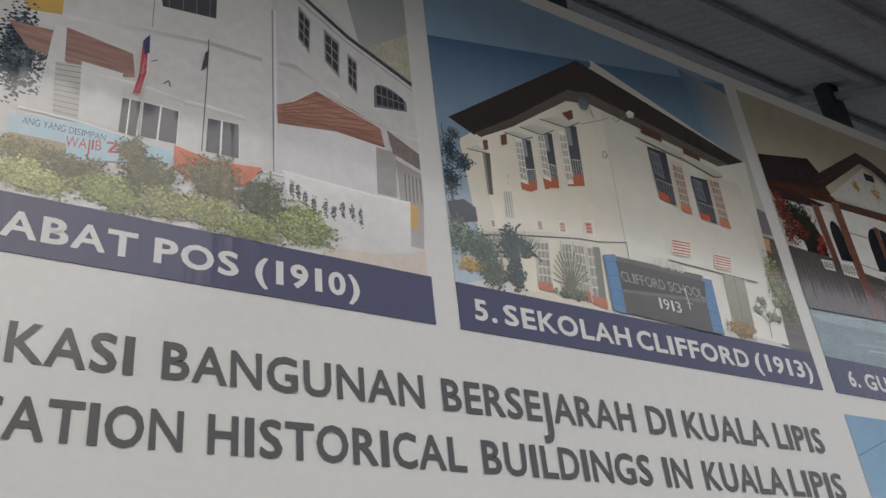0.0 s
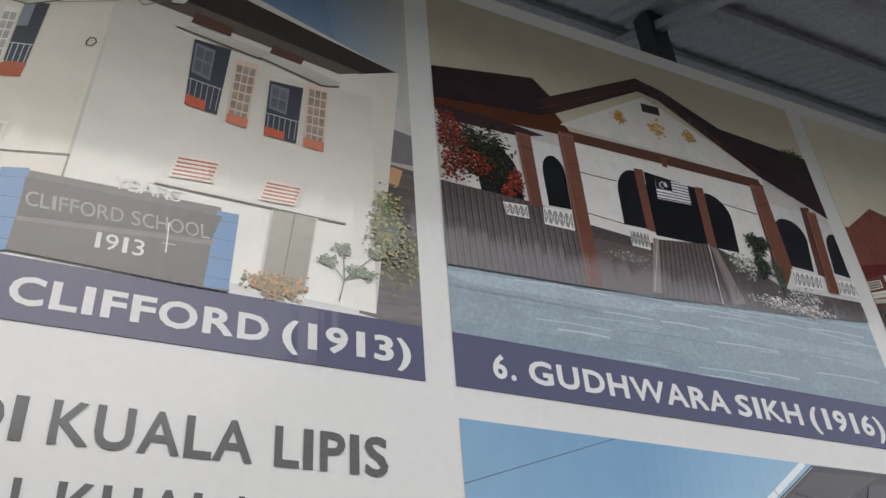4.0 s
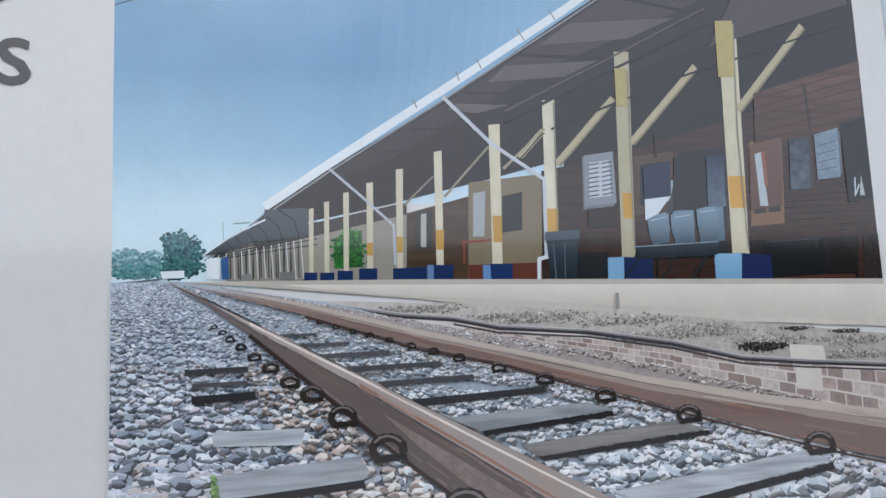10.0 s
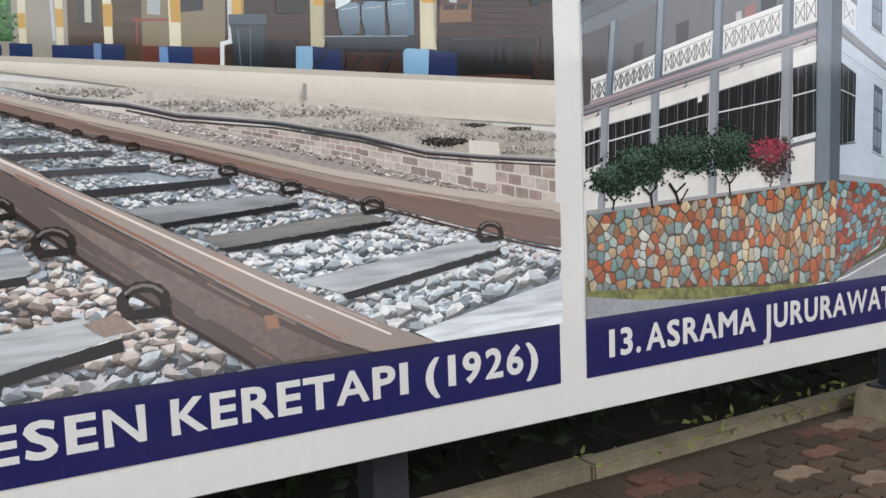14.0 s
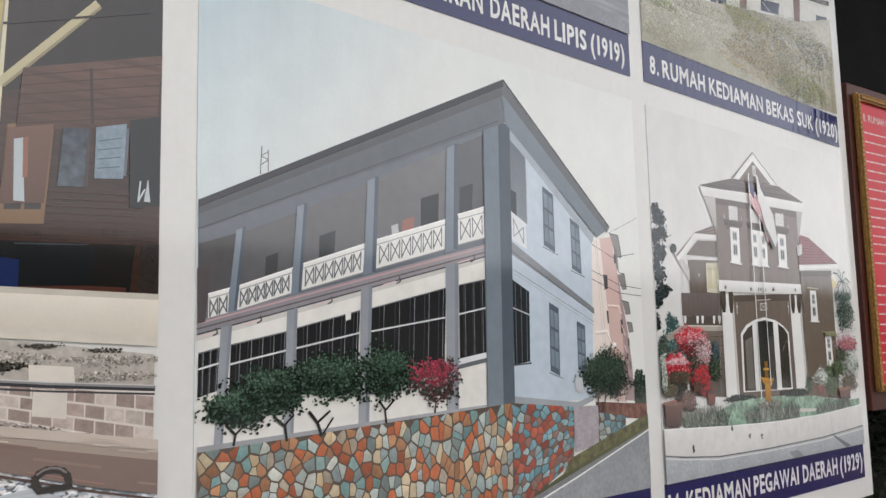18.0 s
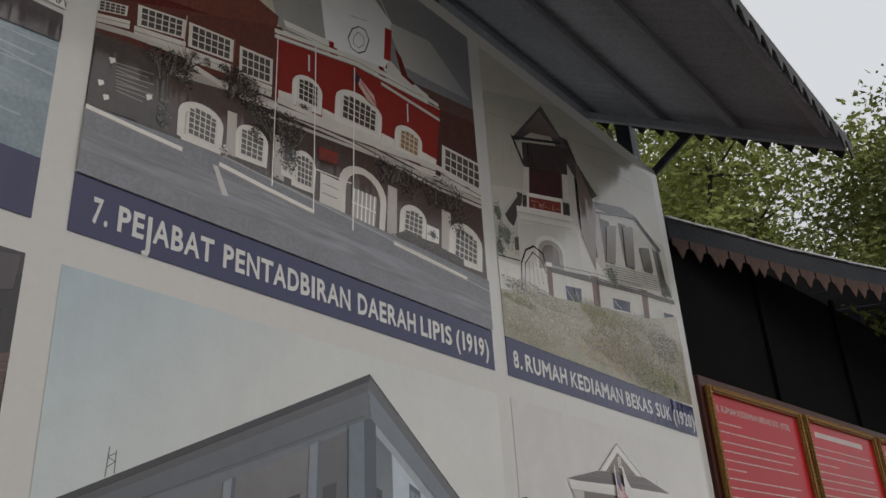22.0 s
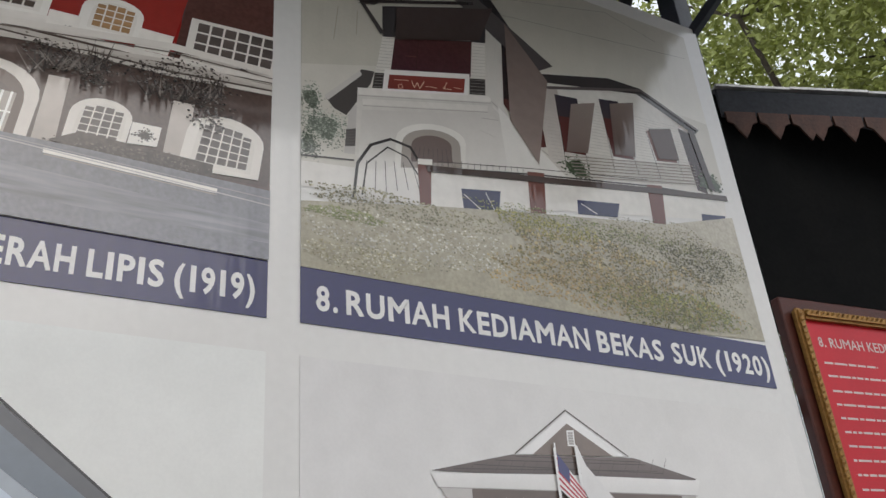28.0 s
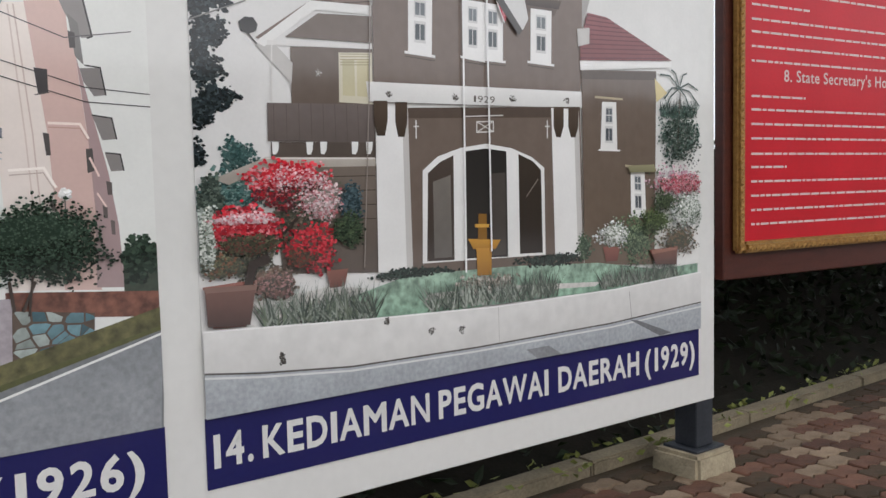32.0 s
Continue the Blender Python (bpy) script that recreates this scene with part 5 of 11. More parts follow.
a.line("road", "a3b2ba", 8, [(2183, 329), (2395, 343), (2610, 344)])
a.line("road", "adbbc2", 4, [(2234, 437), (2409, 450), (2585, 452)])
a.line("road", "8496a0", 6, [(161, 24), (292, 31), (427, 28)])
a.line("road", "a3b2ba", 6, [(1592, 402), (1679, 408), (1766, 409)])
a.line("road", "8496a0", 4, [(514, 138), (679, 148), (849, 146)])
a.line("road", "adbbc2", 6, [(739, 230), (871, 238), (1006, 238)])
a.line("road", "a3b2ba", 4, [(610, 184), (813, 197), (1023, 196)])
a.line("road", "9aaab2", 6, [(627, 253), (839, 268), (1059, 267)])
a.line("road", "a3b2ba", 6, [(389, 130), (569, 141), (756, 139)])
a.line("road", "9aaab2", 3, [(2090, 244), (2219, 252), (2350, 252)])
a.line("road", "768892", 6, [(687, 81), (909, 93), (1140, 89)])
a.line("road", "9aaab2", 6, [(453, 272), (609, 283), (770, 283)])
a.line("road", "8496a0", 6, [(1717, 125), (1828, 131), (1940, 130)])
a.line("road", "8496a0", 4, [(1732, 215), (1985, 230), (2243, 229)])
a.line("road", "768892", 6, [(860, 158), (1085, 171), (1318, 169)])
a.line("road", "a3b2ba", 8, [(1337, 323), (1527, 337), (1721, 337)])
a.line("road", "adbbc2", 8, [(313, 301), (541, 319), (779, 319)])
a.line("road", "a3b2ba", 8, [(1145, -3), (1349, 7), (1558, 2)])
a.line("road", "8496a0", 6, [(1804, 214), (1993, 225), (2186, 225)])
a.line("road", "8496a0", 3, [(1919, 138), (2187, 153), (2463, 150)])
a.line("road", "adbbc2", 4, [(1772, 415), (2057, 437), (2351, 440)])
a.line("road", "a3b2ba", 8, [(1933, 123), (2137, 133), (2344, 131)])
a.line("road", "a3b2ba", 8, [(1610, 403), (1750, 414), (1893, 415)])
a.line("road", "8798a2", 3, [(-6, 173), (912, 217)])
a.line("road", "b5c4cc", 4, [(1481, 374), (2223, 353), (2615, 319)])
a.poly("temple_wall", "c9c6c2", [(-26, 1168), (778, 1266), (2065, 1464), (2612, 1211), (2447, 498), (65, 328)], 4)
a.poly("temple_wall", "e3e0dc", [(741, 1257), (2014, 1340), (1926, 687), (750, 603)], 4)
a.poly("temple_wall", "d6d3ce", [(106, 1168), (446, 1169), (472, 723), (139, 686)], 4)
a.poly("temple_wall", "dcd9d6", [(482, 1144), (683, 1141), (671, 674), (518, 674)], 4)
a.poly("temple_wall", "d6d4d2", [(1981, 1153), (2296, 1148), (2196, 579), (1904, 564)], 4)
a.poly("temple_wall", "cfcdcb", [(2292, 1129), (2550, 1092), (2473, 591), (2196, 579)], 4)
a.arch("arch", "1f2024", "2a2528", 1, 1, [(173, 1054), (398, 1026), (421, 684), (206, 671)])
a.arch("arch", "17191c", "1c1f22", 1, 1, [(540, 1059), (672, 1079), (669, 761), (547, 752)])
a.arch("arch", "1e1f24", "1b1d22", 1, 1, [(973, 1081), (1163, 1150), (1156, 758), (961, 751)])
a.poly("doorway", "16181c", [(1162, 1133), (1485, 1118), (1460, 743), (1142, 731)])
a.arch("arch", "1e1f24", "15171b", 1, 1, [(1472, 1122), (1694, 1077), (1663, 749), (1447, 741)])
a.arch("arch", "24252a", "1f2125", 1, 1, [(1982, 1078), (2220, 1063), (2165, 742), (1950, 746)])
a.arch("arch", "24252a", "222428", 1, 1, [(2357, 1055), (2507, 1042), (2456, 759), (2323, 768)])
a.poly("flag", "e6e6e8", [(1227, 1114), (1437, 1122), (1425, 989), (1211, 972)])
a.line("flag", "4f525c", 7, [(1325, 1104), (1436, 1109)])
a.line("flag", "4f525c", 7, [(1323, 1084), (1434, 1090)])
a.line("flag", "4f525c", 7, [(1321, 1065), (1432, 1071)])
a.line("flag", "4f525c", 7, [(1319, 1045), (1431, 1052)])
a.line("flag", "4f525c", 7, [(1216, 1019), (1429, 1034)])
a.line("flag", "4f525c", 7, [(1214, 1000), (1427, 1016)])
a.line("flag", "4f525c", 7, [(1212, 980), (1425, 997)])
a.poly("flag", "252830", [(1227, 1114), (1330, 1119), (1322, 1047), (1220, 1039)])
a.line("flag", "e2e2e2", 5, [(1274, 1097), (1253, 1086), (1246, 1061), (1266, 1052)])
a.leaf("flag", "e6e6e6", (1288, 1080), 13, 17, 20, 5)
a.poly("pillar", "6a463c>5d3c32", [(676, 1235), (758, 1244), (756, 618), (668, 616)], 4)
a.poly("pillar", "744c40", [(1099, 1136), (1158, 1142), (1143, 746), (1093, 752)], 4)
a.poly("pillar", "744c40", [(1480, 1124), (1539, 1130), (1517, 738), (1462, 735)], 4)
a.poly("pillar", "6d483c", [(1900, 1260), (2004, 1283), (1939, 689), (1877, 709)], 4)
a.poly("pillar", "5d4038", [(435, 1166), (504, 1173), (511, 730), (446, 729)], 4)
a.poly("pillar", "5d4038", [(2241, 1189), (2309, 1203), (2243, 724), (2189, 730)], 4)
a.poly("beam", "5d4034", [(704, 1266), (1315, 1296), (1980, 1314), (1997, 1245), (1310, 1224), (718, 1200)])
a.poly("beam", "53301f", [(-21, 1304), (678, 1365), (753, 1253), (681, 1225), (-4, 1173)])
a.line("beam", "3a2a26", 5, [(756, 1010), (972, 1015)])
a.line("beam", "3a2a26", 5, [(1532, 1060), (1880, 1047)])
a.line("beam", "3a2a26", 5, [(755, 763), (966, 752)])
a.poly("keystone", "77463a", [(1301, 1279), (1346, 1278), (1329, 1204), (1298, 1208)])
a.poly("gable", "dcd9d2", [(691, 1297), (1288, 1697), (1975, 1368), (1969, 1330), (1316, 1307)], 4)
a.leaf("ornament", "c9a05a,b98a4a", (1087, 1481), 43, 52, 40, 10)
a.leaf("ornament", "c9a05a,dfc9a0", (1329, 1483), 55, 69, 60, 10)
a.leaf("ornament", "c9a05a,b98a4a", (1550, 1493), 41, 47, 40, 10)
a.poly("ornament", "3a3634", [(1262, 1642), (1383, 1651), (1378, 1587), (1258, 1579)])
a.poly("temple_roof", "3b2a2a>2c2226", [(-60, 1434), (572, 1576), (726, 1413), (678, 1365), (581, 1322), (-2, 1241), (-27, 1354)], 4)
a.poly("temple_roof", "43322f", [(577, 1429), (1268, 1834), (1437, 1799), (2031, 1437), (2456, 1198), (2451, 1150), (1999, 1337), (1401, 1708), (1262, 1730), (678, 1365)], 4)
a.poly("temple_roof", "33262a", [(1437, 1799), (1797, 1632), (2459, 1596), (2453, 1161), (2014, 1340)], 4)
a.line("temple_roof", "5d3a30", 6, [(580, 1364), (1264, 1763), (1457, 1695), (2020, 1379)])
a.poly("temple_roof", "3a2a2c", [(-9, 1205), (444, 1202), (586, 1186), (448, 1136), (25, 1115)], 4)
a.leaf("tree", "3f4a2e,2c3522", (2336, 1575), 98, 66, 90, 9)
a.gain = 0.8
a.leaf("flower_bush", "2c3026,3a4032,221f1c,46402f", (239, 941), 149, 181, 520, 10)
a.leaf("flower_bush", "2f332a,3f4436", (166, 1018), 127, 93, 240, 9)
a.leaf("flower_bush", "9a3a2e,b0463a,6a2f26,3a3a2c,8c5a4a", (66, 1042), 71, 111, 260, 9)
a.leaf("flower_bush", "983a2e,ac4638,4a382c,6e3228", (158, 892), 104, 71, 160, 9)
a.leaf("flower_bush", "a24234,b8584a,5c3a2e", (388, 851), 43, 71, 110, 8)
a.leaf("flower_bush", "9c3e32,b25042", (339, 781), 29, 40, 60, 8)
a.leaf("flower_bush", "8f3c30,4a3a2e,a24a3c", (59, 840), 53, 86, 80, 9)
a.gain = 1.12
a.poly("fence", "4f4848>585052", [(-7, 745), (482, 745), (692, 698), (1150, 671), (1460, 756), (1643, 703), (1893, 584), (2434, 607), (2443, 489), (1904, 433), (1460, 405), (1045, 370), (2, 311)], 1)
a.poly("fence", "57504f>625a5a", [(-7, 745), (692, 733), (701, 344), (2, 311)], 1)
a.bars("fence", "3a3436", 5, 22, [(-6, 739), (692, 727), (700, 350), (3, 316)])
a.bars("fence", "6d6464", 3, 22, [(2, 741), (701, 729), (709, 351), (10, 317)])
a.poly("fence", "5f5352>6a5d5b", [(760, 625), (1082, 624), (1045, 370), (755, 348)], 4)
a.leaf("stain", "8a8482,a39d9a,75706e", (961, 552), 136, 39, 90, 6)
a.poly("gate", "5d5152>665a5a", [(1143, 705), (1460, 750), (1450, 403), (1072, 369)], 1)
a.bars("gate", "443b3c", 5, 12, [(1143, 705), (1460, 750), (1450, 403), (1072, 369)])
a.bars("gate", "73686a", 3, 12, [(1155, 707), (1472, 752), (1462, 405), (1083, 371)])
a.poly("gate", "938884>857a77", [(1114, 709), (1145, 705), (1086, 387), (1033, 387)], 4)
a.line("gate", "c2bab6", 4, [(1137, 698), (1046, 389)])
a.line("gate", "d0c8c4", 5, [(1462, 751), (1445, 400)])
a.poly("gate", "8a7e7b>7d7270", [(1471, 743), (1511, 735), (1598, 436), (1513, 412)], 4)
a.line("gate", "4a4142", 4, [(1482, 730), (1523, 419)])
a.line("gate", "4a4142", 4, [(1591, 695), (1549, 451)])
a.poly("pillar", "7d5244>6d473a", [(668, 1243), (758, 1251), (755, 348), (676, 341)], 4)
a.line("pillar", "8f6354", 8, [(668, 1222), (758, 1231)])
a.line("pillar", "5a3a30", 5, [(670, 1041), (757, 1048)])
a.line("pillar", "92685a", 5, [(679, 1244), (685, 341)])
a.poly("pillar", "7d5244>6d473a", [(1898, 1257), (1994, 1267), (2006, 729), (1883, 544)], 4)
a.line("pillar", "8f6354", 8, [(1898, 1241), (1994, 1255)])
a.line("pillar", "5a3a30", 5, [(1895, 1102), (1997, 1153)])
a.line("pillar", "92685a", 5, [(1910, 1258), (1898, 565)])
a.poly("pillar", "7d5244>6d473a", [(419, 1159), (498, 1161), (507, 727), (439, 728)], 4)
a.line("pillar", "8f6354", 8, [(419, 1150), (498, 1152)])
a.line("pillar", "5a3a30", 5, [(423, 1068), (500, 1069)])
a.line("pillar", "92685a", 5, [(428, 1159), (448, 728)])
a.poly("pillar", "7d5244>6d473a", [(2276, 1169), (2348, 1173), (2293, 628), (2221, 623)], 4)
a.line("pillar", "8f6354", 8, [(2275, 1157), (2346, 1161)])
a.line("pillar", "5a3a30", 5, [(2264, 1052), (2336, 1057)])
a.line("pillar", "92685a", 5, [(2285, 1170), (2229, 624)])
a.poly("grille", "e9e7e4", [(299, 706), (425, 717), (426, 643), (313, 638)])
a.cross("grille", "8a8886", 5, 4, [(304, 698), (421, 707), (422, 651), (315, 646)])
a.poly("grille", "e9e7e4", [(509, 733), (665, 740), (663, 635), (503, 634)])
a.cross("grille", "8a8886", 5, 5, [(512, 721), (660, 727), (658, 648), (508, 646)])
a.poly("grille", "e9e7e4", [(979, 728), (1092, 731), (1085, 628), (977, 629)])
a.cross("grille", "8a8886", 5, 5, [(982, 716), (1087, 719), (1082, 640), (980, 641)])
a.poly("grille", "e9e7e4", [(1989, 719), (2204, 718), (2179, 628), (1979, 615)])
a.cross("grille", "8a8886", 5, 6, [(1994, 707), (2195, 707), (2176, 639), (1986, 628)])
a.poly("grille", "e9e7e4", [(2310, 723), (2453, 734), (2443, 633), (2299, 629)])
a.cross("grille", "8a8886", 5, 4, [(2313, 712), (2448, 721), (2440, 645), (2304, 640)])
a.leaf("stone_border", "b5b0ac,98938f,cfcac6,77726e,e0dcd8", (1913, 482), 262, 47, 240, 9)
a.leaf("flower", "e0e0de,b9b9b5,55584f,6a6e62", (1664, 671), 88, 67, 200, 8)
a.leaf("flower", "d6d6d4,a8aaa4,5f6258", (2031, 558), 124, 42, 160, 8)
a.leaf("shrub", "2f3a30,3f4a3e,222b24", (1804, 834), 76, 65, 200, 8)
a.leaf("shrub", "39433a,4a5448,2a322b", (1790, 692), 58, 81, 160, 8)
a.leaf("shrub", "3f473c,55604f", (1891, 649), 32, 123, 120, 7)
a.line("fence", "5a5254", 5, [(2, 311), (701, 344), (1072, 366), (1450, 400), (1904, 430)])
a.gain = 1.0
a.line("power_line", "8a949c", 3, [(-39, 215), (704, 226)])
a.done()

# photograph 7
a = Art(sign, 1, True, "printed photograph of a red and white colonial office building", 7)
a.gain = 1.35
a.poly("sky", "cfc8b4>bfb8a6", [(-400, 2308), (3934, 4967), (2690, 1194), (-6, 596)])
a.grad("sky", "aaa6a0 84868c 62646e 9d9a96", [(684, 1772), (2367, 2466), (2721, 1330), (885, 1158)])
a.grad("sky", "c2beb8 a8a6a4 84868c b5b1ac", [(1646, 1663), (2040, 1742), (2420, 1498), (1803, 1421)])
a.poly("office_wall", "4a3a3c>53433f", [(-92, 1139), (885, 1158), (2223, 1291), (2566, 1269), (2434, 149), (5, 253)], 1)
a.poly("office_wall", "74463a>6a3c33", [(-273, 908), (292, 1343), (668, 1266), (884, 1220), (852, 992), (652, 949), (389, 924), (147, 891), (5, 859), (-267, 826)], 1)
a.poly("office_wall", "5a2826", [(-33, 869), (882, 1088), (872, 760), (426, 681), (-21, 673)], 1)
a.poly("office_wall", "7a1e1a>861f1a", [(874, 1071), (1038, 1077), (1785, 1170), (2069, 1206), (2054, 835), (864, 744)])
a.poly("wing", "5f4742>544039", [(1894, 1357), (2476, 1451), (2480, 1035), (2088, 1049), (2077, 1261)], 1)
a.line("wing", "8a1f1c", 10, [(2098, 1199), (2072, 856)])
a.poly("office_wall", "7a1e1a", [(2402, 1100), (2446, 1101), (2426, 816), (2376, 829)])
a.poly("cornice", "d9d5cf", [(910, 1157), (1130, 1189), (2101, 1287), (2080, 1207), (1593, 1157), (1106, 1092), (954, 1110)])
a.line("cornice", "8d8680", 4, [(941, 1110), (1106, 1106), (2084, 1232)])
a.line("cornice", "6a4440", 5, [(973, 1091), (1104, 1078), (2066, 1186)])
a.poly("cornice", "cdc9c3", [(834, 1140), (1038, 1091), (1011, 1068), (848, 1084)], 1)
a.poly("cornice", "d9d5cf", [(913, 1221), (1221, 1269), (1209, 1213), (929, 1180)])
a.line("cornice", "9a948e", 4, [(910, 1185), (1211, 1228)])
a.poly("office_wall", "8a2420", [(1203, 1356), (1276, 1371), (1272, 1192), (1224, 1183)])
a.poly("cornice", "d6d2cc", [(1277, 1447), (1616, 1623), (1582, 1226), (1272, 1192)])
a.poly("office_wall", "7a1f1c", [(1585, 1543), (1697, 1545), (1640, 1230), (1585, 1221)])
a.poly("cornice", "d0ccc6", [(1660, 1408), (1795, 1354), (1891, 1344), (2000, 1329), (1994, 1283), (1641, 1250)])
a.line("cornice", "8d8680", 4, [(1654, 1320), (1989, 1316)])
a.poly("office_wall", "6a2a28", [(1721, 1508), (1772, 1478), (1824, 1368), (1892, 1352), (1862, 1330), (1771, 1351)])
a.gain = 2.3
a.poly("clock_gable", "cfcbc6", [(1130, 1708), (1244, 1708), (1293, 1624), (1283, 1282), (1190, 1265)])
a.poly("clock_gable", "d6d2cd", [(1249, 1245), (1260, 1602), (1336, 1710), (1537, 1781), (1696, 1678), (1684, 1434), (1633, 1323), (1457, 1289)])
a.poly("clock_gable", "7a1e1a", [(1646, 1608), (1702, 1622), (1682, 1395), (1628, 1383)])
a.line("clock_gable", "b9b5af", 7, [(1244, 1630), (1424, 1809), (1585, 1832), (1705, 1663)])
a.line("clock_face", "3a2c2a", 7, [(1432, 1488), (1484, 1496), (1513, 1444), (1479, 1350), (1428, 1309), (1372, 1315), (1352, 1366), (1384, 1444), (1432, 1488)])
a.line("clock_face", "6a5a50", 4, [(1430, 1449), (1470, 1442), (1473, 1391), (1428, 1343), (1390, 1351), (1396, 1399), (1430, 1449)])
a.line("clock_gable", "6d625c", 3, [(1368, 1525), (1498, 1567)])
a.gain = 1.25
a.poly("office_wall", "54453f>4a3d39", [(5, 609), (145, 643), (887, 763), (1362, 795), (2545, 871), (2427, 313), (1147, 277), (586, 261), (-1, 270)], 1)
a.poly("office_wall", "6a4038>5f3a33", [(-8, 778), (903, 1167), (901, 757), (146, 636), (0, 615)], 1)
a.poly("office_wall", "92302a>84302a", [(870, 1120), (1318, 1213), (2105, 1280), (2018, 791), (1361, 782), (883, 730)], 4)
a.poly("wing", "5a3a34>4a322d", [(2100, 1278), (2501, 1365), (2492, 820), (2035, 797)], 1)
a.win("window", "d2cdc5", "544c48", 5, 3, [(-6, 762), (120, 805), (119, 754), (-4, 709)])
a.win("window", "d2cdc5", "544c48", 6, 3, [(161, 840), (386, 895), (385, 796), (166, 736)])
a.win("window", "d2cdc5", "544c48", 6, 3, [(400, 896), (632, 934), (632, 813), (403, 770)])
a.win("window", "d2cdc5", "544c48", 5, 3, [(666, 923), (856, 952), (856, 807), (669, 772)])
a.win("window", "d2cdc5", "544c48", 6, 3, [(2100, 1041), (2482, 1064), (2458, 869), (2080, 851)])
a.poly("balcony", "d6d1c9>bdb7ae", [(-9, 693), (135, 740), (135, 700), (-5, 656)], 4)
a.line("balcony", "8d867f", 4, [(-7, 676), (135, 722)])
a.poly("balcony", "d6d1c9>bdb7ae", [(154, 729), (391, 784), (389, 726), (156, 674)], 4)
a.line("balcony", "8d867f", 4, [(155, 704), (390, 758)])
a.poly("balcony", "d6d1c9>bdb7ae", [(393, 757), (625, 797), (623, 742), (393, 694)], 4)
a.line("balcony", "8d867f", 4, [(393, 729), (624, 772)])
a.poly("balcony", "d6d1c9>bdb7ae", [(662, 768), (856, 800), (853, 740), (663, 707)], 4)
a.line("balcony", "8d867f", 4, [(662, 740), (855, 773)])
a.poly("balcony", "d6d1c9>bdb7ae", [(2071, 844), (2458, 875), (2450, 810), (2057, 780)], 4)
a.line("balcony", "8d867f", 4, [(2065, 815), (2455, 846)])
a.leaf("aircon", "5a5450,77706a,3f3a37", (438, 740), 20, 22, 40, 5)
a.leaf("aircon", "5a5450,77706a,3f3a37", (503, 742), 20, 23, 40, 5)
a.leaf("aircon", "5a5450,77706a,3f3a37", (598, 760), 21, 23, 40, 5)
a.leaf("aircon", "5a5450,77706a,3f3a37", (2316, 829), 40, 32, 40, 5)
a.line("downpipe", "b8b2aa", 4, [(387, 920), (381, 736)])
a.line("downpipe", "8f5a50", 6, [(637, 944), (633, 754)])
a.poly("cornice", "c2bcb3>a8a198", [(-4, 652), (140, 689), (398, 727), (399, 704), (143, 664), (-1, 627)], 4)
a.poly("cornice", "bdb7ae>9f988f", [(352, 636), (631, 700), (894, 730), (895, 691), (633, 658), (351, 591)], 4)
a.arch("arch", "dedad3", "d6d2ca", 1, 1, [(977, 960), (1171, 979), (1162, 790), (973, 765)])
a.arch("window", "d6d1c9", "4a4440", 4, 4, [(1009, 948), (1149, 960), (1144, 812), (1006, 804)])
a.arch("arch", "dedad3", "d6d2ca", 1, 1, [(1262, 1040), (1603, 1056), (1584, 850), (1248, 801)])
a.arch("window", "d6d1c9", "50463f", 6, 4, [(1297, 1014), (1573, 1024), (1557, 860), (1282, 834)])
a.arch("arch", "dedad3", "d6d2ca", 1, 1, [(1702, 1020), (1926, 1029), (1905, 843), (1682, 824)])
a.arch("window", "d6d1c9", "9a7a58", 4, 4, [(1738, 998), (1901, 1003), (1883, 857), (1719, 851)])
a.poly("dado", "dcd7cf>c6c0b8", [(892, 800), (986, 818), (988, 746), (894, 730)], 4)
a.poly("dado", "dcd7cf>c6c0b8", [(1168, 835), (1254, 839), (1254, 759), (1162, 753)], 4)
a.poly("dado", "dcd7cf>c6c0b8", [(1248, 804), (1588, 852), (1582, 794), (1241, 743)], 4)
a.poly("dado", "dcd7cf", [(1589, 886), (1700, 891), (1688, 795), (1582, 794)], 4)
a.poly("dado", "dcd7cf", [(1911, 915), (2037, 916), (2020, 815), (1895, 810)], 4)
a.line("dado", "dcd7cf", 10, [(1078, 1097), (1079, 1007)])
a.line("dado", "dcd7cf", 10, [(1808, 1172), (1805, 1059)])
a.poly("aircon", "c9c4bd", [(998, 793), (1102, 808), (1097, 753), (994, 734)])
a.leaf("aircon", "4f4a46,3a3532", (1050, 777), 29, 23, 40, 5)
a.leaf("aircon", "3f3835", (1653, 808), 29, 23, 30, 6)
a.poly("cornice", "ddd8d0", [(859, 1135), (1403, 1272), (1996, 1329), (1994, 1299), (1403, 1245), (860, 1111)])
a.line("cornice", "857d75", 4, [(860, 1109), (1403, 1242), (1994, 1296)])
a.poly("cornice", "ddd8d0", [(860, 1101), (1403, 1233), (1993, 1286), (1991, 1263), (1402, 1213), (860, 1082)])
a.line("cornice", "857d75", 4, [(861, 1079), (1402, 1210), (1991, 1260)])
a.poly("cornice", "d0cac2", [(888, 753), (1362, 798), (2044, 813), (2529, 859), (2525, 826), (2042, 783), (1361, 771), (888, 728)], 4)
a.line("cornice", "5f5650", 4, [(888, 725), (1361, 768), (2041, 780), (2525, 823)])
a.poly("cornice", "b5aea6", [(889, 718), (1361, 760), (2041, 771), (2523, 813), (2520, 787), (2039, 747), (1361, 739), (889, 698)], 4)
a.line("cornice", "5f5650", 4, [(889, 696), (1361, 736), (2038, 744), (2519, 784)])
a.poly("cornice", "c6c0b8", [(890, 691), (1361, 731), (2038, 738), (2519, 778), (2516, 758), (2036, 720), (1360, 715), (890, 676)], 4)
a.line("cornice", "5f5650", 4, [(890, 674), (1360, 712), (2036, 717), (2516, 755)])
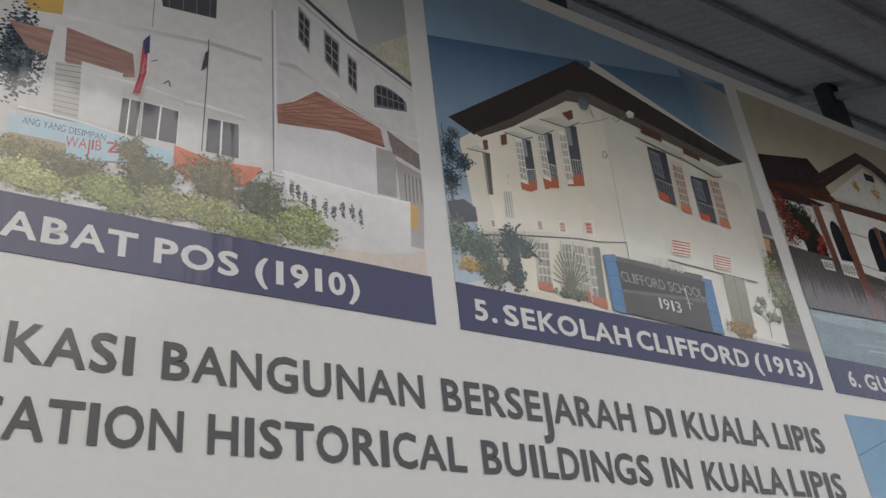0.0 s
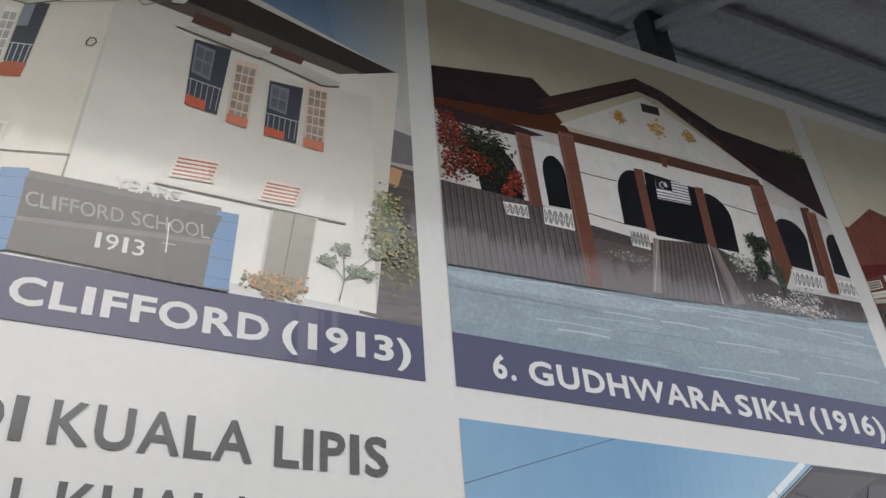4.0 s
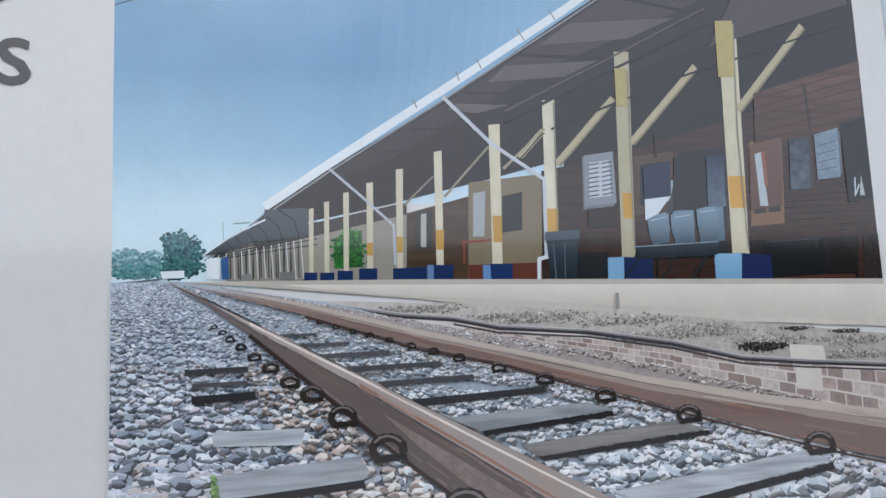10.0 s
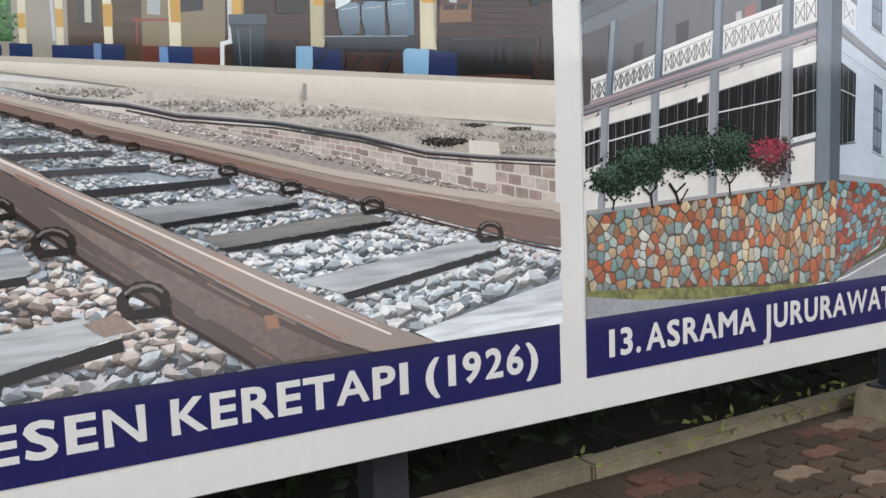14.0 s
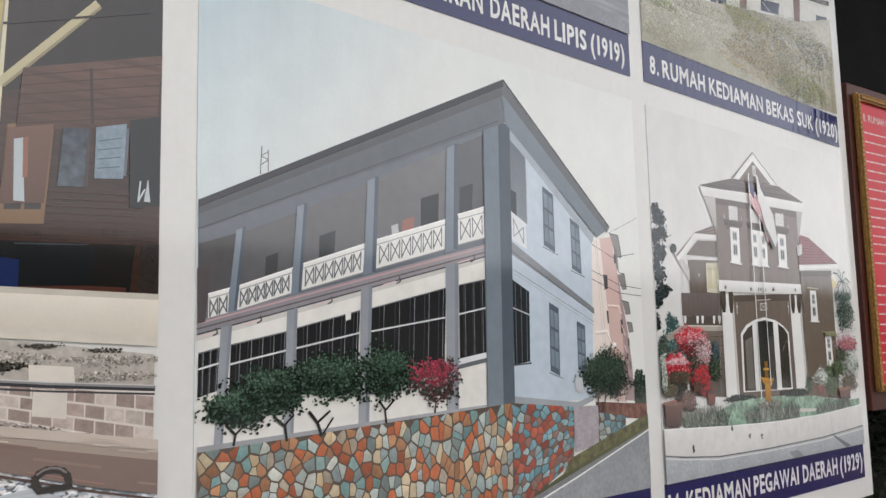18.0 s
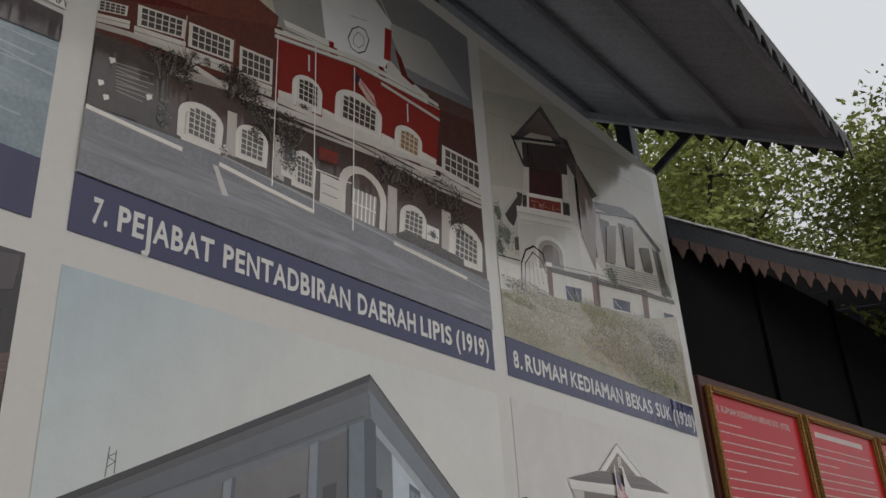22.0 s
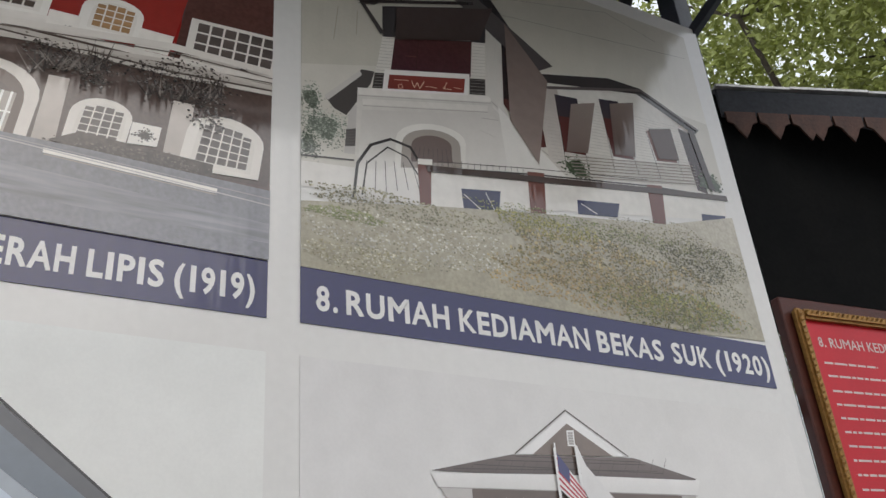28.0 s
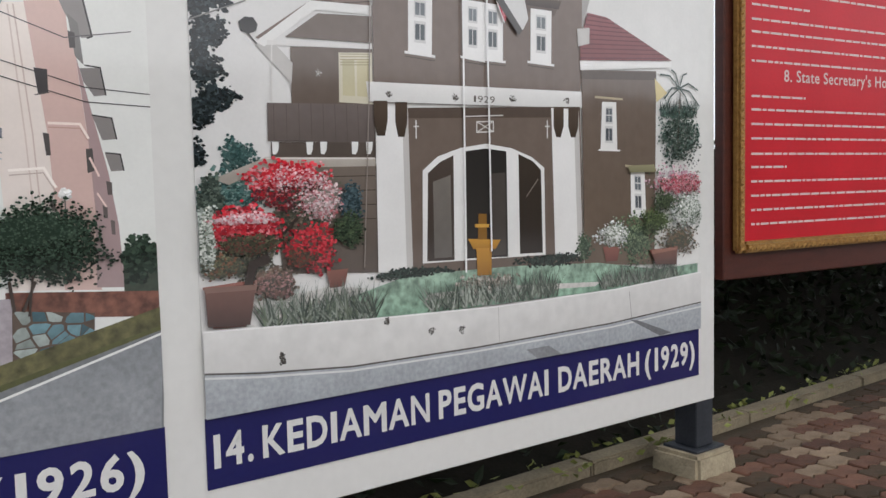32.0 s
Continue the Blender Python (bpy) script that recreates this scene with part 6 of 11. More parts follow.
a.poly("pilaster", "c2bab2>aaa29a", [(619, 554), (669, 560), (671, 316), (622, 315)], 4)
a.poly("pilaster", "c2bab2>aaa29a", [(880, 555), (941, 557), (937, 308), (877, 305)], 4)
a.poly("pilaster", "c2bab2>aaa29a", [(1624, 590), (1693, 594), (1676, 301), (1601, 295)], 4)
a.poly("pilaster", "c2bab2>aaa29a", [(2056, 610), (2135, 614), (2116, 318), (2029, 305)], 4)
a.arch("arch", "d6d1c9", "b5aea6", 1, 1, [(379, 515), (607, 527), (596, 324), (384, 312)])
a.arch("window", "cfcac2", "4f4845", 5, 5, [(422, 501), (578, 502), (574, 345), (424, 346)])
a.arch("arch", "d6d1c9", "b5aea6", 1, 1, [(665, 532), (847, 541), (838, 359), (670, 347)])
a.arch("window", "cfcac2", "4f4845", 4, 5, [(687, 519), (829, 521), (822, 370), (686, 363)])
a.arch("arch", "d6d1c9", "b5aea6", 1, 1, [(981, 539), (1134, 541), (1118, 340), (980, 333)])
a.arch("window", "cfcac2", "4f4845", 4, 5, [(1006, 525), (1116, 526), (1107, 354), (1007, 351)])
a.arch("arch", "d6d1c9", "b5aea6", 1, 1, [(1717, 538), (1930, 547), (1899, 337), (1692, 319)])
a.arch("window", "cfcac2", "4f4845", 4, 5, [(1748, 518), (1905, 524), (1882, 347), (1720, 340)])
a.arch("arch", "d6d1c9", "b5aea6", 1, 1, [(2129, 597), (2421, 578), (2391, 333), (2087, 317)])
a.arch("window", "cfcac2", "4f4845", 5, 5, [(2167, 571), (2382, 541), (2359, 351), (2129, 346)])
a.arch("arch", "d0cac2", "c6c0b8", 1, 1, [(1277, 613), (1623, 609), (1581, 252), (1263, 226)])
a.arch("arch", "54443d", "4a3c37", 1, 1, [(1327, 577), (1573, 568), (1542, 259), (1310, 243)])
a.poly("gate", "a39c94", [(1363, 474), (1537, 480), (1513, 269), (1350, 252)])
a.bars("gate", "efebe5", 8, 6, [(1363, 474), (1537, 480), (1513, 269), (1350, 252)])
a.line("gate", "efebe5", 6, [(1361, 393), (1527, 395)])
a.poly("doorway", "d3cec6>c2bcb4", [(1155, 471), (1295, 473), (1281, 256), (1147, 261)], 4)
a.line("doorway", "5a504a", 4, [(1175, 420), (1270, 423)])
a.line("doorway", "5a504a", 4, [(1169, 369), (1264, 371)])
a.line("doorway", "d9d4cc", 7, [(1117, 475), (1357, 492)])
a.poly("doorway", "d3cec6", [(921, 450), (994, 452), (990, 361), (918, 362)], 4)
a.poly("doorway", "7a332c", [(1119, 267), (1278, 270), (1277, 251), (1113, 244)])
a.poly("aircon", "dcd8d1", [(1920, 470), (2023, 473), (2012, 384), (1909, 374)])
a.leaf("aircon", "5a544f,3f3a37", (1966, 423), 35, 28, 40, 5)
a.leaf("aircon", "dcd8d1,6a645e", (608, 356), 23, 21, 40, 5)
a.poly("notice_panel", "47403c>3c3532", [(7, 589), (315, 653), (332, 323), (1, 279)], 1)
a.line("printed_notice", "8f8882", 4, [(96, 515), (257, 547)])
a.line("printed_notice", "8f8882", 4, [(98, 499), (235, 519)])
a.line("printed_notice", "8f8882", 4, [(99, 484), (213, 491)])
a.line("printed_notice", "8f8882", 4, [(101, 469), (262, 500)])
a.line("printed_notice", "8f8882", 4, [(103, 454), (240, 472)])
a.line("printed_notice", "8f8882", 4, [(104, 439), (218, 445)])
a.line("printed_notice", "8f8882", 4, [(106, 425), (266, 453)])
a.line("printed_notice", "8f8882", 4, [(108, 410), (244, 426)])
a.line("printed_notice", "8f8882", 4, [(110, 395), (223, 399)])
a.poly("printed_notice", "dcd7cf", [(66, 524), (90, 533), (94, 516), (75, 499)])
a.poly("printed_notice", "dcd7cf", [(60, 353), (83, 361), (87, 344), (68, 329)])
a.poly("printed_notice", "dcd7cf", [(233, 441), (258, 449), (262, 432), (241, 415)])
a.poly("printed_notice", "dcd7cf", [(33, 405), (56, 413), (60, 396), (42, 381)])
a.line("notice_panel", "6f6762", 4, [(315, 653), (332, 323)])
a.line("cornice", "d0cac2", 34, [(844, 693), (1374, 768), (2036, 863), (2457, 866)])
a.line("cornice", "6d625c", 6, [(845, 671), (1373, 744), (2034, 835), (2454, 837)])
a.line("cornice", "bcb5ad", 18, [(846, 633), (1373, 702), (2030, 788), (2449, 790)])
a.line("cornice", "d6d0c8", 26, [(1627, 1311), (2077, 1298)])
a.line("cornice", "c9c3bb", 20, [(1600, 1201), (2081, 1200)])
a.line("cornice", "c9c3bb", 26, [(403, 686), (661, 657), (844, 683)])
a.poly("office_wall", "84342c>6a2f28", [(1142, 606), (1267, 623), (1267, 556), (1143, 534)], 1)
a.leaf("palm", "3a3431,2f2a28,48413d,5f5852,77706a", (338, 638), 112, 65, 260, 7)
a.leaf("palm", "3a3431,2f2a28,48413d,5f5852,77706a", (679, 725), 108, 71, 230, 7)
a.leaf("palm", "3a3431,2f2a28,48413d,5f5852,77706a", (732, 672), 64, 71, 150, 7)
a.leaf("palm", "3a3431,2f2a28,48413d,5f5852,77706a", (788, 586), 45, 94, 170, 7)
a.leaf("palm", "3a3431,2f2a28,48413d,5f5852,77706a", (924, 611), 112, 82, 260, 7)
a.leaf("palm", "3a3431,2f2a28,48413d,5f5852,77706a", (963, 501), 54, 110, 200, 7)
a.leaf("palm", "3a3431,2f2a28,48413d,5f5852,77706a", (1678, 680), 152, 67, 200, 7)
a.leaf("palm", "3a3431,2f2a28,48413d,5f5852,77706a", (1774, 653), 59, 79, 90, 7)
a.leaf("palm", "3a3431,2f2a28,48413d,5f5852,77706a", (2082, 700), 199, 102, 280, 7)
a.leaf("palm", "3a3431,2f2a28,48413d,5f5852,77706a", (2180, 615), 68, 119, 120, 7)
a.leaf("palm", "3a3431,2f2a28,48413d,5f5852,77706a", (314, 386), 28, 62, 80, 7)
a.tuft("palm", "332d2b,48413d,6a625c", (279, 543), (442, 676), 14, 110)
a.tuft("palm", "332d2b,48413d,6a625c", (611, 623), (757, 697), 14, 110)
a.tuft("palm", "332d2b,48413d,6a625c", (842, 520), (1030, 593), 14, 110)
a.tuft("palm", "332d2b,48413d,6a625c", (1554, 584), (1805, 685), 14, 110)
a.tuft("palm", "332d2b,48413d,6a625c", (1948, 587), (2258, 687), 14, 110)
a.poly("hedge", "443b35>372f2b", [(584, 288), (632, 340), (875, 332), (1124, 323), (1108, 256), (826, 270)], 2)
a.poly("hedge", "443b35>372f2b", [(1654, 317), (1751, 376), (2218, 358), (2211, 284), (1889, 296)], 2)
a.poly("hedge", "443b35>372f2b", [(200, 307), (332, 323), (400, 320), (398, 293), (203, 281)], 2)
a.leaf("hedge", "4a413b,38302c,5f564f", (825, 299), 224, 31, 200, 7)
a.leaf("hedge", "4a413b,38302c,5f564f", (1946, 320), 268, 38, 180, 7)
a.gain = 1.35
a.poly("road", "6f7076>787980", [(-34, 276), (606, 320), (1128, 309), (1790, 310), (2466, 293), (2468, -42), (-13, -36)], 1)
a.poly("road", "7d7e84", [(-2, 174), (853, 235), (2434, 149), (2442, 67), (849, 93), (3, 78)], 3)
a.line("planter", "d6d2cb", 20, [(-1, 270), (195, 267), (405, 266)])
a.line("planter", "8a847d", 5, [(0, 259), (196, 256), (406, 254)])
a.line("planter", "d6d2cb", 20, [(594, 275), (826, 259), (1108, 246)])
a.line("planter", "8a847d", 5, [(595, 262), (827, 245), (1108, 232)])
a.line("planter", "d6d2cb", 20, [(1652, 270), (1923, 260), (2231, 247)])
a.line("planter", "8a847d", 5, [(1651, 255), (1922, 244), (2229, 230)])
a.line("road_line", "a8a5a5", 5, [(606, 320), (1126, 300), (1577, 280), (2452, 228)])
a.line("road_line", "908d8e", 4, [(922, 315), (2458, 257)])
a.poly("road_line", "b9b6b5", [(557, 260), (582, 261), (642, 144), (611, 140)])
a.line("flagpole", "e2ded6", 6, [(876, 1118), (866, 283)])
a.line("flagpole", "e2ded6", 7, [(1117, 1169), (1108, 251)])
a.line("flagpole", "e2ded6", 8, [(1388, 1187), (1359, 240)])
a.poly("flag", "c9a8a0", [(1394, 1162), (1435, 1139), (1530, 1087), (1548, 1021), (1486, 1030), (1420, 1088)])
a.line("flag", "a0453f", 5, [(1407, 1134), (1535, 1046)])
a.line("flag", "a0453f", 5, [(1434, 1131), (1542, 1029)])
a.poly("flag", "3a3444", [(1394, 1168), (1428, 1145), (1413, 1097), (1393, 1109)])
a.done()

# photograph 8
a = Art(sign, 2, True, "printed photograph of a pale timber lodge above a lawn", 8)
a.gain = 1.2
a.poly("sky", "b0aca2>c4c0b6", [(-339, 5715), (6065, 10426), (2779, 1021), (-186, 385)])
a.grad("sky", "b0aca0 b8b4a8 c0bcb0 b5b1a5", [(-220, 1577), (1597, 2235), (1453, 1400), (-201, 906)])
a.grad("sky", "b8b4a8 b4b0a6 d6d3cb c0bcb0", [(1597, 2235), (3050, 2560), (2659, 1342), (1453, 1400)])
a.line("stain", "a09b8e", 4, [(176, 1358), (151, 1155)])
a.line("stain", "a39e92", 5, [(271, 1368), (261, 1222)])
a.leaf("tree", "7d8478,959a8e,656c60", (44, 794), 55, 82, 120, 6)
a.leaf("tree", "8d9488,a5aa9e,757c70", (98, 665), 112, 91, 260, 6)
a.leaf("tree", "6d7468,858a7e,555c50", (31, 562), 54, 77, 140, 6)
a.poly("porch", "b5b1ac", [(217, 803), (276, 836), (257, 567), (186, 556)])
a.poly("porch", "5d5957", [(199, 680), (251, 700), (243, 606), (192, 592)])
a.rule("porch", "3a3735", 2, 6, [(199, 680), (251, 700), (243, 606), (192, 592)])
a.poly("porch_roof", "4a4644", [(102, 827), (282, 1028), (343, 1035), (321, 958), (201, 753), (145, 775)])
a.poly("porch_roof", "bab6b0", [(102, 827), (271, 1018), (281, 996), (120, 809)])
a.poly("lodge_wall", "c0bcb6>c8c4bc", [(257, 906), (963, 1081), (1222, 839), (1333, 705), (1318, 622), (225, 407)], 4)
a.grad("lodge_wall", "bcb8b2 c2beb8 d6d3cd d3d0ca", [(275, 805), (951, 977), (1278, 676), (238, 423)])
a.poly("lodge_wall", "d2cec7", [(257, 919), (958, 1089), (954, 1054), (262, 883)], 4)
a.line("lodge_wall", "a39f99", 4, [(261, 877), (953, 1047)])
a.poly("lodge_wall", "cdc9c2", [(277, 864), (932, 1027), (928, 993), (281, 835)], 4)
a.line("lodge_wall", "a39f99", 4, [(281, 828), (927, 986)])
a.line("lodge_wall", "9f9b95", 5, [(955, 1061), (1223, 846), (1344, 773)])
a.line("lodge_wall", "cfcbc5", 9, [(964, 1030), (1231, 792)])
a.line("lodge_wall", "a8a49e", 4, [(891, 942), (980, 955)])
a.line("lodge_wall", "b2aea7", 3, [(876, 867), (955, 850)])
a.poly("window_opening", "302d2f>3c3939", [(400, 1447), (999, 1670), (964, 1423), (392, 1257)])
a.poly("window_opening", "76726e", [(480, 1443), (595, 1488), (577, 1325), (462, 1283)])
a.poly("window_opening", "706c69", [(755, 1536), (902, 1578), (877, 1406), (733, 1361)])
a.poly("window_opening", "33323a", [(601, 1491), (749, 1541), (727, 1359), (583, 1320)])
a.poly("window_opening", "492a28>40242a", [(450, 1271), (890, 1404), (853, 1172), (422, 1068)], 1)
a.line("window_opening", "3a2422", 4, [(582, 1306), (554, 1106)])
a.line("window_opening", "3a2422", 3, [(450, 1264), (428, 1070)])
a.line("window_opening", "6a423c", 3, [(503, 1182), (563, 1196)])
a.poly("cladding", "cdc9c1", [(392, 1257), (456, 1274), (422, 1055), (348, 1037)])
a.rule("cladding", "9a9690", 2, 11, [(392, 1257), (456, 1274), (422, 1055), (348, 1037)])
a.poly("cladding", "cbc7bf", [(883, 1401), (964, 1423), (938, 1193), (853, 1172)])
a.rule("cladding", "9a9690", 2, 11, [(883, 1401), (964, 1423), (938, 1193), (853, 1172)])
a.poly("louvre", "3a3634", [(343, 1029), (399, 1044), (389, 955), (328, 939)])
a.rule("louvre", "8d8984", 2, 5, [(343, 1029), (399, 1044), (389, 955), (328, 939)])
a.poly("louvre", "3a3634", [(846, 1163), (937, 1186), (926, 1086), (836, 1064)])
a.rule("louvre", "8d8984", 2, 5, [(846, 1163), (937, 1186), (926, 1086), (836, 1064)])
a.poly("cladding", "bab6ae>cdc9c2", [(978, 1547), (1064, 1534), (1026, 1016), (933, 1095)])
a.rule("cladding", "a09c96", 2, 26, [(972, 1492), (1066, 1490), (1026, 1016), (933, 1095)])
a.poly("sign_board", "d9d6d1", [(394, 1065), (848, 1188), (829, 1056), (377, 939)])
a.poly("sign_board", "7d3c34>6d342e", [(416, 1043), (820, 1151), (805, 1061), (403, 959)])
a.line("sign_lettering", "d0a890", 4, [(529, 1042), (539, 1009), (558, 1042), (568, 1012), (594, 1060)])
a.line("sign_lettering", "d0a890", 3, [(599, 1035), (658, 1044)])
a.line("sign_lettering", "d0a890", 4, [(716, 1093), (695, 1053), (737, 1060)])
a.line("sign_lettering", "c9a08a", 3, [(751, 1078), (794, 1081)])
a.line("sign_lettering", "c9a08a", 3, [(440, 1022), (512, 1040)])
a.line("sign_lettering", "b98a78", 4, [(458, 996), (476, 1008), (480, 987), (460, 978), (458, 996)])
a.poly("window_opening", "3a2a29>56332f", [(1065, 1482), (1228, 1443), (1247, 872), (1185, 855), (1025, 1063)])
a.poly("window_opening", "2c2222", [(1065, 1482), (1111, 1469), (1089, 1103), (1030, 1098)])
a.poly("lodge_wall", "a8a29b", [(1119, 1405), (1180, 1374), (1186, 1175), (1116, 1251)], 4)
a.poly("cladding", "c6c2ba", [(1093, 1036), (1168, 963), (1168, 870), (1092, 928)])
a.rule("cladding", "96928c", 2, 7, [(1093, 1036), (1168, 963), (1168, 870), (1092, 928)])
a.poly("wing", "cfcbc4>c4c0b8", [(1235, 1255), (1956, 1430), (2294, 1220), (2345, 862), (1334, 712)], 4)
a.poly("wing", "a8a099>c0bab2", [(1234, 1247), (1376, 1264), (1380, 782), (1257, 751)], 4)
a.rule("wing", "a5a19b", 2, 24, [(1247, 1223), (2309, 1275), (2294, 886), (1285, 719)])
a.poly("shutter", "35323a>3a3336", [(1352, 1227), (1498, 1244), (1495, 1114), (1351, 1092)])
a.poly("shutter", "512e2b>583431", [(1351, 1092), (1495, 1114), (1489, 890), (1355, 874)])
a.line("shutter", "2c2626", 3, [(1496, 1236), (1488, 809)])
a.line("shutter", "3a3232", 3, [(1358, 1222), (1351, 774)])
a.poly("shutter", "35323a>3a3336", [(1646, 1290), (1780, 1313), (1785, 1191), (1651, 1167)])
a.poly("shutter", "512e2b>583431", [(1651, 1167), (1785, 1191), (1810, 946), (1669, 930)])
a.line("shutter", "3a3232", 3, [(1786, 1304), (1822, 852)])
a.line("shutter", "3a3232", 3, [(1651, 1277), (1661, 826)])
a.poly("shutter", "7d6862>6a443e", [(1943, 1170), (2102, 1201), (2124, 1007), (1975, 983)])
a.line("shutter", "3a3232", 3, [(1941, 1162), (1972, 875)])
a.line("shutter", "4a4040", 3, [(2111, 1203), (2144, 904)])
a.poly("shutter", "33292b>3d2e2e", [(2191, 1256), (2302, 1234), (2300, 852), (2229, 860)], 1)
a.poly("wing_roof", "3c3939>322f2f", [(1282, 1335), (1745, 1459), (1963, 1459), (2356, 1288), (2313, 1245), (1931, 1410), (1291, 1284)])
a.line("wing_roof", "d0cdc7", 4, [(1304, 1255), (1928, 1393), (2297, 1233)])
a.poly("tower_roof", "403c3b", [(268, 1454), (296, 1448), (404, 1282), (381, 1266)], 4)
a.poly("tower_roof", "2c2929", [(890, 1719), (1028, 1744), (1319, 1282), (1279, 1247), (964, 1664)], 4)
a.gain = 1.7
a.poly("tower_roof", "4f4a49>3a3636", [(706, 1884), (1372, 1413), (1227, 1320), (712, 1726), (355, 1436), (275, 1417)], 4)
a.line("power_line", "6a6a66", 2, [(34, 1502), (1825, 1963), (2180, 1872)])
a.gain = 1.2
a.line("power_line", "77756f", 2, [(1083, 1656), (2395, 1822)])
a.arch("arch", "d6d3cc", "a59d96", 1, 1, [(436, 796), (797, 857), (766, 611), (417, 537)])
a.arch("arch", "9a938c", "6a5e5a", 1, 1, [(468, 769), (757, 820), (749, 616), (444, 550)])
a.bars("arch", "57504e", 2, 9, [(511, 673), (712, 709), (720, 614), (483, 566)])
a.poly("wall_stair", "d3d0ca", [(990, 1038), (1351, 716), (1002, 640)])
a.poly("fence_wall", "d0cdc6>d6d3cd", [(-2, 471), (265, 499), (616, 588), (1334, 712), (2420, 862), (2393, 707), (1301, 525), (572, 372), (211, 377), (-1, 352)], 4)
a.line("fence", "3f3b3a", 8, [(-2, 498), (228, 531)])
a.line("fence", "3f3b3a", 9, [(602, 590), (1134, 688), (1866, 801), (2418, 854)])
a.line("fence", "55504e", 4, [(633, 628), (1139, 721), (1875, 838)])
a.bars("fence", "4a4644", 2, 14, [(634, 640), (1107, 719), (1101, 673), (630, 591)])
a.poly("ramp", "d6d3cd>cfccc8", [(289, 472), (429, 563), (568, 388), (265, 357)])
a.line("gate", "33302f", 13, [(223, 353), (245, 522), (308, 629), (403, 685), (497, 669), (539, 598), (567, 489)])
a.line("gate", "33302f", 7, [(261, 375), (287, 532), (388, 639), (480, 611), (524, 536)])
a.bars("gate", "33302f", 3, 6, [(266, 541), (520, 592), (552, 471), (241, 370)])
a.poly("pillar", "6a463f", [(528, 595), (595, 606), (578, 385), (525, 389)])
a.poly("pillar", "6f4a42", [(1110, 698), (1209, 713), (1183, 484), (1096, 471)])
a.poly("pillar", "6a463f", [(1860, 807), (1967, 826), (1935, 583), (1849, 577)])
a.poly("pillar", "dedbd5", [(530, 618), (603, 632), (600, 602), (528, 589)])
a.poly("sign", "2f3350", [(737, 515), (945, 550), (922, 432), (740, 410)])
a.line("sign", "dcdad6", 5, [(748, 489), (828, 429)])
a.line("sign", "dcdad6", 4, [(862, 524), (902, 437)])
a.poly("sign", "2f3350", [(1382, 605), (1647, 644), (1619, 560), (1374, 526)])
a.line("sign", "dcdad6", 5, [(1405, 589), (1489, 551)])
a.poly("sign", "2f3350", [(2210, 709), (2389, 734), (2372, 682), (2204, 660)])
a.leaf("shrub", "45503c,5a6450", (1415, 791), 80, 62, 80, 9)
a.leaf("shrub", "45503c,5a6450", (2337, 933), 91, 70, 70, 9)
a.poly("lawn", "b3ad9e>98927c", [(-6, 284), (587, 392), (1097, 471), (1927, 586), (2504, 753), (2575, 25), (1131, -36), (-3, -33)], 1)
a.leaf("lawn", "9a957c,868169,a8a28c,747055", (511, 349), 592, 64, 520, 7)
a.leaf("lawn", "a39d88,8d876f,b8b3a2,c9c5b8", (502, 202), 628, 120, 700, 7)
a.leaf("lawn", "8a8468,75704f,a09a80,5f5b42", (1798, 337), 759, 232, 1100, 7)
a.leaf("lawn", "6d6a50,55523f,7d7860,9a947c", (1953, 424), 612, 180, 700, 6)
a.leaf("lawn", "a88f62,b89c6c,8f7d52,9a8a5f", (1408, 107), 608, 88, 520, 7)
a.leaf("lawn", "a08a5c,7d8058,6a7048", (1938, 118), 449, 111, 420, 7)
a.leaf("lawn", "7d8556,8f9268,6a7048,a39d7a", (1446, 457), 837, 51, 420, 6)
a.leaf("lawn", "7a8254,8a8d62", (186, 261), 198, 33, 180, 6)
a.leaf("lawn", "b0a98f,8f8868,c2bca8", (269, 74), 308, 67, 360, 6)
a.poly("wing", "6d5f59>8a7d76", [(1095, 1598), (1317, 1295), (1184, 753), (1050, 974)], 4)
a.poly("wing_window", "857a73>6b5d57", [(1447, 1192), (1611, 1249), (1502, 903), (1366, 878)])
a.poly("wing_window", "7a6d67>54463f", [(1714, 1276), (1888, 1337), (1820, 963), (1681, 944)])
a.poly("wing_window", "4c3d38", [(1958, 1183), (2127, 1231), (2139, 1026), (1987, 997)])
a.rule("wing", "8a827b", 5, 7, [(1367, 860), (2245, 1025), (2239, 888), (1407, 734)])
a.line("wing", "4a403c", 34, [(580, 578), (1165, 666), (1867, 774), (2429, 852)])
a.line("wing", "3f3735", 46, [(2288, 1248), (2337, 898)])
a.line("wing_roof", "585150", 18, [(1311, 1254), (1967, 1445), (2336, 1283)])
a.leaf("lawn", "8d8a4e,a09a5c,77753f,b0a972", (1176, 406), 321, 66, 300, 7)
a.leaf("lawn", "9c8a64,8a7c58,ae9c74,7d7452", (1335, 184), 508, 83, 460, 7)
a.leaf("lawn", "86894c,6d7040,a09c60", (1949, 105), 381, 100, 380, 7)
a.leaf("lawn", "5f5c42,75704f,4f4d3a", (2109, 411), 289, 123, 260, 7)
a.poly("tower_gable", "857871>5c504b", [(419, 1540), (664, 1814), (912, 1698)], 4)
a.poly("belfry", "4a3f3c>3a302d", [(473, 1463), (1031, 1673), (927, 1424), (454, 1258)], 4)
a.line("tower_roof", "332d2c", 20, [(290, 1432), (909, 1662)])
a.leaf("lawn", "94825c,a8956c,827a52,b8a87e,77704c", (1510, 276), 674, 142, 520, 9)
a.leaf("lawn", "6d6a3a,8d8a4a,55552f", (1748, 107), 471, 115, 320, 8)
a.done()

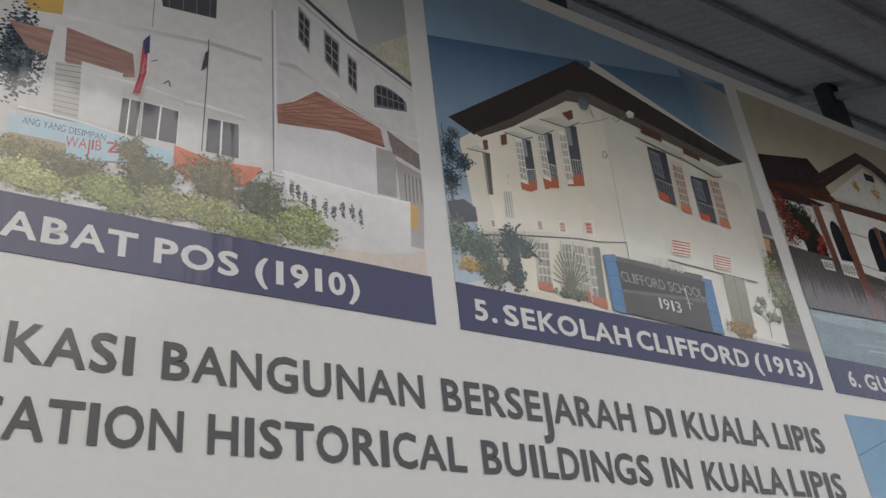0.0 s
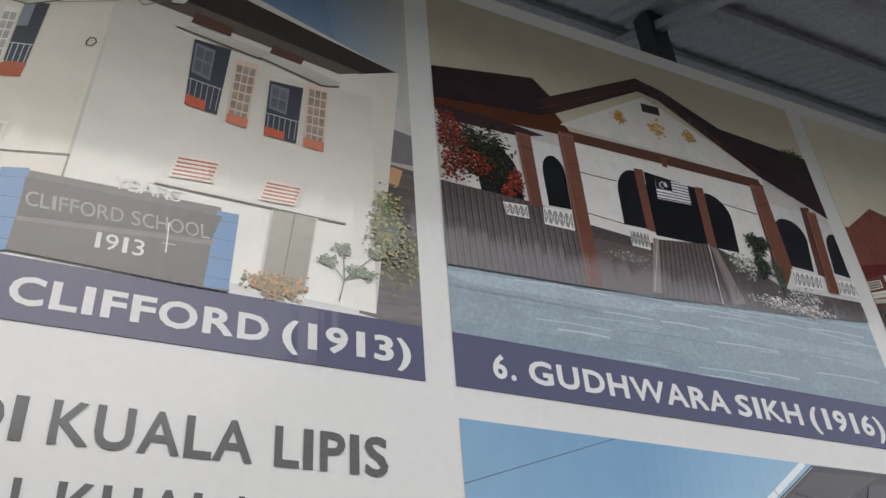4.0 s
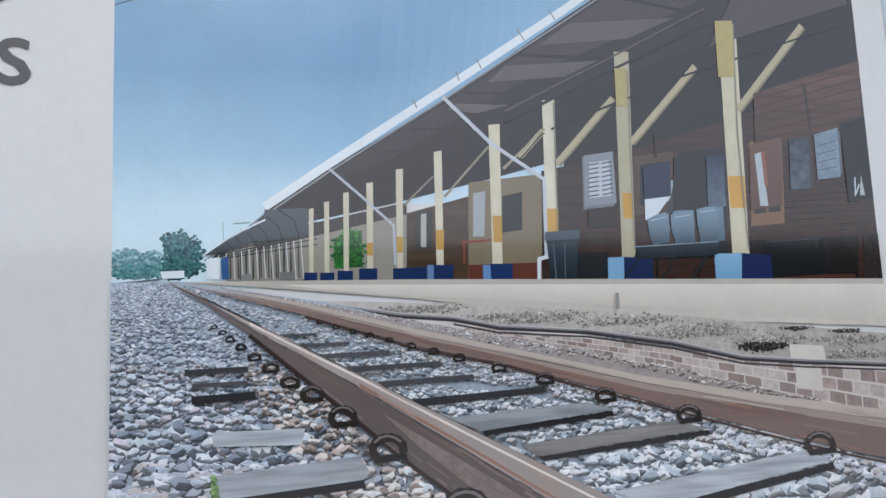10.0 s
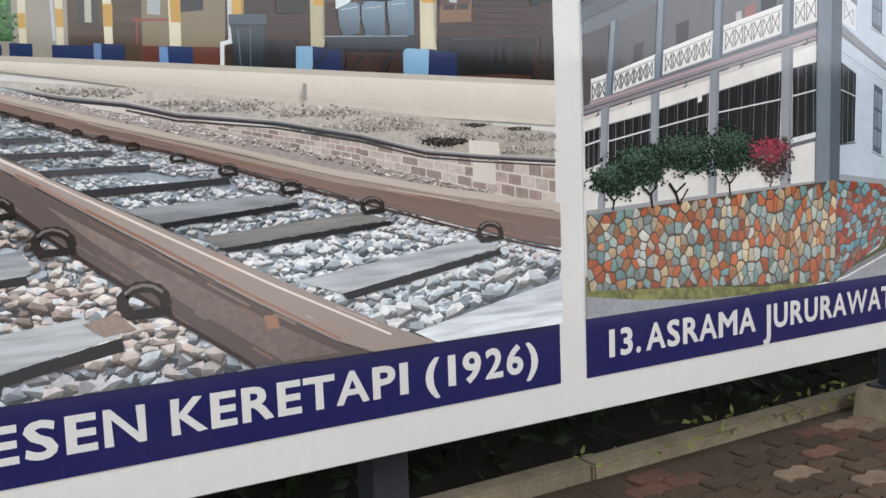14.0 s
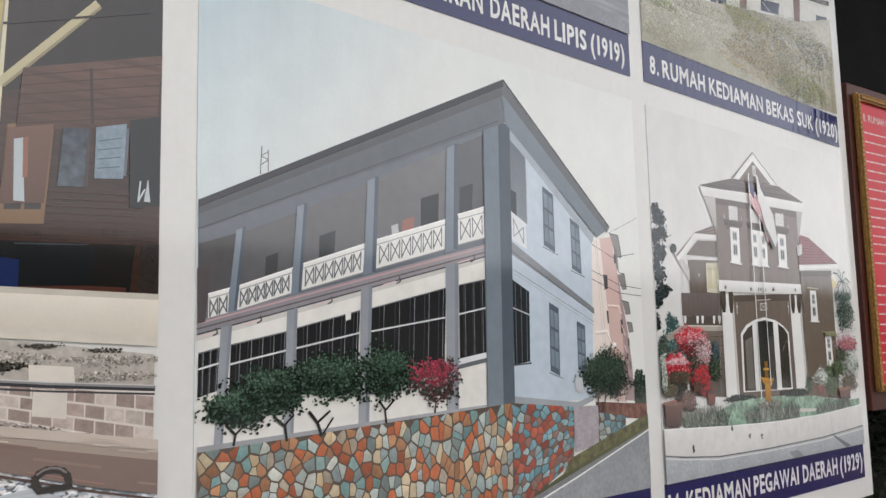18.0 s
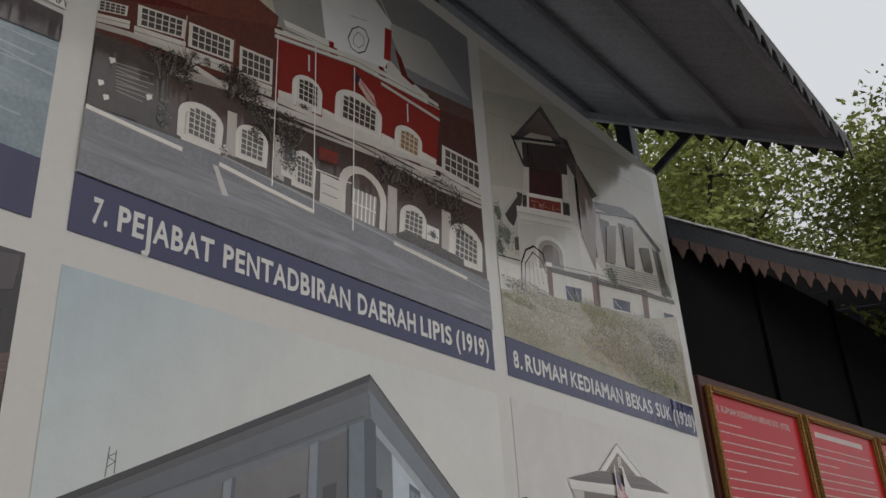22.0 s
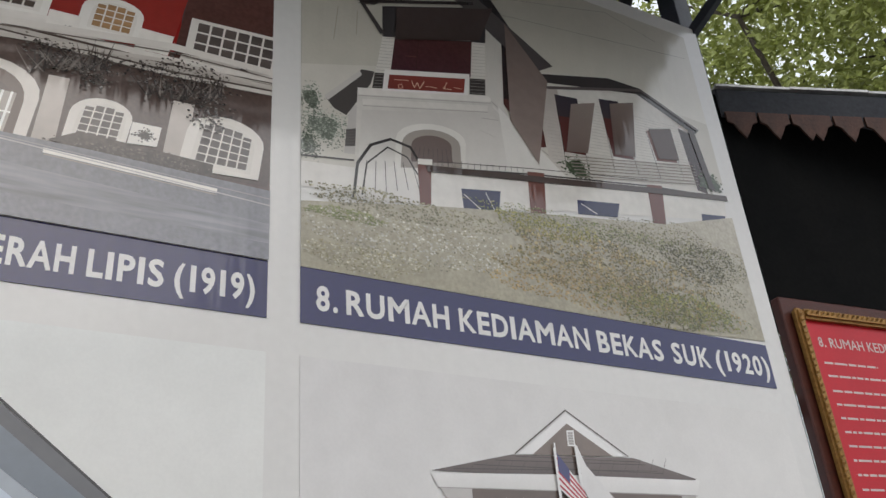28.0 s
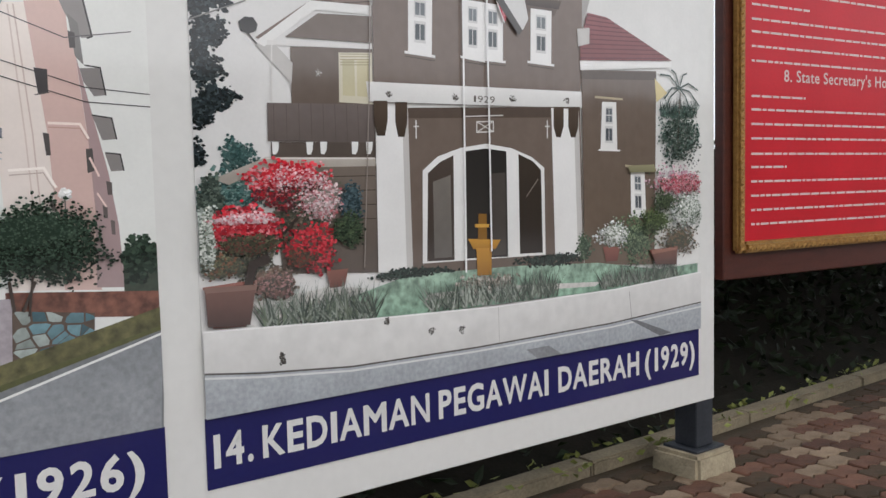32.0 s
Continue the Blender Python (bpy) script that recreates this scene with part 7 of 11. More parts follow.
# photograph 12
a = Art(sign, 0, False, "printed photograph of a railway platform beside tracks", 12)
a.gain = 1.15
a.grad("sky", "729bb9 5e90b9 6c9bbf 7ba4c3", [(-145, 2018), (774, 2089), (713, 1561), (-113, 1531)])
a.grad("sky", "5e90b9 8ab3d0 b5d2e4 6c9bbf", [(774, 2089), (1957, 2180), (1890, 1603), (713, 1561)])
a.grad("sky", "7ba4c3 6c9bbf 93bad5 a6c7da", [(-113, 1531), (713, 1561), (658, 1290), (-97, 1278)])
a.grad("sky", "6c9bbf b5d2e4 cbe0ea 93bad5", [(713, 1561), (1890, 1603), (1855, 1307), (658, 1290)])
a.grad("sky", "a6c7da 93bad5 c5dbe6 c4dce6", [(-97, 1278), (658, 1290), (658, 1134), (-87, 1132)])
a.grad("sky", "93bad5 cbe0ea ddebf0 c5dbe6", [(658, 1290), (1855, 1307), (1835, 1137), (658, 1134)])
a.grad("sky", "c4dce6 c5dbe6 d8e9ee dbebef", [(-87, 1132), (658, 1134), (656, 885), (-72, 897)])
a.line("power_line", "46586a", 4, [(-2, 1725), (671, 1965)])
a.line("lamp_mast", "7d9a94", 4, [(331, 1077), (379, 1080)])
a.line("lamp_mast", "8aa09c", 2, [(302, 1084), (304, 1019)])
a.leaf("far_tree", "7fa3a8,94b4b6,6a929a", (56, 969), 82, 34, 300, 8)
a.leaf("far_tree", "5f8f90,4f7f84,76a09c", (91, 941), 104, 19, 260, 7)
a.leaf("far_tree", "35626a,44747a,2a5058,5a8688", (188, 995), 45, 53, 420, 8)
a.leaf("far_tree", "3d6c6c,527f7c,30585c", (190, 950), 52, 28, 260, 7)
a.gain = 0.68
a.poly("canopy_roof", "3f383d>221e22", [(426, 1117), (607, 1240), (980, 1468), (1373, 1743), (1697, 1962), (2472, 1975), (2477, 1397), (1944, 1367), (1535, 1303), (1303, 1266), (1096, 1210), (934, 1170), (794, 1134), (657, 1104), (525, 1077)], 4)
a.poly("canopy_roof", "5c5357>3d363b", [(624, 1233), (979, 1455), (1372, 1719), (1694, 1934), (2082, 1943), (1675, 1737), (1284, 1562), (977, 1385), (796, 1274), (641, 1211)], 4)
a.poly("canopy_roof", "7a7073", [(1006, 1450), (1173, 1449), (1069, 1420), (978, 1431)], 4)
a.poly("canopy_roof", "766b6e", [(1170, 1577), (1482, 1604), (1360, 1546), (1111, 1522)], 4)
a.poly("canopy_roof", "766b6e", [(1392, 1727), (1761, 1761), (1589, 1682), (1289, 1650)], 4)
a.line("canopy_roof", "2f292d", 9, [(1035, 1486), (1222, 1488)])
a.line("canopy_roof", "2f292d", 11, [(1220, 1614), (1512, 1613)])
a.line("canopy_roof", "2f292d", 13, [(1550, 1828), (1857, 1776)])
a.line("canopy_roof", "2f292d", 8, [(860, 1364), (1049, 1375)])
a.line("canopy_roof", "2f292d", 7, [(779, 1295), (920, 1304)])
a.line("canopy_roof", "2a2428", 14, [(795, 1186), (1156, 1315), (1529, 1454), (1974, 1606), (2535, 1798)])
a.line("canopy_roof", "2a2428", 12, [(657, 1117), (971, 1223), (1346, 1355)])
a.poly("canopy_far", "43454c", [(430, 1117), (533, 1080), (538, 1017), (460, 1026), (365, 999), (259, 968), (301, 1006), (379, 1064)])
a.line("canopy_far", "9aa3a8", 4, [(430, 1114), (301, 1006), (252, 971)])
a.line("canopy_far", "25262a", 5, [(443, 1084), (493, 1017)])
a.line("canopy_far", "25262a", 4, [(395, 1051), (425, 1005)])
a.line("canopy_far", "25262a", 4, [(356, 1025), (378, 989)])
a.gain = 1.15
a.line("gutter", "e2e8ea", 26, [(426, 1130), (607, 1254), (981, 1503), (1375, 1771), (1645, 1963)])
a.line("gutter", "8f8f92", 5, [(433, 1110), (611, 1233), (984, 1473), (1383, 1739), (1696, 1953)])
a.line("gutter", "8a8a8e", 4, [(1430, 1836), (1457, 1803)])
a.line("gutter", "8a8a8e", 4, [(1326, 1770), (1343, 1737)])
a.line("gutter", "8a8a8e", 4, [(1215, 1700), (1236, 1665)])
a.line("gutter", "8a8a8e", 4, [(1077, 1597), (1091, 1567)])
a.line("gutter", "8a8a8e", 4, [(1010, 1553), (1018, 1525)])
a.line("gutter", "8a8a8e", 4, [(871, 1459), (881, 1434)])
a.gain = 0.85
a.poly("station_wall", "4c342c>402a22", [(1350, 1373), (2829, 1764), (2737, 849), (1323, 884)], 3)
a.poly("station_wall", "262021", [(1355, 1482), (2859, 2054), (2813, 1601), (2146, 1483), (1691, 1342), (1343, 1247)], 1)
a.poly("station_wall", "55402f", [(838, 1105), (1031, 1157), (1019, 889), (830, 893)], 3)
a.poly("station_wall", "8f8166", [(1033, 1200), (1268, 1228), (1254, 946), (1021, 932)])
a.poly("station_wall", "6d3a2e", [(1022, 946), (1254, 950), (1250, 885), (1019, 889)])
a.poly("station_wall", "3f2e28", [(1269, 1237), (1400, 1265), (1378, 874), (1250, 876)], 3)
a.poly("station_wall", "a8a294", [(311, 1008), (838, 1105), (830, 901), (309, 910)])
a.poly("station_wall", "453d3a", [(391, 1040), (839, 1139), (838, 1102), (390, 999)])
a.rule("station_wall", "4a2e25", 3, 16, [(1993, 1385), (2577, 1494), (2519, 872), (1956, 882)])
a.rule("station_wall", "4a2e25", 2, 10, [(1391, 1104), (1893, 1122), (1876, 883), (1379, 892)])
a.win("window_dark", "5b4636", "20252b", 1, 1, [(1581, 1286), (1718, 1306), (1704, 1104), (1569, 1095)])
a.poly("window_pale", "a9b8c4", [(1613, 1186), (1712, 1210), (1708, 1149), (1608, 1107)])
a.poly("window_dark", "242128", [(1737, 1297), (1908, 1327), (1888, 1048), (1720, 1049)])
a.win("notice_sheet", "8a8f96", "8f969e", 1, 1, [(1406, 1284), (1511, 1303), (1504, 1126), (1400, 1113)])
a.rule("notice_sheet", "4c5560", 3, 7, [(1418, 1266), (1498, 1281), (1493, 1158), (1413, 1143)])
a.win("window_dark", "8b6a4c", "3a3434", 2, 1, [(1990, 1338), (2116, 1368), (2096, 1066), (1973, 1057)])
a.poly("window_pale", "c7c9c6", [(2020, 1329), (2068, 1339), (2051, 1169), (1995, 1141)])
a.poly("window_dark", "4a3f42", [(2135, 1349), (2220, 1366), (2216, 1188), (2132, 1178)], 1)
a.win("notice_sheet", "6f7780", "8f9aa6", 1, 1, [(2241, 1370), (2339, 1391), (2330, 1233), (2234, 1224)])
a.poly("window_dark", "15171b", [(2369, 1421), (2484, 1443), (2458, 1151), (2354, 1145)])
a.poly("notice_sheet", "cfd6d8", [(2374, 1227), (2400, 1228), (2407, 1160), (2381, 1160)])
a.poly("window_dark", "3b3b3a", [(864, 1105), (916, 1119), (911, 1002), (859, 994)])
a.poly("window_pale", "c4c2b6", [(881, 1102), (898, 1105), (894, 1002), (877, 1002)])
a.poly("window_dark", "2d3336", [(1138, 1157), (1202, 1171), (1196, 1052), (1132, 1043)], 1)
a.poly("window_pale", "b8bfc0", [(1046, 1166), (1085, 1174), (1075, 1032), (1040, 1032)])
a.line("railing", "9b4a33", 6, [(1004, 1015), (1096, 1021)])
a.line("railing", "9b4a33", 5, [(1011, 1015), (1008, 950)])
a.rule("canopy_roof", "55504f", 4, 6, [(311, 1008), (570, 1105), (567, 1005), (310, 975)])
a.poly("shrub", "2f6b2f", [(617, 1030), (701, 1055), (701, 945), (618, 941)], 2)
a.leaf("shrub", "2f7a33,215a28,4a9440", (662, 1001), 47, 57, 120, 8)
a.gain = 1.08
a.poly("platform_post", "b5ad90", [(1538, 1635), (1589, 1637), (1563, 960), (1517, 957)], 4)
a.poly("platform_post", "c79a3c", [(1533, 1167), (1568, 1167), (1567, 1086), (1532, 1086)], 4)
a.poly("platform_post", "cfc7aa", [(1916, 1725), (1982, 1728), (1958, 964), (1897, 960)], 4)
a.poly("platform_post", "cf9f45", [(1905, 1224), (1965, 1225), (1963, 1118), (1905, 1118)], 4)
a.poly("platform_post", "dcd6bc", [(1284, 1465), (1325, 1470), (1312, 1016), (1272, 1013)], 4)
a.poly("platform_post", "c9a04a", [(1273, 1118), (1317, 1118), (1313, 1042), (1273, 1043)], 4)
a.poly("platform_post", "d8d0b4", [(1105, 1383), (1141, 1387), (1128, 948), (1096, 948)], 4)
a.poly("platform_post", "bf9440", [(1103, 1096), (1133, 1096), (1131, 1014), (1103, 1014)], 4)
a.poly("platform_post", "d5ceb4", [(928, 1295), (953, 1299), (945, 947), (923, 947)], 4)
a.poly("platform_post", "bf9440", [(924, 1053), (950, 1053), (947, 993), (925, 993)], 4)
a.poly("platform_post", "d0c8ae", [(809, 1239), (831, 1242), (821, 938), (803, 939)], 4)
a.poly("platform_post", "c09846", [(805, 1034), (825, 1033), (823, 986), (805, 986)], 4)
a.poly("platform_post", "d0c8ae", [(719, 1197), (739, 1200), (732, 936), (714, 937)], 4)
a.poly("platform_post", "c09846", [(715, 1017), (733, 1017), (732, 978), (715, 979)], 4)
a.poly("platform_post", "d0c8ae", [(649, 1166), (666, 1170), (660, 934), (645, 934)], 4)
a.poly("platform_post", "d0c8ae", [(592, 1139), (607, 1142), (603, 930), (589, 930)], 4)
a.poly("platform_post", "d0c8ae", [(547, 1119), (561, 1122), (557, 929), (545, 929)], 4)
a.bars("platform_post", "4a4a4c", 3, 9, [(343, 1056), (505, 1119), (500, 915), (340, 913)])
a.line("brace", "b8ae8c", 18, [(1321, 1263), (1519, 1476)])
a.line("brace", "8d8468", 6.5, [(1331, 1256), (1529, 1469)])
a.line("brace", "b8ae8c", 20, [(1577, 1335), (1816, 1591)])
a.line("brace", "8d8468", 7, [(1587, 1328), (1826, 1583)])
a.line("brace", "b8ae8c", 21, [(1965, 1453), (2227, 1748)])
a.line("brace", "8d8468", 7.5, [(1976, 1445), (2239, 1740)])
a.line("brace", "b8ae8c", 12, [(1198, 1284), (1276, 1367)])
a.line("brace", "8d8468", 4.5, [(1208, 1277), (1286, 1360)])
a.line("brace", "a59c80", 8, [(1147, 1245), (1285, 1372)])
a.line("brace", "958c76", 7, [(957, 1157), (1100, 1312)])
a.line("brace", "8a826e", 6, [(832, 1131), (922, 1217)])
a.line("downpipe", "c7cbd0", 12, [(965, 1468), (1110, 1324), (1276, 1211), (1269, 964)])
a.line("downpipe", "b9bec4", 8, [(610, 1240), (704, 1156), (797, 1068), (798, 952)])
a.poly("post_base", "7fa3cc", [(1832, 966), (1922, 970), (1919, 868), (1831, 869)])
a.poly("post_base", "22406f", [(1922, 970), (2033, 962), (2032, 871), (1919, 868)])
a.poly("post_base", "7ba0c8", [(1472, 958), (1523, 960), (1522, 880), (1471, 883)])
a.poly("post_base", "1c3660", [(1523, 960), (1566, 956), (1565, 880), (1522, 880)])
a.poly("post_base", "6a8fc0", [(1066, 945), (1089, 945), (1090, 893), (1065, 897)])
a.poly("post_base", "1a3060", [(1089, 948), (1160, 947), (1157, 892), (1090, 893)])
a.poly("post_base", "6a86b0", [(895, 948), (914, 947), (912, 900), (893, 900)])
a.poly("post_base", "182c58", [(914, 947), (975, 947), (973, 897), (912, 898)])
a.poly("post_base", "182c58", [(791, 939), (892, 941), (890, 900), (790, 902)])
a.poly("post_base", "182c58", [(690, 940), (744, 940), (743, 901), (689, 902)])
a.poly("post_base", "182c58", [(627, 935), (672, 934), (671, 901), (626, 901)])
a.poly("post_base", "182c58", [(576, 930), (617, 930), (616, 902), (576, 902)])
a.poly("post_base", "182c58", [(526, 931), (568, 931), (567, 902), (525, 903)])
a.poly("bin", "2a3038", [(1272, 1020), (1364, 1019), (1349, 883), (1279, 885)], 1)
a.poly("bin", "3d454e", [(1276, 1034), (1364, 1033), (1360, 1015), (1275, 1016)])
a.line("pipe", "dfe2e6", 12, [(1241, 885), (1245, 960), (1269, 967)])
a.line("pipe", "a8c0dc", 6, [(1287, 885), (1291, 963)])
a.poly("bench", "71889a>4a6072", [(1617, 1095), (1687, 1107), (1681, 1009), (1626, 999), (1613, 1028)])
a.poly("bench", "768ea0>4e6477", [(1699, 1107), (1774, 1118), (1770, 1008), (1700, 1002)])
a.poly("bench", "71899d>4a6072", [(1790, 1118), (1878, 1126), (1875, 1011), (1786, 1005)])
a.poly("bench", "23272c", [(1563, 996), (1885, 1008), (1886, 965), (1566, 956)])
a.line("bench", "15181c", 5, [(1568, 978), (1527, 880)])
a.line("bench", "15181c", 5, [(1637, 959), (1627, 884)])
a.line("bench", "15181c", 5, [(1803, 966), (1761, 876)])
a.line("bench", "15181c", 5, [(1627, 956), (1862, 960)])
a.poly("bench", "1b1a1e", [(1965, 1011), (2360, 1017), (2347, 866), (2036, 871), (1961, 955)], 1)
a.poly("bench", "2f2624", [(2382, 1026), (2534, 1035), (2518, 862), (2368, 865)], 1)
a.poly("bench", "1f2024", [(1365, 977), (1473, 979), (1468, 899), (1364, 895)], 1)
a.poly("poster", "3a3c40", [(1710, 1191), (1783, 1199), (1765, 1131), (1675, 1095)])
a.gain = 1.12
a.line("canopy_roof", "1f1b1f", 9, [(1161, 1394), (1519, 1570), (1885, 1748)])
a.line("canopy_roof", "5a5156", 6, [(1162, 1428), (1512, 1608), (1870, 1797)])
a.line("canopy_roof", "1f1b1f", 7, [(1310, 1373), (1760, 1555), (2392, 1765)])
a.poly("canopy_roof", "4a4146", [(2011, 1900), (2423, 1954), (2415, 1836), (1876, 1664)], 4)
a.poly("station_wall", "5d4238>4f362d", [(2025, 1507), (2439, 1634), (2421, 1396), (2012, 1325)], 3)
a.rule("station_wall", "3a2620", 3, 6, [(2024, 1497), (2442, 1623), (2420, 1416), (2013, 1329)])
a.line("station_wall", "2c1c19", 9, [(2216, 1543), (2224, 1380)])
a.line("station_wall", "2c1c19", 8, [(1659, 1361), (1657, 1286)])
a.rule("station_wall", "4a3028", 3, 8, [(2106, 1172), (2375, 1187), (2346, 1014), (2087, 1007)])
a.poly("window_dark", "6d4f42>5a4036", [(1991, 1327), (2113, 1358), (2093, 1125), (1976, 1111)])
a.poly("window_pale", "b0b8bd", [(2008, 1298), (2032, 1306), (2041, 1124), (2012, 1124)])
a.poly("window_pale", "8a5a48", [(2032, 1306), (2046, 1310), (2047, 1195), (2034, 1191)])
a.poly("window_dark", "39414b>4a525c", [(2140, 1353), (2214, 1360), (2201, 1184), (2128, 1178)], 2)
a.poly("window_pale", "7d8d9a", [(2235, 1368), (2328, 1394), (2320, 1222), (2233, 1213)], 1)
a.rule("window_pale", "55646f", 3, 4, [(2242, 1341), (2314, 1362), (2308, 1243), (2242, 1231)])
a.poly("window_dark", "15171a", [(2337, 1406), (2432, 1435), (2382, 1137), (2341, 1137)])
a.line("window_pale", "c6ccd0", 5, [(2374, 1220), (2368, 1158), (2388, 1197)])
a.poly("window_dark", "1f2844", [(1608, 1249), (1704, 1275), (1698, 1157), (1606, 1146)])
a.poly("window_pale", "d3dbe0", [(1606, 1146), (1698, 1157), (1649, 1100), (1604, 1078)])
a.poly("window_dark", "1c191d", [(1719, 1286), (1827, 1294), (1812, 1111), (1701, 1111)])
a.poly("window_dark", "26324a>5a6a7a", [(1832, 1288), (1896, 1294), (1888, 1122), (1825, 1122)], 1)
a.win("notice_sheet", "8a9096", "bcc2c8", 1, 1, [(1412, 1288), (1510, 1302), (1511, 1135), (1403, 1122)])
a.rule("notice_sheet", "4a525c", 4, 8, [(1424, 1264), (1459, 1270), (1453, 1154), (1419, 1149)])
a.rule("notice_sheet", "4a525c", 4, 8, [(1470, 1270), (1502, 1276), (1500, 1162), (1465, 1154)])
a.poly("station_wall", "241e1e", [(1412, 1116), (1510, 1124), (1508, 1061), (1413, 1055)])
a.poly("platform_post", "b3a468", [(1905, 1756), (1970, 1759), (1965, 1566), (1901, 1560)], 4)
a.line("platform_post", "8d8a7c", 5, [(1972, 1746), (1953, 1367), (1956, 980)])
a.poly("platform_post", "b0a26c", [(1535, 1579), (1575, 1580), (1572, 1455), (1532, 1451)], 4)
a.line("platform_post", "8d8a7c", 4, [(1579, 1573), (1561, 992)])
a.line("platform_post", "85826f", 4, [(1321, 1458), (1310, 1047)])
a.poly("bench", "15161a", [(2019, 1007), (2222, 1017), (2223, 891), (2034, 881)], 1)
a.poly("bench", "1a1514", [(2243, 1017), (2363, 1022), (2340, 889), (2235, 891)], 1)
a.poly("station_wall", "4a2a22", [(2035, 887), (2223, 895), (2337, 893), (2334, 878), (2033, 876)])
a.line("bench", "3a3f46", 4, [(2019, 1005), (2221, 1015)])
a.poly("post_base", "8ab2cf>75a0c2", [(1835, 969), (1929, 968), (1920, 867), (1833, 874)])
a.poly("post_base", "1b2854", [(1929, 968), (2033, 961), (2032, 869), (1920, 867)])
a.poly("post_base", "82abc9", [(1469, 961), (1522, 963), (1519, 881), (1465, 885)])
a.poly("post_base", "1b2850", [(1522, 963), (1619, 956), (1616, 886), (1519, 881)])
a.poly("bench", "7a90a0>44545f", [(1610, 1082), (1643, 1096), (1680, 1100), (1687, 1055), (1675, 1013), (1624, 1006), (1613, 1037)])
a.poly("bench", "7d93a3>48596a", [(1691, 1096), (1732, 1106), (1768, 1107), (1773, 1063), (1757, 1009), (1702, 1009), (1690, 1049)])
a.poly("bench", "7d93a3>44545f", [(1782, 1113), (1821, 1122), (1849, 1122), (1860, 1082), (1848, 1008), (1790, 1009), (1782, 1060)])
a.line("bench", "a8b8c2", 3, [(1623, 1078), (1675, 1089)])
a.line("bench", "a8b8c2", 3, [(1706, 1087), (1762, 1096)])
a.line("bench", "a8b8c2", 3, [(1795, 1104), (1844, 1111)])
a.poly("bench", "2f3a44>1c2229", [(1561, 994), (1850, 1008), (1844, 965), (1575, 955)])
a.line("bench", "8fa0aa", 3, [(1561, 994), (1850, 1008)])
a.line("bench", "20262c", 7, [(1573, 960), (1551, 925), (1527, 912), (1517, 884)])
a.line("bench", "20262c", 6, [(1689, 963), (1673, 920), (1652, 906), (1646, 882)])
a.line("bench", "20262c", 7, [(1807, 969), (1783, 930), (1762, 916), (1750, 877)])
a.poly("bin", "35434d>1d262d", [(1272, 1026), (1376, 1033), (1362, 892), (1279, 888)])
a.poly("bin", "44525c", [(1268, 1044), (1381, 1050), (1381, 1022), (1266, 1017)])
a.line("bin", "222b32", 4, [(1268, 1012), (1379, 1019)])
a.line("bin", "55636d", 4, [(1293, 1003), (1296, 894)])
a.line("bin", "55636d", 3, [(1330, 1007), (1325, 894)])
a.poly("canopy_far", "4a5157>3a4046", [(420, 1117), (544, 1122), (545, 1042), (484, 1031), (388, 1021), (302, 993), (246, 984), (320, 1032), (416, 1082)])
a.line("canopy_far", "2a2f34", 5, [(459, 1117), (505, 1084), (518, 1034)])
a.line("canopy_far", "2a2f34", 4, [(427, 1097), (460, 1064), (470, 1027)])
a.line("canopy_far", "2a2f34", 4, [(395, 1075), (421, 1047), (431, 1021)])
a.line("canopy_far", "2a2f34", 3, [(363, 1057), (386, 1034), (393, 1015)])
a.line("canopy_far", "2a2f34", 3, [(335, 1038), (355, 1018)])
a.line("canopy_far", "2a2f34", 3, [(309, 1023), (327, 1006)])
a.line("canopy_far", "dde4e7", 5, [(246, 984), (319, 1038), (420, 1087)])
a.bars("platform_post", "d3d4cc", 3, 12, [(279, 983), (533, 1030), (539, 913), (281, 916)])
a.bars("canopy_far", "3d444c", 3, 11, [(290, 980), (525, 1017), (526, 919), (291, 919)])
a.poly("far_shed", "e3e9eb", [(255, 974), (290, 980), (291, 916), (257, 917)])
a.poly("far_shed", "35578a", [(296, 974), (316, 983), (318, 916), (298, 916)])
a.poly("far_shed", "e6ecee", [(131, 941), (195, 943), (196, 922), (135, 920)])
a.poly("bin", "8a8a88", [(350, 928), (379, 931), (379, 912), (351, 912)])
a.poly("bin", "7a7a78", [(461, 933), (503, 936), (503, 910), (462, 911)])
a.line("siding_rail", "55626c", 5, [(1, 908), (67, 913), (127, 919)])
a.line("siding_rail", "4a555e", 4, [(3, 862), (55, 870), (76, 882), (39, 892)])
a.gain = 1.1
a.poly("platform", "bfb8ab>d6cec0", [(145, 911), (859, 905), (2487, 876), (2488, 715), (1375, 781), (857, 847), (382, 893)], 4)
a.grad("platform", "e2dace e6ddd0 d3cabc cfc6b8", [(459, 897), (2487, 858), (2488, 743), (726, 864)])
a.gain = 1.1
a.poly("platform", "c9c2b9>b0a89f", [(495, 851), (1003, 829), (1686, 775), (2428, 694), (2428, 596), (1896, 633), (1388, 729), (967, 780), (637, 820)], 1)
a.leaf("stain", "a8a199,98928a,b9b2a9,7d766e,c6bfb6", (867, 817), 150, 10, 150, 6)
a.leaf("stain", "a8a199,98928a,b9b2a9,7d766e,c6bfb6", (1210, 786), 194, 13, 200, 6)
a.leaf("stain", "a8a199,98928a,b9b2a9,7d766e,c6bfb6", (1517, 764), 167, 17, 200, 6)
a.leaf("stain", "a8a199,98928a,b9b2a9,7d766e,c6bfb6", (1762, 728), 154, 21, 220, 6)
a.leaf("stain", "a8a199,98928a,b9b2a9,7d766e,c6bfb6", (1996, 685), 139, 25, 260, 6)
a.leaf("stain", "3a3632,4f4a44,2c2926", (1976, 667), 89, 14, 160, 6)
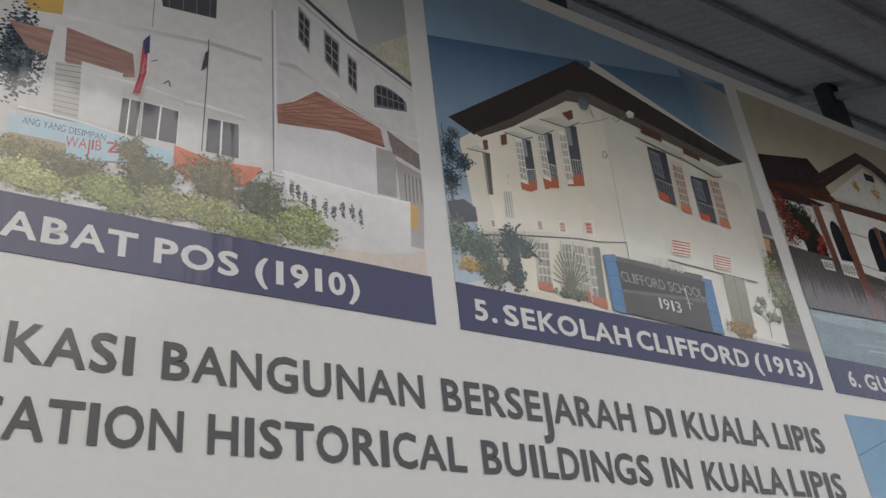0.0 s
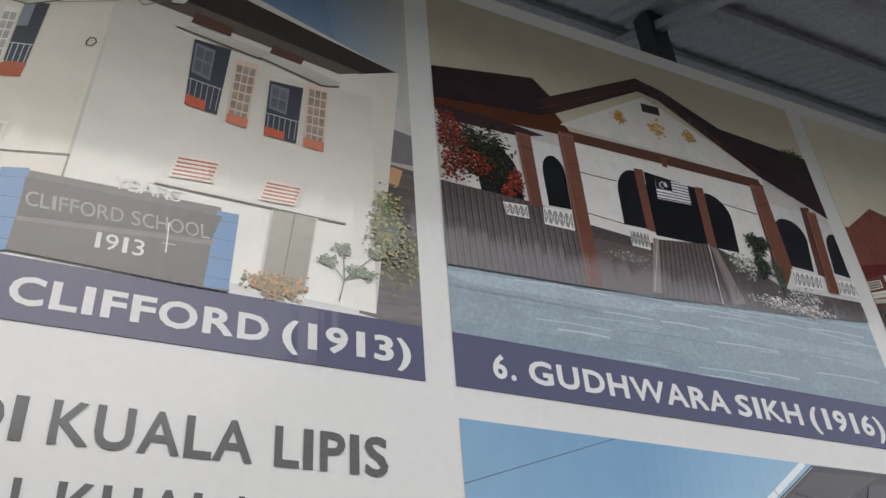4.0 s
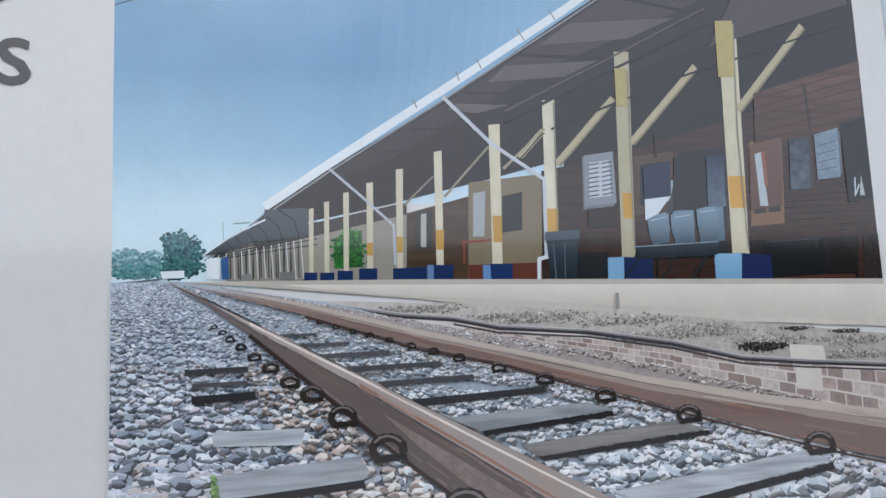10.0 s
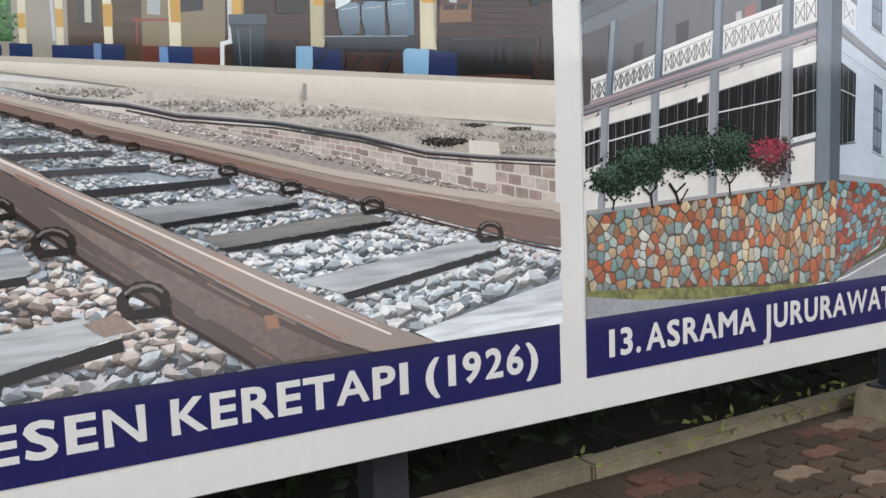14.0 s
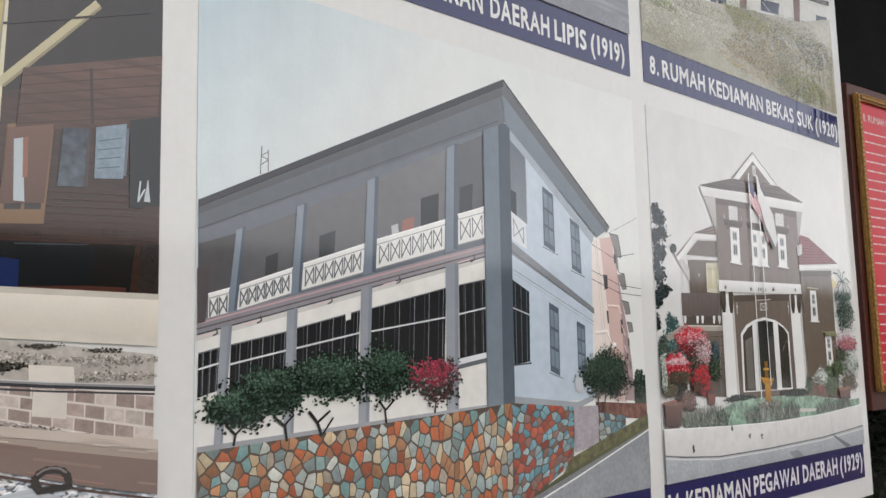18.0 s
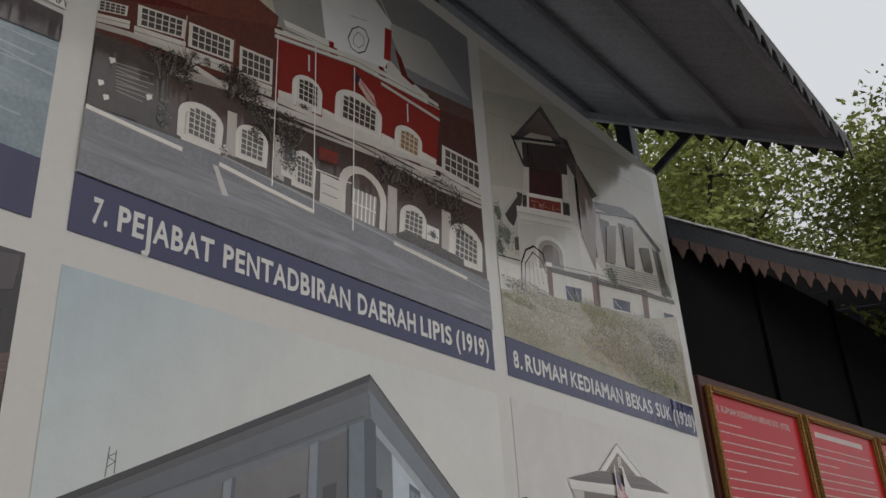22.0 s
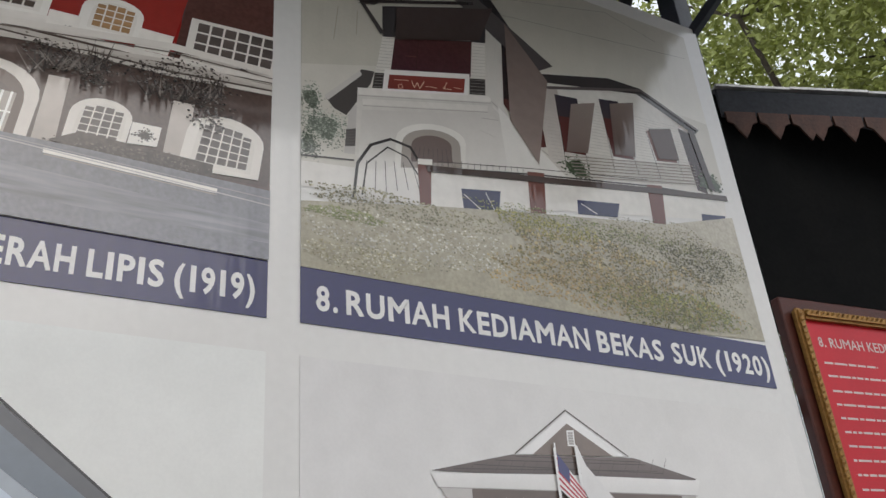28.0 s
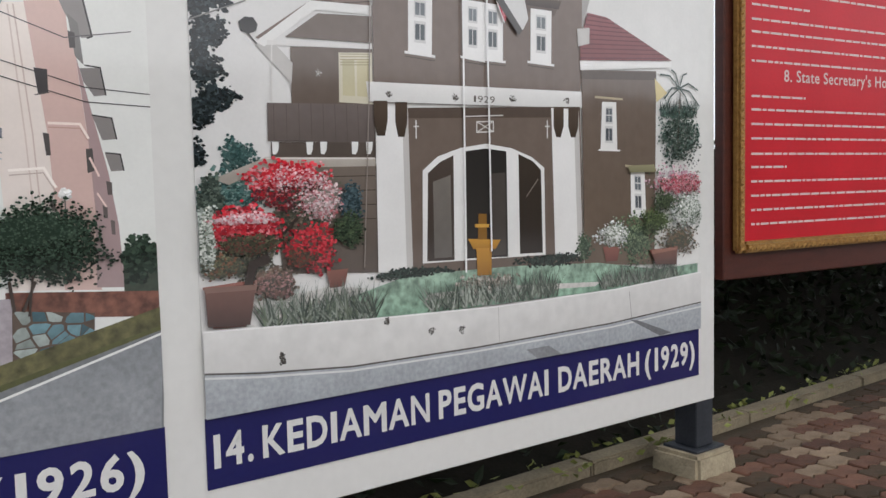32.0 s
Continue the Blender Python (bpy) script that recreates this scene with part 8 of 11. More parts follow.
a.leaf("stain", "a8a199,98928a,b9b2a9,7d766e,c6bfb6", (2302, 678), 145, 15, 180, 6)
a.leaf("stain", "a8a199,98928a,b9b2a9,7d766e,c6bfb6", (1647, 713), 227, 12, 160, 6)
a.leaf("stain", "a8a199,98928a,b9b2a9,7d766e,c6bfb6", (1104, 771), 208, 8, 140, 6)
a.leaf("stain", "a8a199,98928a,b9b2a9,7d766e,c6bfb6", (2281, 631), 166, 14, 140, 6)
a.poly("platform", "dcd4c9", [(2066, 672), (2188, 662), (2194, 611), (2068, 622)], 4)
a.poly("platform", "ddd4cb>cfc6bd", [(767, 799), (967, 773), (1387, 722), (1896, 624), (2428, 583), (2427, 419), (1664, 604), (1386, 670), (966, 753), (767, 793)], 4)
a.bricks("platform", "a9978f,b8a8a0,98877f,c2b5ac,a08f88", 20, 3, [(1001, 763), (1665, 674), (1664, 611), (1000, 746)])
a.bricks("platform", "a9978f,b8a8a0,98877f,c2b5ac,a08f88", 13, 3, [(1665, 671), (2428, 571), (2427, 426), (1664, 608)])
a.poly("platform", "d6cdc3", [(2080, 605), (2173, 597), (2172, 517), (2079, 531)], 4)
a.line("cable", "8d8a8a", 12, [(558, 836), (654, 825), (800, 800), (967, 785), (1104, 756), (1388, 734), (1665, 690), (1896, 635), (2116, 615), (2428, 594)])
a.line("cable", "3f3e42", 9, [(558, 831), (653, 820), (800, 795), (967, 780), (1104, 751), (1388, 729), (1665, 685), (1896, 630), (2116, 610), (2428, 588)])
a.line("cable", "c9c5c2", 3, [(558, 842), (654, 831), (800, 807), (967, 791), (1104, 762), (1388, 740), (1666, 697), (1897, 642), (2116, 622), (2428, 601)])
a.line("cable", "4a484a", 6, [(967, 768), (1103, 739), (1387, 717), (1665, 672), (1896, 617), (2116, 597), (2428, 575)])
a.leaf("stain", "4f4a44,3a3632,6d675f", (2097, 722), 56, 7, 70, 4)
a.leaf("stain", "4f4a44,3a3632,6d675f", (2281, 708), 54, 7, 60, 4)
a.gain = 1.36
a.poly("ballast", "a0a9b3>7a828c", [(-55, 911), (174, 912), (628, 836), (1021, 725), (2489, 349), (2491, -112), (1887, 2), (1171, -40), (-116, -25)], 1)
a.rocks("ballast", "c9d0da,b4bdc9,d8dde4,9aa4b2,bfc7d1,858f9d", 2300, [(-10, 905), (152, 911), (478, 661), (-12, 707)], 3, 9)
a.rocks("ballast", "c6cdd6,b2bbc6,d6dbe2,9aa3b0,bec5ce,8a92a0,c4bfc4", 2300, [(-11, 715), (463, 665), (737, 364), (-2, 402)], 9, 22)
a.rocks("ballast", "c4cad2,b4bac4,d8dce1,9ba2ad,c6c6ca,8d929d,beb6b4", 1350, [(-8, 418), (737, 364), (1281, 4), (-21, -18)], 21, 42)
a.rocks("ballast", "e2e8eb,cbd3d9,eef1f2,aab4bc,d4dade,8b949d", 1000, [(188, 901), (627, 812), (1068, 599), (619, 637)], 4, 9)
a.rocks("ballast", "e2e8eb,cbd3d9,eef1f2,aab4bc,d4dade,8b949d", 900, [(667, 627), (1189, 548), (2002, 325), (1010, 430)], 9, 18)
a.rocks("ballast", "e2e8eb,cbd3d9,eef1f2,aab4bc,d4dade,8b949d", 950, [(1113, 395), (2002, 335), (2467, 217), (1698, 25)], 18, 32)
a.rocks("ballast", "cdd0d6,b9bec6,dcdfe3,a3a9b3,c9c4c2", 520, [(620, 770), (851, 704), (1380, 562), (1060, 592)], 5, 9)
a.rocks("ballast", "cdd0d6,b9bec6,dcdfe3,a3a9b3,c9c4c2", 480, [(1100, 604), (1380, 566), (2231, 322), (1900, 338)], 9, 17)
a.rocks("ballast", "cdd0d6,b9bec6,dcdfe3,a3a9b3,c9c4c2", 110, [(1950, 342), (2240, 320), (2489, 260), (2400, 212)], 15, 22)
a.poly("ballast", "a39a97>8f8581", [(230, 906), (767, 797), (1386, 672), (1664, 606), (2428, 421), (1944, 515), (1556, 587), (1193, 674), (853, 752), (534, 836)], 1)
a.rocks("ballast", "cfc9c6,b9b1ad,dcd7d4,9d9490", 420, [(260, 902), (767, 799), (1664, 612), (1193, 682)], 3, 6)
a.rocks("ballast", "bdb0a8,a89a92,cfc6bf,8f827b", 200, [(1200, 705), (1664, 612), (2428, 424), (1944, 515)], 5, 8)
a.rocks("ballast", "d0c5be,b9aaa1,ddd4cd,96877f,cdd3d8", 420, [(332, 677), (440, 674), (1188, 56), (690, 92)], 8, 26)
a.poly("sleeper", "b3b7b9>9da1a4", [(382, 165), (814, 210), (914, 149), (447, 51), (400, 58)], 3)
a.poly("sleeper", "242326", [(447, 51), (913, 144), (915, 105), (433, 23)])
a.poly("sleeper", "8d9194>a3a7aa", [(270, 372), (673, 403), (704, 357), (669, 318), (277, 305)], 3)
a.poly("sleeper", "242326", [(277, 305), (687, 337), (689, 314), (280, 283)])
a.poly("sleeper", "b0b5b8", [(269, 490), (524, 488), (514, 443), (274, 451)], 3)
a.poly("sleeper", "2c2b2e", [(215, 591), (389, 596), (388, 576), (216, 569)])
a.poly("sleeper", "3a393c", [(197, 664), (370, 667), (369, 652), (199, 649)])
a.poly("sleeper", "4a494c", [(217, 625), (368, 628), (367, 617), (216, 613)])
a.poly("sleeper", "a3a7ab>b9bdc0", [(1426, 254), (2085, 340), (2172, 300), (1576, 199)], 3)
a.poly("sleeper", "262528", [(1576, 199), (2172, 295), (2180, 274), (1595, 177)])
a.poly("sleeper", "b5bbbf>c9ced1", [(1827, 45), (2490, 177), (2490, -15), (1917, -2)], 3)
a.poly("sleeper", "85837f>6d6b69", [(1149, 407), (1648, 451), (1754, 422), (1205, 370)], 3)
a.poly("sleeper", "232225", [(1205, 370), (1754, 418), (1760, 404), (1219, 356)])
a.poly("sleeper", "95989b", [(930, 497), (1369, 521), (1445, 494), (1032, 453)], 3)
a.poly("sleeper", "252427", [(1032, 453), (1445, 491), (1448, 477), (1045, 439)])
a.poly("sleeper", "353437", [(828, 554), (1234, 574), (1243, 557), (851, 533)])
a.poly("sleeper", "47464a", [(682, 608), (1017, 619), (1020, 604), (701, 591)])
a.poly("sleeper", "47464a", [(620, 654), (920, 661), (919, 648), (635, 640)])
a.poly("sleeper", "4f4e52", [(527, 693), (771, 698), (771, 686), (535, 681)])
a.poly("sleeper", "4f4e52", [(450, 725), (655, 727), (655, 718), (457, 714)])
a.poly("sleeper", "4f4e52", [(382, 753), (561, 755), (561, 747), (389, 744)])
a.poly("rail", "6a5e5a>544a48", [(145, 911), (230, 862), (375, 755), (523, 625), (615, 555), (821, 376), (1088, 164), (1290, 10), (1698, -11), (1544, 51), (1269, 215), (1008, 383), (682, 591), (376, 773), (231, 871)])
a.poly("rail", "82736d>6b5d58", [(744, 519), (1007, 350), (1268, 180), (1563, 14), (1374, 11), (1090, 217), (840, 425)], 1)
a.poly("rail", "a69c95>8e8079", [(145, 914), (377, 795), (684, 633), (844, 544), (1011, 457), (1183, 365), (1362, 269), (1547, 174), (1739, 77), (1917, -2), (1688, -5), (1544, 55), (1269, 218), (1008, 387), (682, 595), (376, 777), (231, 874)])
a.line("rail", "d6cac2", 7, [(376, 786), (683, 621), (1010, 437), (1361, 244), (1738, 50)])
a.line("rail", "8d6f60", 9, [(682, 601), (1009, 399), (1269, 232), (1563, 57)])
a.line("rail", "352a28", 12, [(375, 752), (615, 548), (821, 369), (1088, 157), (1281, 7)])
a.poly("rail", "93705c", [(1318, 159), (1359, 157), (1367, 117), (1330, 115)])
a.line("rail", "4a3834", 7, [(532, 802), (851, 699), (1104, 642), (1370, 561), (1649, 481), (1942, 396), (2231, 316), (2489, 254)])
a.poly("rail", "85726a>6f5d56", [(203, 898), (533, 821), (852, 733), (1192, 649), (1555, 557), (1943, 475), (2489, 371), (2489, 269), (2231, 327), (1942, 407), (1649, 490), (1370, 570), (1104, 648), (851, 707), (532, 806)])
a.poly("rail", "b3a69b", [(203, 904), (534, 840), (853, 756), (1193, 678), (1556, 591), (1944, 519), (2489, 432), (2489, 402), (1943, 493), (1555, 571), (1193, 660), (852, 741), (533, 829)])
a.poly("rail", "94857b", [(232, 892), (533, 828), (852, 740), (1193, 658), (1555, 569), (1943, 492), (2489, 400), (2489, 370), (1943, 472), (1555, 551), (1192, 646), (852, 732), (533, 821)])
wear(a, "rail", [(375, 752), (615, 550), (821, 372), (1088, 162), (1281, 10)], [(376, 777), (682, 595), (1008, 387), (1269, 218), (1544, 55)], 34, ("6f6460", "76655f", "685c58", "7d6c65", "765f56"), 8, 3)
wear(a, "rail", [(376, 777), (682, 595), (1008, 387), (1269, 218), (1544, 55)], [(377, 795), (684, 633), (1011, 457), (1362, 269), (1739, 77)], 22, ("a8958b", "a08b80", "b3a096", "98847a"), 6, 4)
wear(a, "rail", [(532, 806), (1104, 648), (1649, 490), (2231, 327), (2489, 269)], [(533, 821), (1100, 668), (1640, 536), (2220, 420), (2489, 371)], 28, ("7d6a62", "857068", "78645c", "8a6a5c"), 7, 5)
wear(a, "rail", [(533, 821), (1100, 668), (1640, 536), (2220, 420), (2489, 371)], [(534, 838), (1105, 694), (1650, 572), (2220, 474), (2489, 428)], 16, ("b0a398", "a89a8f", "b8aca1"), 5, 6)
a.gain = 1.15
a.poly("rail_clip", "948478", [(813, 193), (902, 214), (952, 163), (866, 152)], 1)
a.leaf("weed", "6d8a50,88a068", (275, 324), 8, 47, 40, 8)
a.poly("rail_clip", "2a2524", [(913, 217), (1048, 220), (1052, 194), (929, 190)])
a.line("rail_clip", "332c2a", 31, [(933, 210), (920, 230), (921, 252), (935, 269), (960, 280), (989, 280), (1015, 270), (1031, 252), (1036, 229)])
a.line("rail_clip", "7a7270", 9, [(928, 266), (949, 280), (977, 285), (1005, 279), (1027, 262)])
a.poly("rail_clip", "2a2524", [(706, 401), (809, 405), (813, 385), (718, 380)])
a.line("rail_clip", "332c2a", 24, [(722, 396), (713, 411), (714, 427), (724, 442), (742, 449), (766, 450), (785, 442), (798, 428), (801, 412)])
a.line("rail_clip", "7a7270", 7, [(719, 439), (734, 451), (756, 455), (777, 449), (793, 437)])
a.poly("rail_clip", "2a2524", [(592, 501), (670, 504), (672, 488), (601, 484)])
a.line("rail_clip", "332c2a", 19, [(605, 496), (597, 507), (598, 520), (606, 531), (619, 537), (637, 538), (651, 531), (661, 521), (663, 508)])
a.line("rail_clip", "7a7270", 5, [(601, 530), (613, 539), (629, 542), (647, 538), (658, 528)])
a.poly("rail_clip", "2a2524", [(514, 571), (576, 574), (579, 561), (522, 558)])
a.line("rail_clip", "332c2a", 15, [(525, 566), (519, 576), (518, 586), (525, 595), (538, 599), (551, 600), (563, 595), (571, 587), (572, 577)])
a.line("rail_clip", "7a7270", 4, [(522, 593), (532, 601), (546, 604), (558, 600), (568, 594)])
a.poly("rail_clip", "2a2524", [(460, 611), (510, 614), (511, 603), (466, 602)])
a.line("rail_clip", "332c2a", 13, [(467, 608), (462, 614), (462, 624), (469, 630), (477, 635), (488, 634), (498, 631), (504, 624), (506, 616)])
a.line("rail_clip", "7a7270", 4, [(465, 630), (474, 636), (485, 637), (494, 636), (503, 629)])
a.poly("rail_clip", "2a2524", [(411, 654), (453, 656), (455, 648), (415, 646)])
a.line("rail_clip", "332c2a", 11, [(417, 650), (413, 657), (413, 663), (418, 669), (426, 674), (435, 674), (443, 670), (449, 665), (450, 657)])
a.line("rail_clip", "7a7270", 3, [(416, 669), (423, 674), (432, 677), (440, 675), (447, 669)])
a.poly("rail_clip", "2a2524", [(370, 686), (405, 688), (406, 682), (374, 680)])
a.line("rail_clip", "332c2a", 9, [(376, 683), (371, 688), (371, 694), (376, 699), (383, 702), (390, 701), (396, 700), (401, 695), (402, 689)])
a.line("rail_clip", "7a7270", 3, [(373, 699), (380, 703), (387, 705), (395, 703), (399, 700)])
a.poly("rail_clip", "2a2524", [(336, 717), (365, 719), (365, 713), (340, 710)])
a.line("rail_clip", "332c2a", 7, [(341, 713), (338, 717), (338, 721), (341, 726), (346, 729), (352, 729), (358, 727), (361, 722), (362, 718)])
a.poly("rail_clip", "2a2524", [(309, 740), (333, 743), (334, 738), (311, 736)])
a.line("rail_clip", "332c2a", 6, [(313, 737), (310, 742), (310, 745), (314, 750), (318, 751), (323, 751), (327, 749), (330, 746), (331, 742)])
a.poly("rail_clip", "2a2524", [(289, 761), (310, 762), (311, 759), (291, 756)])
a.line("rail_clip", "332c2a", 5, [(293, 758), (290, 761), (290, 764), (294, 767), (297, 769), (301, 768), (306, 768), (309, 765), (308, 762)])
a.poly("rail_clip", "2a2524", [(270, 778), (287, 778), (288, 775), (271, 774)])
a.line("rail_clip", "332c2a", 4, [(271, 774), (270, 777), (270, 780), (272, 783), (275, 784), (279, 784), (282, 783), (285, 780), (285, 778)])
a.poly("rail_clip", "2a2524", [(2082, 340), (2186, 342), (2193, 325), (2095, 321)])
a.line("rail_clip", "332c2a", 20, [(2099, 335), (2089, 349), (2089, 364), (2099, 376), (2118, 384), (2141, 383), (2162, 377), (2174, 363), (2178, 348)])
a.line("rail_clip", "7a7270", 6, [(2093, 374), (2110, 385), (2130, 389), (2153, 385), (2170, 373)])
a.poly("rail_clip", "2a2524", [(1652, 456), (1733, 460), (1735, 444), (1663, 442)])
a.line("rail_clip", "332c2a", 16, [(1665, 452), (1658, 463), (1658, 474), (1666, 484), (1680, 491), (1697, 490), (1712, 486), (1724, 475), (1726, 464)])
a.line("rail_clip", "7a7270", 5, [(1662, 483), (1674, 491), (1689, 494), (1707, 492), (1720, 482)])
a.poly("rail_clip", "2a2524", [(1394, 527), (1457, 532), (1461, 520), (1401, 517)])
a.line("rail_clip", "332c2a", 14, [(1403, 524), (1396, 532), (1397, 543), (1404, 551), (1415, 556), (1430, 555), (1441, 552), (1450, 543), (1452, 534)])
a.line("rail_clip", "7a7270", 4, [(1400, 550), (1410, 556), (1425, 559), (1437, 557), (1447, 550)])
a.poly("rail_clip", "2a2524", [(1210, 588), (1264, 590), (1265, 580), (1217, 578)])
a.line("rail_clip", "332c2a", 12, [(1219, 583), (1212, 591), (1212, 598), (1218, 607), (1228, 610), (1239, 611), (1250, 607), (1257, 600), (1258, 592)])
a.line("rail_clip", "7a7270", 3, [(1216, 605), (1223, 611), (1236, 613), (1246, 611), (1255, 605)])
a.poly("rail_clip", "2a2524", [(1074, 629), (1118, 631), (1119, 623), (1079, 621)])
a.line("rail_clip", "332c2a", 10, [(1081, 624), (1076, 631), (1076, 637), (1082, 644), (1089, 647), (1099, 647), (1108, 643), (1113, 638), (1114, 631)])
a.line("rail_clip", "7a7270", 3, [(1080, 644), (1085, 649), (1096, 650), (1104, 648), (1111, 643)])
a.poly("rail_clip", "2a2524", [(959, 662), (994, 664), (996, 658), (963, 655)])
a.line("rail_clip", "332c2a", 8, [(964, 659), (960, 664), (961, 670), (964, 675), (971, 677), (980, 678), (986, 675), (990, 671), (991, 665)])
a.poly("rail_clip", "2a2524", [(885, 685), (917, 688), (917, 681), (890, 679)])
a.line("rail_clip", "332c2a", 7, [(890, 682), (887, 685), (887, 690), (891, 695), (896, 698), (903, 698), (909, 696), (912, 691), (914, 686)])
a.poly("rail_clip", "2a2524", [(821, 705), (848, 707), (849, 702), (824, 700)])
a.line("rail_clip", "332c2a", 6, [(826, 701), (823, 706), (823, 709), (826, 714), (831, 716), (836, 716), (841, 714), (844, 711), (846, 706)])
a.poly("rail_clip", "2a2524", [(758, 725), (781, 726), (782, 722), (761, 720)])
a.line("rail_clip", "332c2a", 5, [(762, 722), (759, 725), (759, 729), (763, 732), (766, 733), (771, 733), (776, 733), (779, 730), (779, 727)])
a.poly("rail_clip", "2a2524", [(701, 741), (724, 742), (726, 739), (704, 736)])
a.line("rail_clip", "332c2a", 5, [(706, 738), (703, 741), (703, 744), (706, 747), (710, 749), (715, 749), (719, 749), (723, 745), (722, 742)])
a.poly("rail_clip", "2a2524", [(657, 753), (674, 756), (676, 751), (658, 750)])
a.line("rail_clip", "332c2a", 4, [(658, 750), (657, 753), (657, 756), (659, 759), (662, 761), (667, 761), (670, 759), (673, 756), (673, 754)])
a.poly("rail_clip", "2a2524", [(609, 766), (627, 769), (628, 765), (611, 763)])
a.line("rail_clip", "332c2a", 4, [(611, 763), (609, 766), (609, 770), (611, 773), (614, 774), (619, 774), (622, 773), (625, 769), (625, 768)])
a.poly("rail_clip", "2a2524", [(564, 781), (578, 783), (578, 780), (565, 778)])
a.line("rail_clip", "332c2a", 4, [(565, 778), (564, 780), (564, 783), (566, 785), (569, 786), (572, 786), (574, 785), (577, 783), (577, 781)])
a.gain = 1.1
a.line("pipe", "9a9690", 12, [(1483, 845), (1482, 802)])
a.done()

# photograph 13
a = Art(sign, 1, False, "printed photograph of a grey two-storey hostel above a stone wall", 13)
a.gain = 1.2
a.grad("sky", "a3b8c4 ccd2d1 d9d9d5 c4cfd1", [(-167, 2023), (1182, 2397), (990, 1447), (-111, 1402)])
a.grad("sky", "ccd2d1 d9d9d5 d9d9d5 d9d9d5", [(1182, 2397), (3769, 2866), (3351, 1697), (990, 1447)])
a.grad("sky", "c4cfd1 d9d9d5 d9d9d5 d9d9d5", [(-111, 1402), (990, 1447), (926, 297), (-22, 406)])
a.grad("sky", "d9d9d5 d9d9d5 d9d9d5 d9d9d5", [(990, 1447), (3351, 1697), (2777, 83), (926, 297)])
a.gain = 1.0
a.line("mast", "6b6a6a", 4, [(233, 1299), (239, 1395)])
a.line("mast", "6b6a6a", 4, [(264, 1313), (264, 1386)])
a.line("mast", "6b6a6a", 3, [(233, 1328), (264, 1351), (236, 1362), (265, 1380)])
a.gain = 1.18
a.poly("apartment_block", "e3d8d0>d9cdc6", [(2027, 1205), (2112, 1214), (2158, 853), (2165, 654), (2186, 433), (2045, 444), (2027, 860)])
a.poly("apartment_block", "cdb0a8>c4a8a0", [(2112, 1217), (2215, 1232), (2220, 1148), (2238, 1082), (2246, 991), (2260, 855), (2270, 651), (2277, 426), (2178, 434), (2165, 654), (2154, 868)])
a.poly("apartment_block", "a89090>9d8888", [(2238, 1082), (2274, 924), (2311, 757), (2332, 611), (2343, 428), (2264, 434), (2270, 651), (2260, 855)])
a.line("apartment_block", "c6b4ab", 4, [(2086, 1205), (2117, 862), (2128, 637)])
a.line("apartment_block", "cdbdb4", 4, [(2072, 1203), (2098, 862), (2110, 638)])
a.poly("apartment_block", "8a8583", [(2194, 1245), (2263, 1241), (2284, 1135), (2255, 1130), (2215, 1194)])
a.poly("apartment_block", "7a7674", [(2221, 1195), (2248, 1171), (2258, 1056), (2236, 1080)])
a.poly("apartment_block", "85807e", [(2246, 1047), (2302, 1052), (2314, 976), (2282, 971), (2255, 1011)])
a.poly("apartment_block", "85807e", [(2274, 917), (2327, 910), (2338, 853), (2298, 849)])
a.poly("apartment_block", "85807e", [(2303, 814), (2346, 808), (2354, 764), (2318, 761)])
a.line("apartment_block", "3f3d3d", 5, [(2194, 1247), (2263, 1242), (2284, 1137), (2271, 1131)])
a.line("apartment_block", "3f3d3d", 4, [(2261, 1056), (2302, 1052), (2314, 976)])
a.line("apartment_block", "3f3d3d", 4, [(2274, 919), (2327, 912), (2338, 853)])
a.line("apartment_block", "3f3d3d", 4, [(2306, 814), (2346, 810), (2354, 764)])
a.poly("apartment_block", "4f4a4a", [(2220, 1148), (2238, 1143), (2238, 1102), (2223, 1101)])
a.poly("apartment_block", "4a4648", [(2128, 1042), (2162, 1039), (2162, 977), (2136, 971)])
a.line("apartment_block", "5f5856", 3, [(2128, 969), (2165, 977)])
a.poly("apartment_block", "55504f", [(2142, 868), (2158, 865), (2160, 806), (2148, 806)])
a.poly("apartment_block", "55504f", [(2252, 825), (2270, 826), (2274, 764), (2254, 757)])
a.poly("apartment_block", "5f5856", [(2150, 688), (2165, 683), (2165, 652), (2154, 653)])
a.poly("apartment_block", "5f5856", [(2303, 734), (2319, 730), (2319, 695), (2306, 695)])
a.poly("apartment_block", "5f5856", [(2290, 666), (2303, 662), (2303, 629), (2292, 629)])
a.poly("apartment_block", "6a6260", [(2310, 624), (2322, 620), (2322, 581), (2312, 582)])
a.line("apartment_block", "e9dad2", 7, [(2158, 894), (2240, 893), (2260, 855)])
a.line("apartment_block", "b3948c", 3, [(2158, 883), (2240, 881), (2258, 849)])
a.line("apartment_block", "efe6df", 7, [(2053, 766), (2140, 772), (2168, 720)])
a.line("apartment_block", "b5a59c", 3, [(2053, 753), (2138, 759), (2165, 711)])
a.line("apartment_block", "e0c6be", 6, [(2262, 799), (2284, 749)])
a.line("apartment_block", "e0c6be", 5, [(2278, 699), (2300, 662)])
a.leaf("globe_lamp", "f0efec,e0dfdc", (2190, 702), 14, 13, 30, 9)
a.line("globe_lamp", "6a6664", 4, [(2190, 688), (2190, 644)])
a.line("wire", "5a5658", 3, [(2027, 1192), (2210, 1128), (2392, 1159)])
a.line("wire", "4a4648", 3, [(2038, 1059), (2258, 995), (2440, 983)])
a.line("wire", "4a4648", 3, [(2038, 1016), (2258, 955), (2440, 947)])
a.line("wire", "77757a", 2, [(2186, 1249), (2428, 1344)])
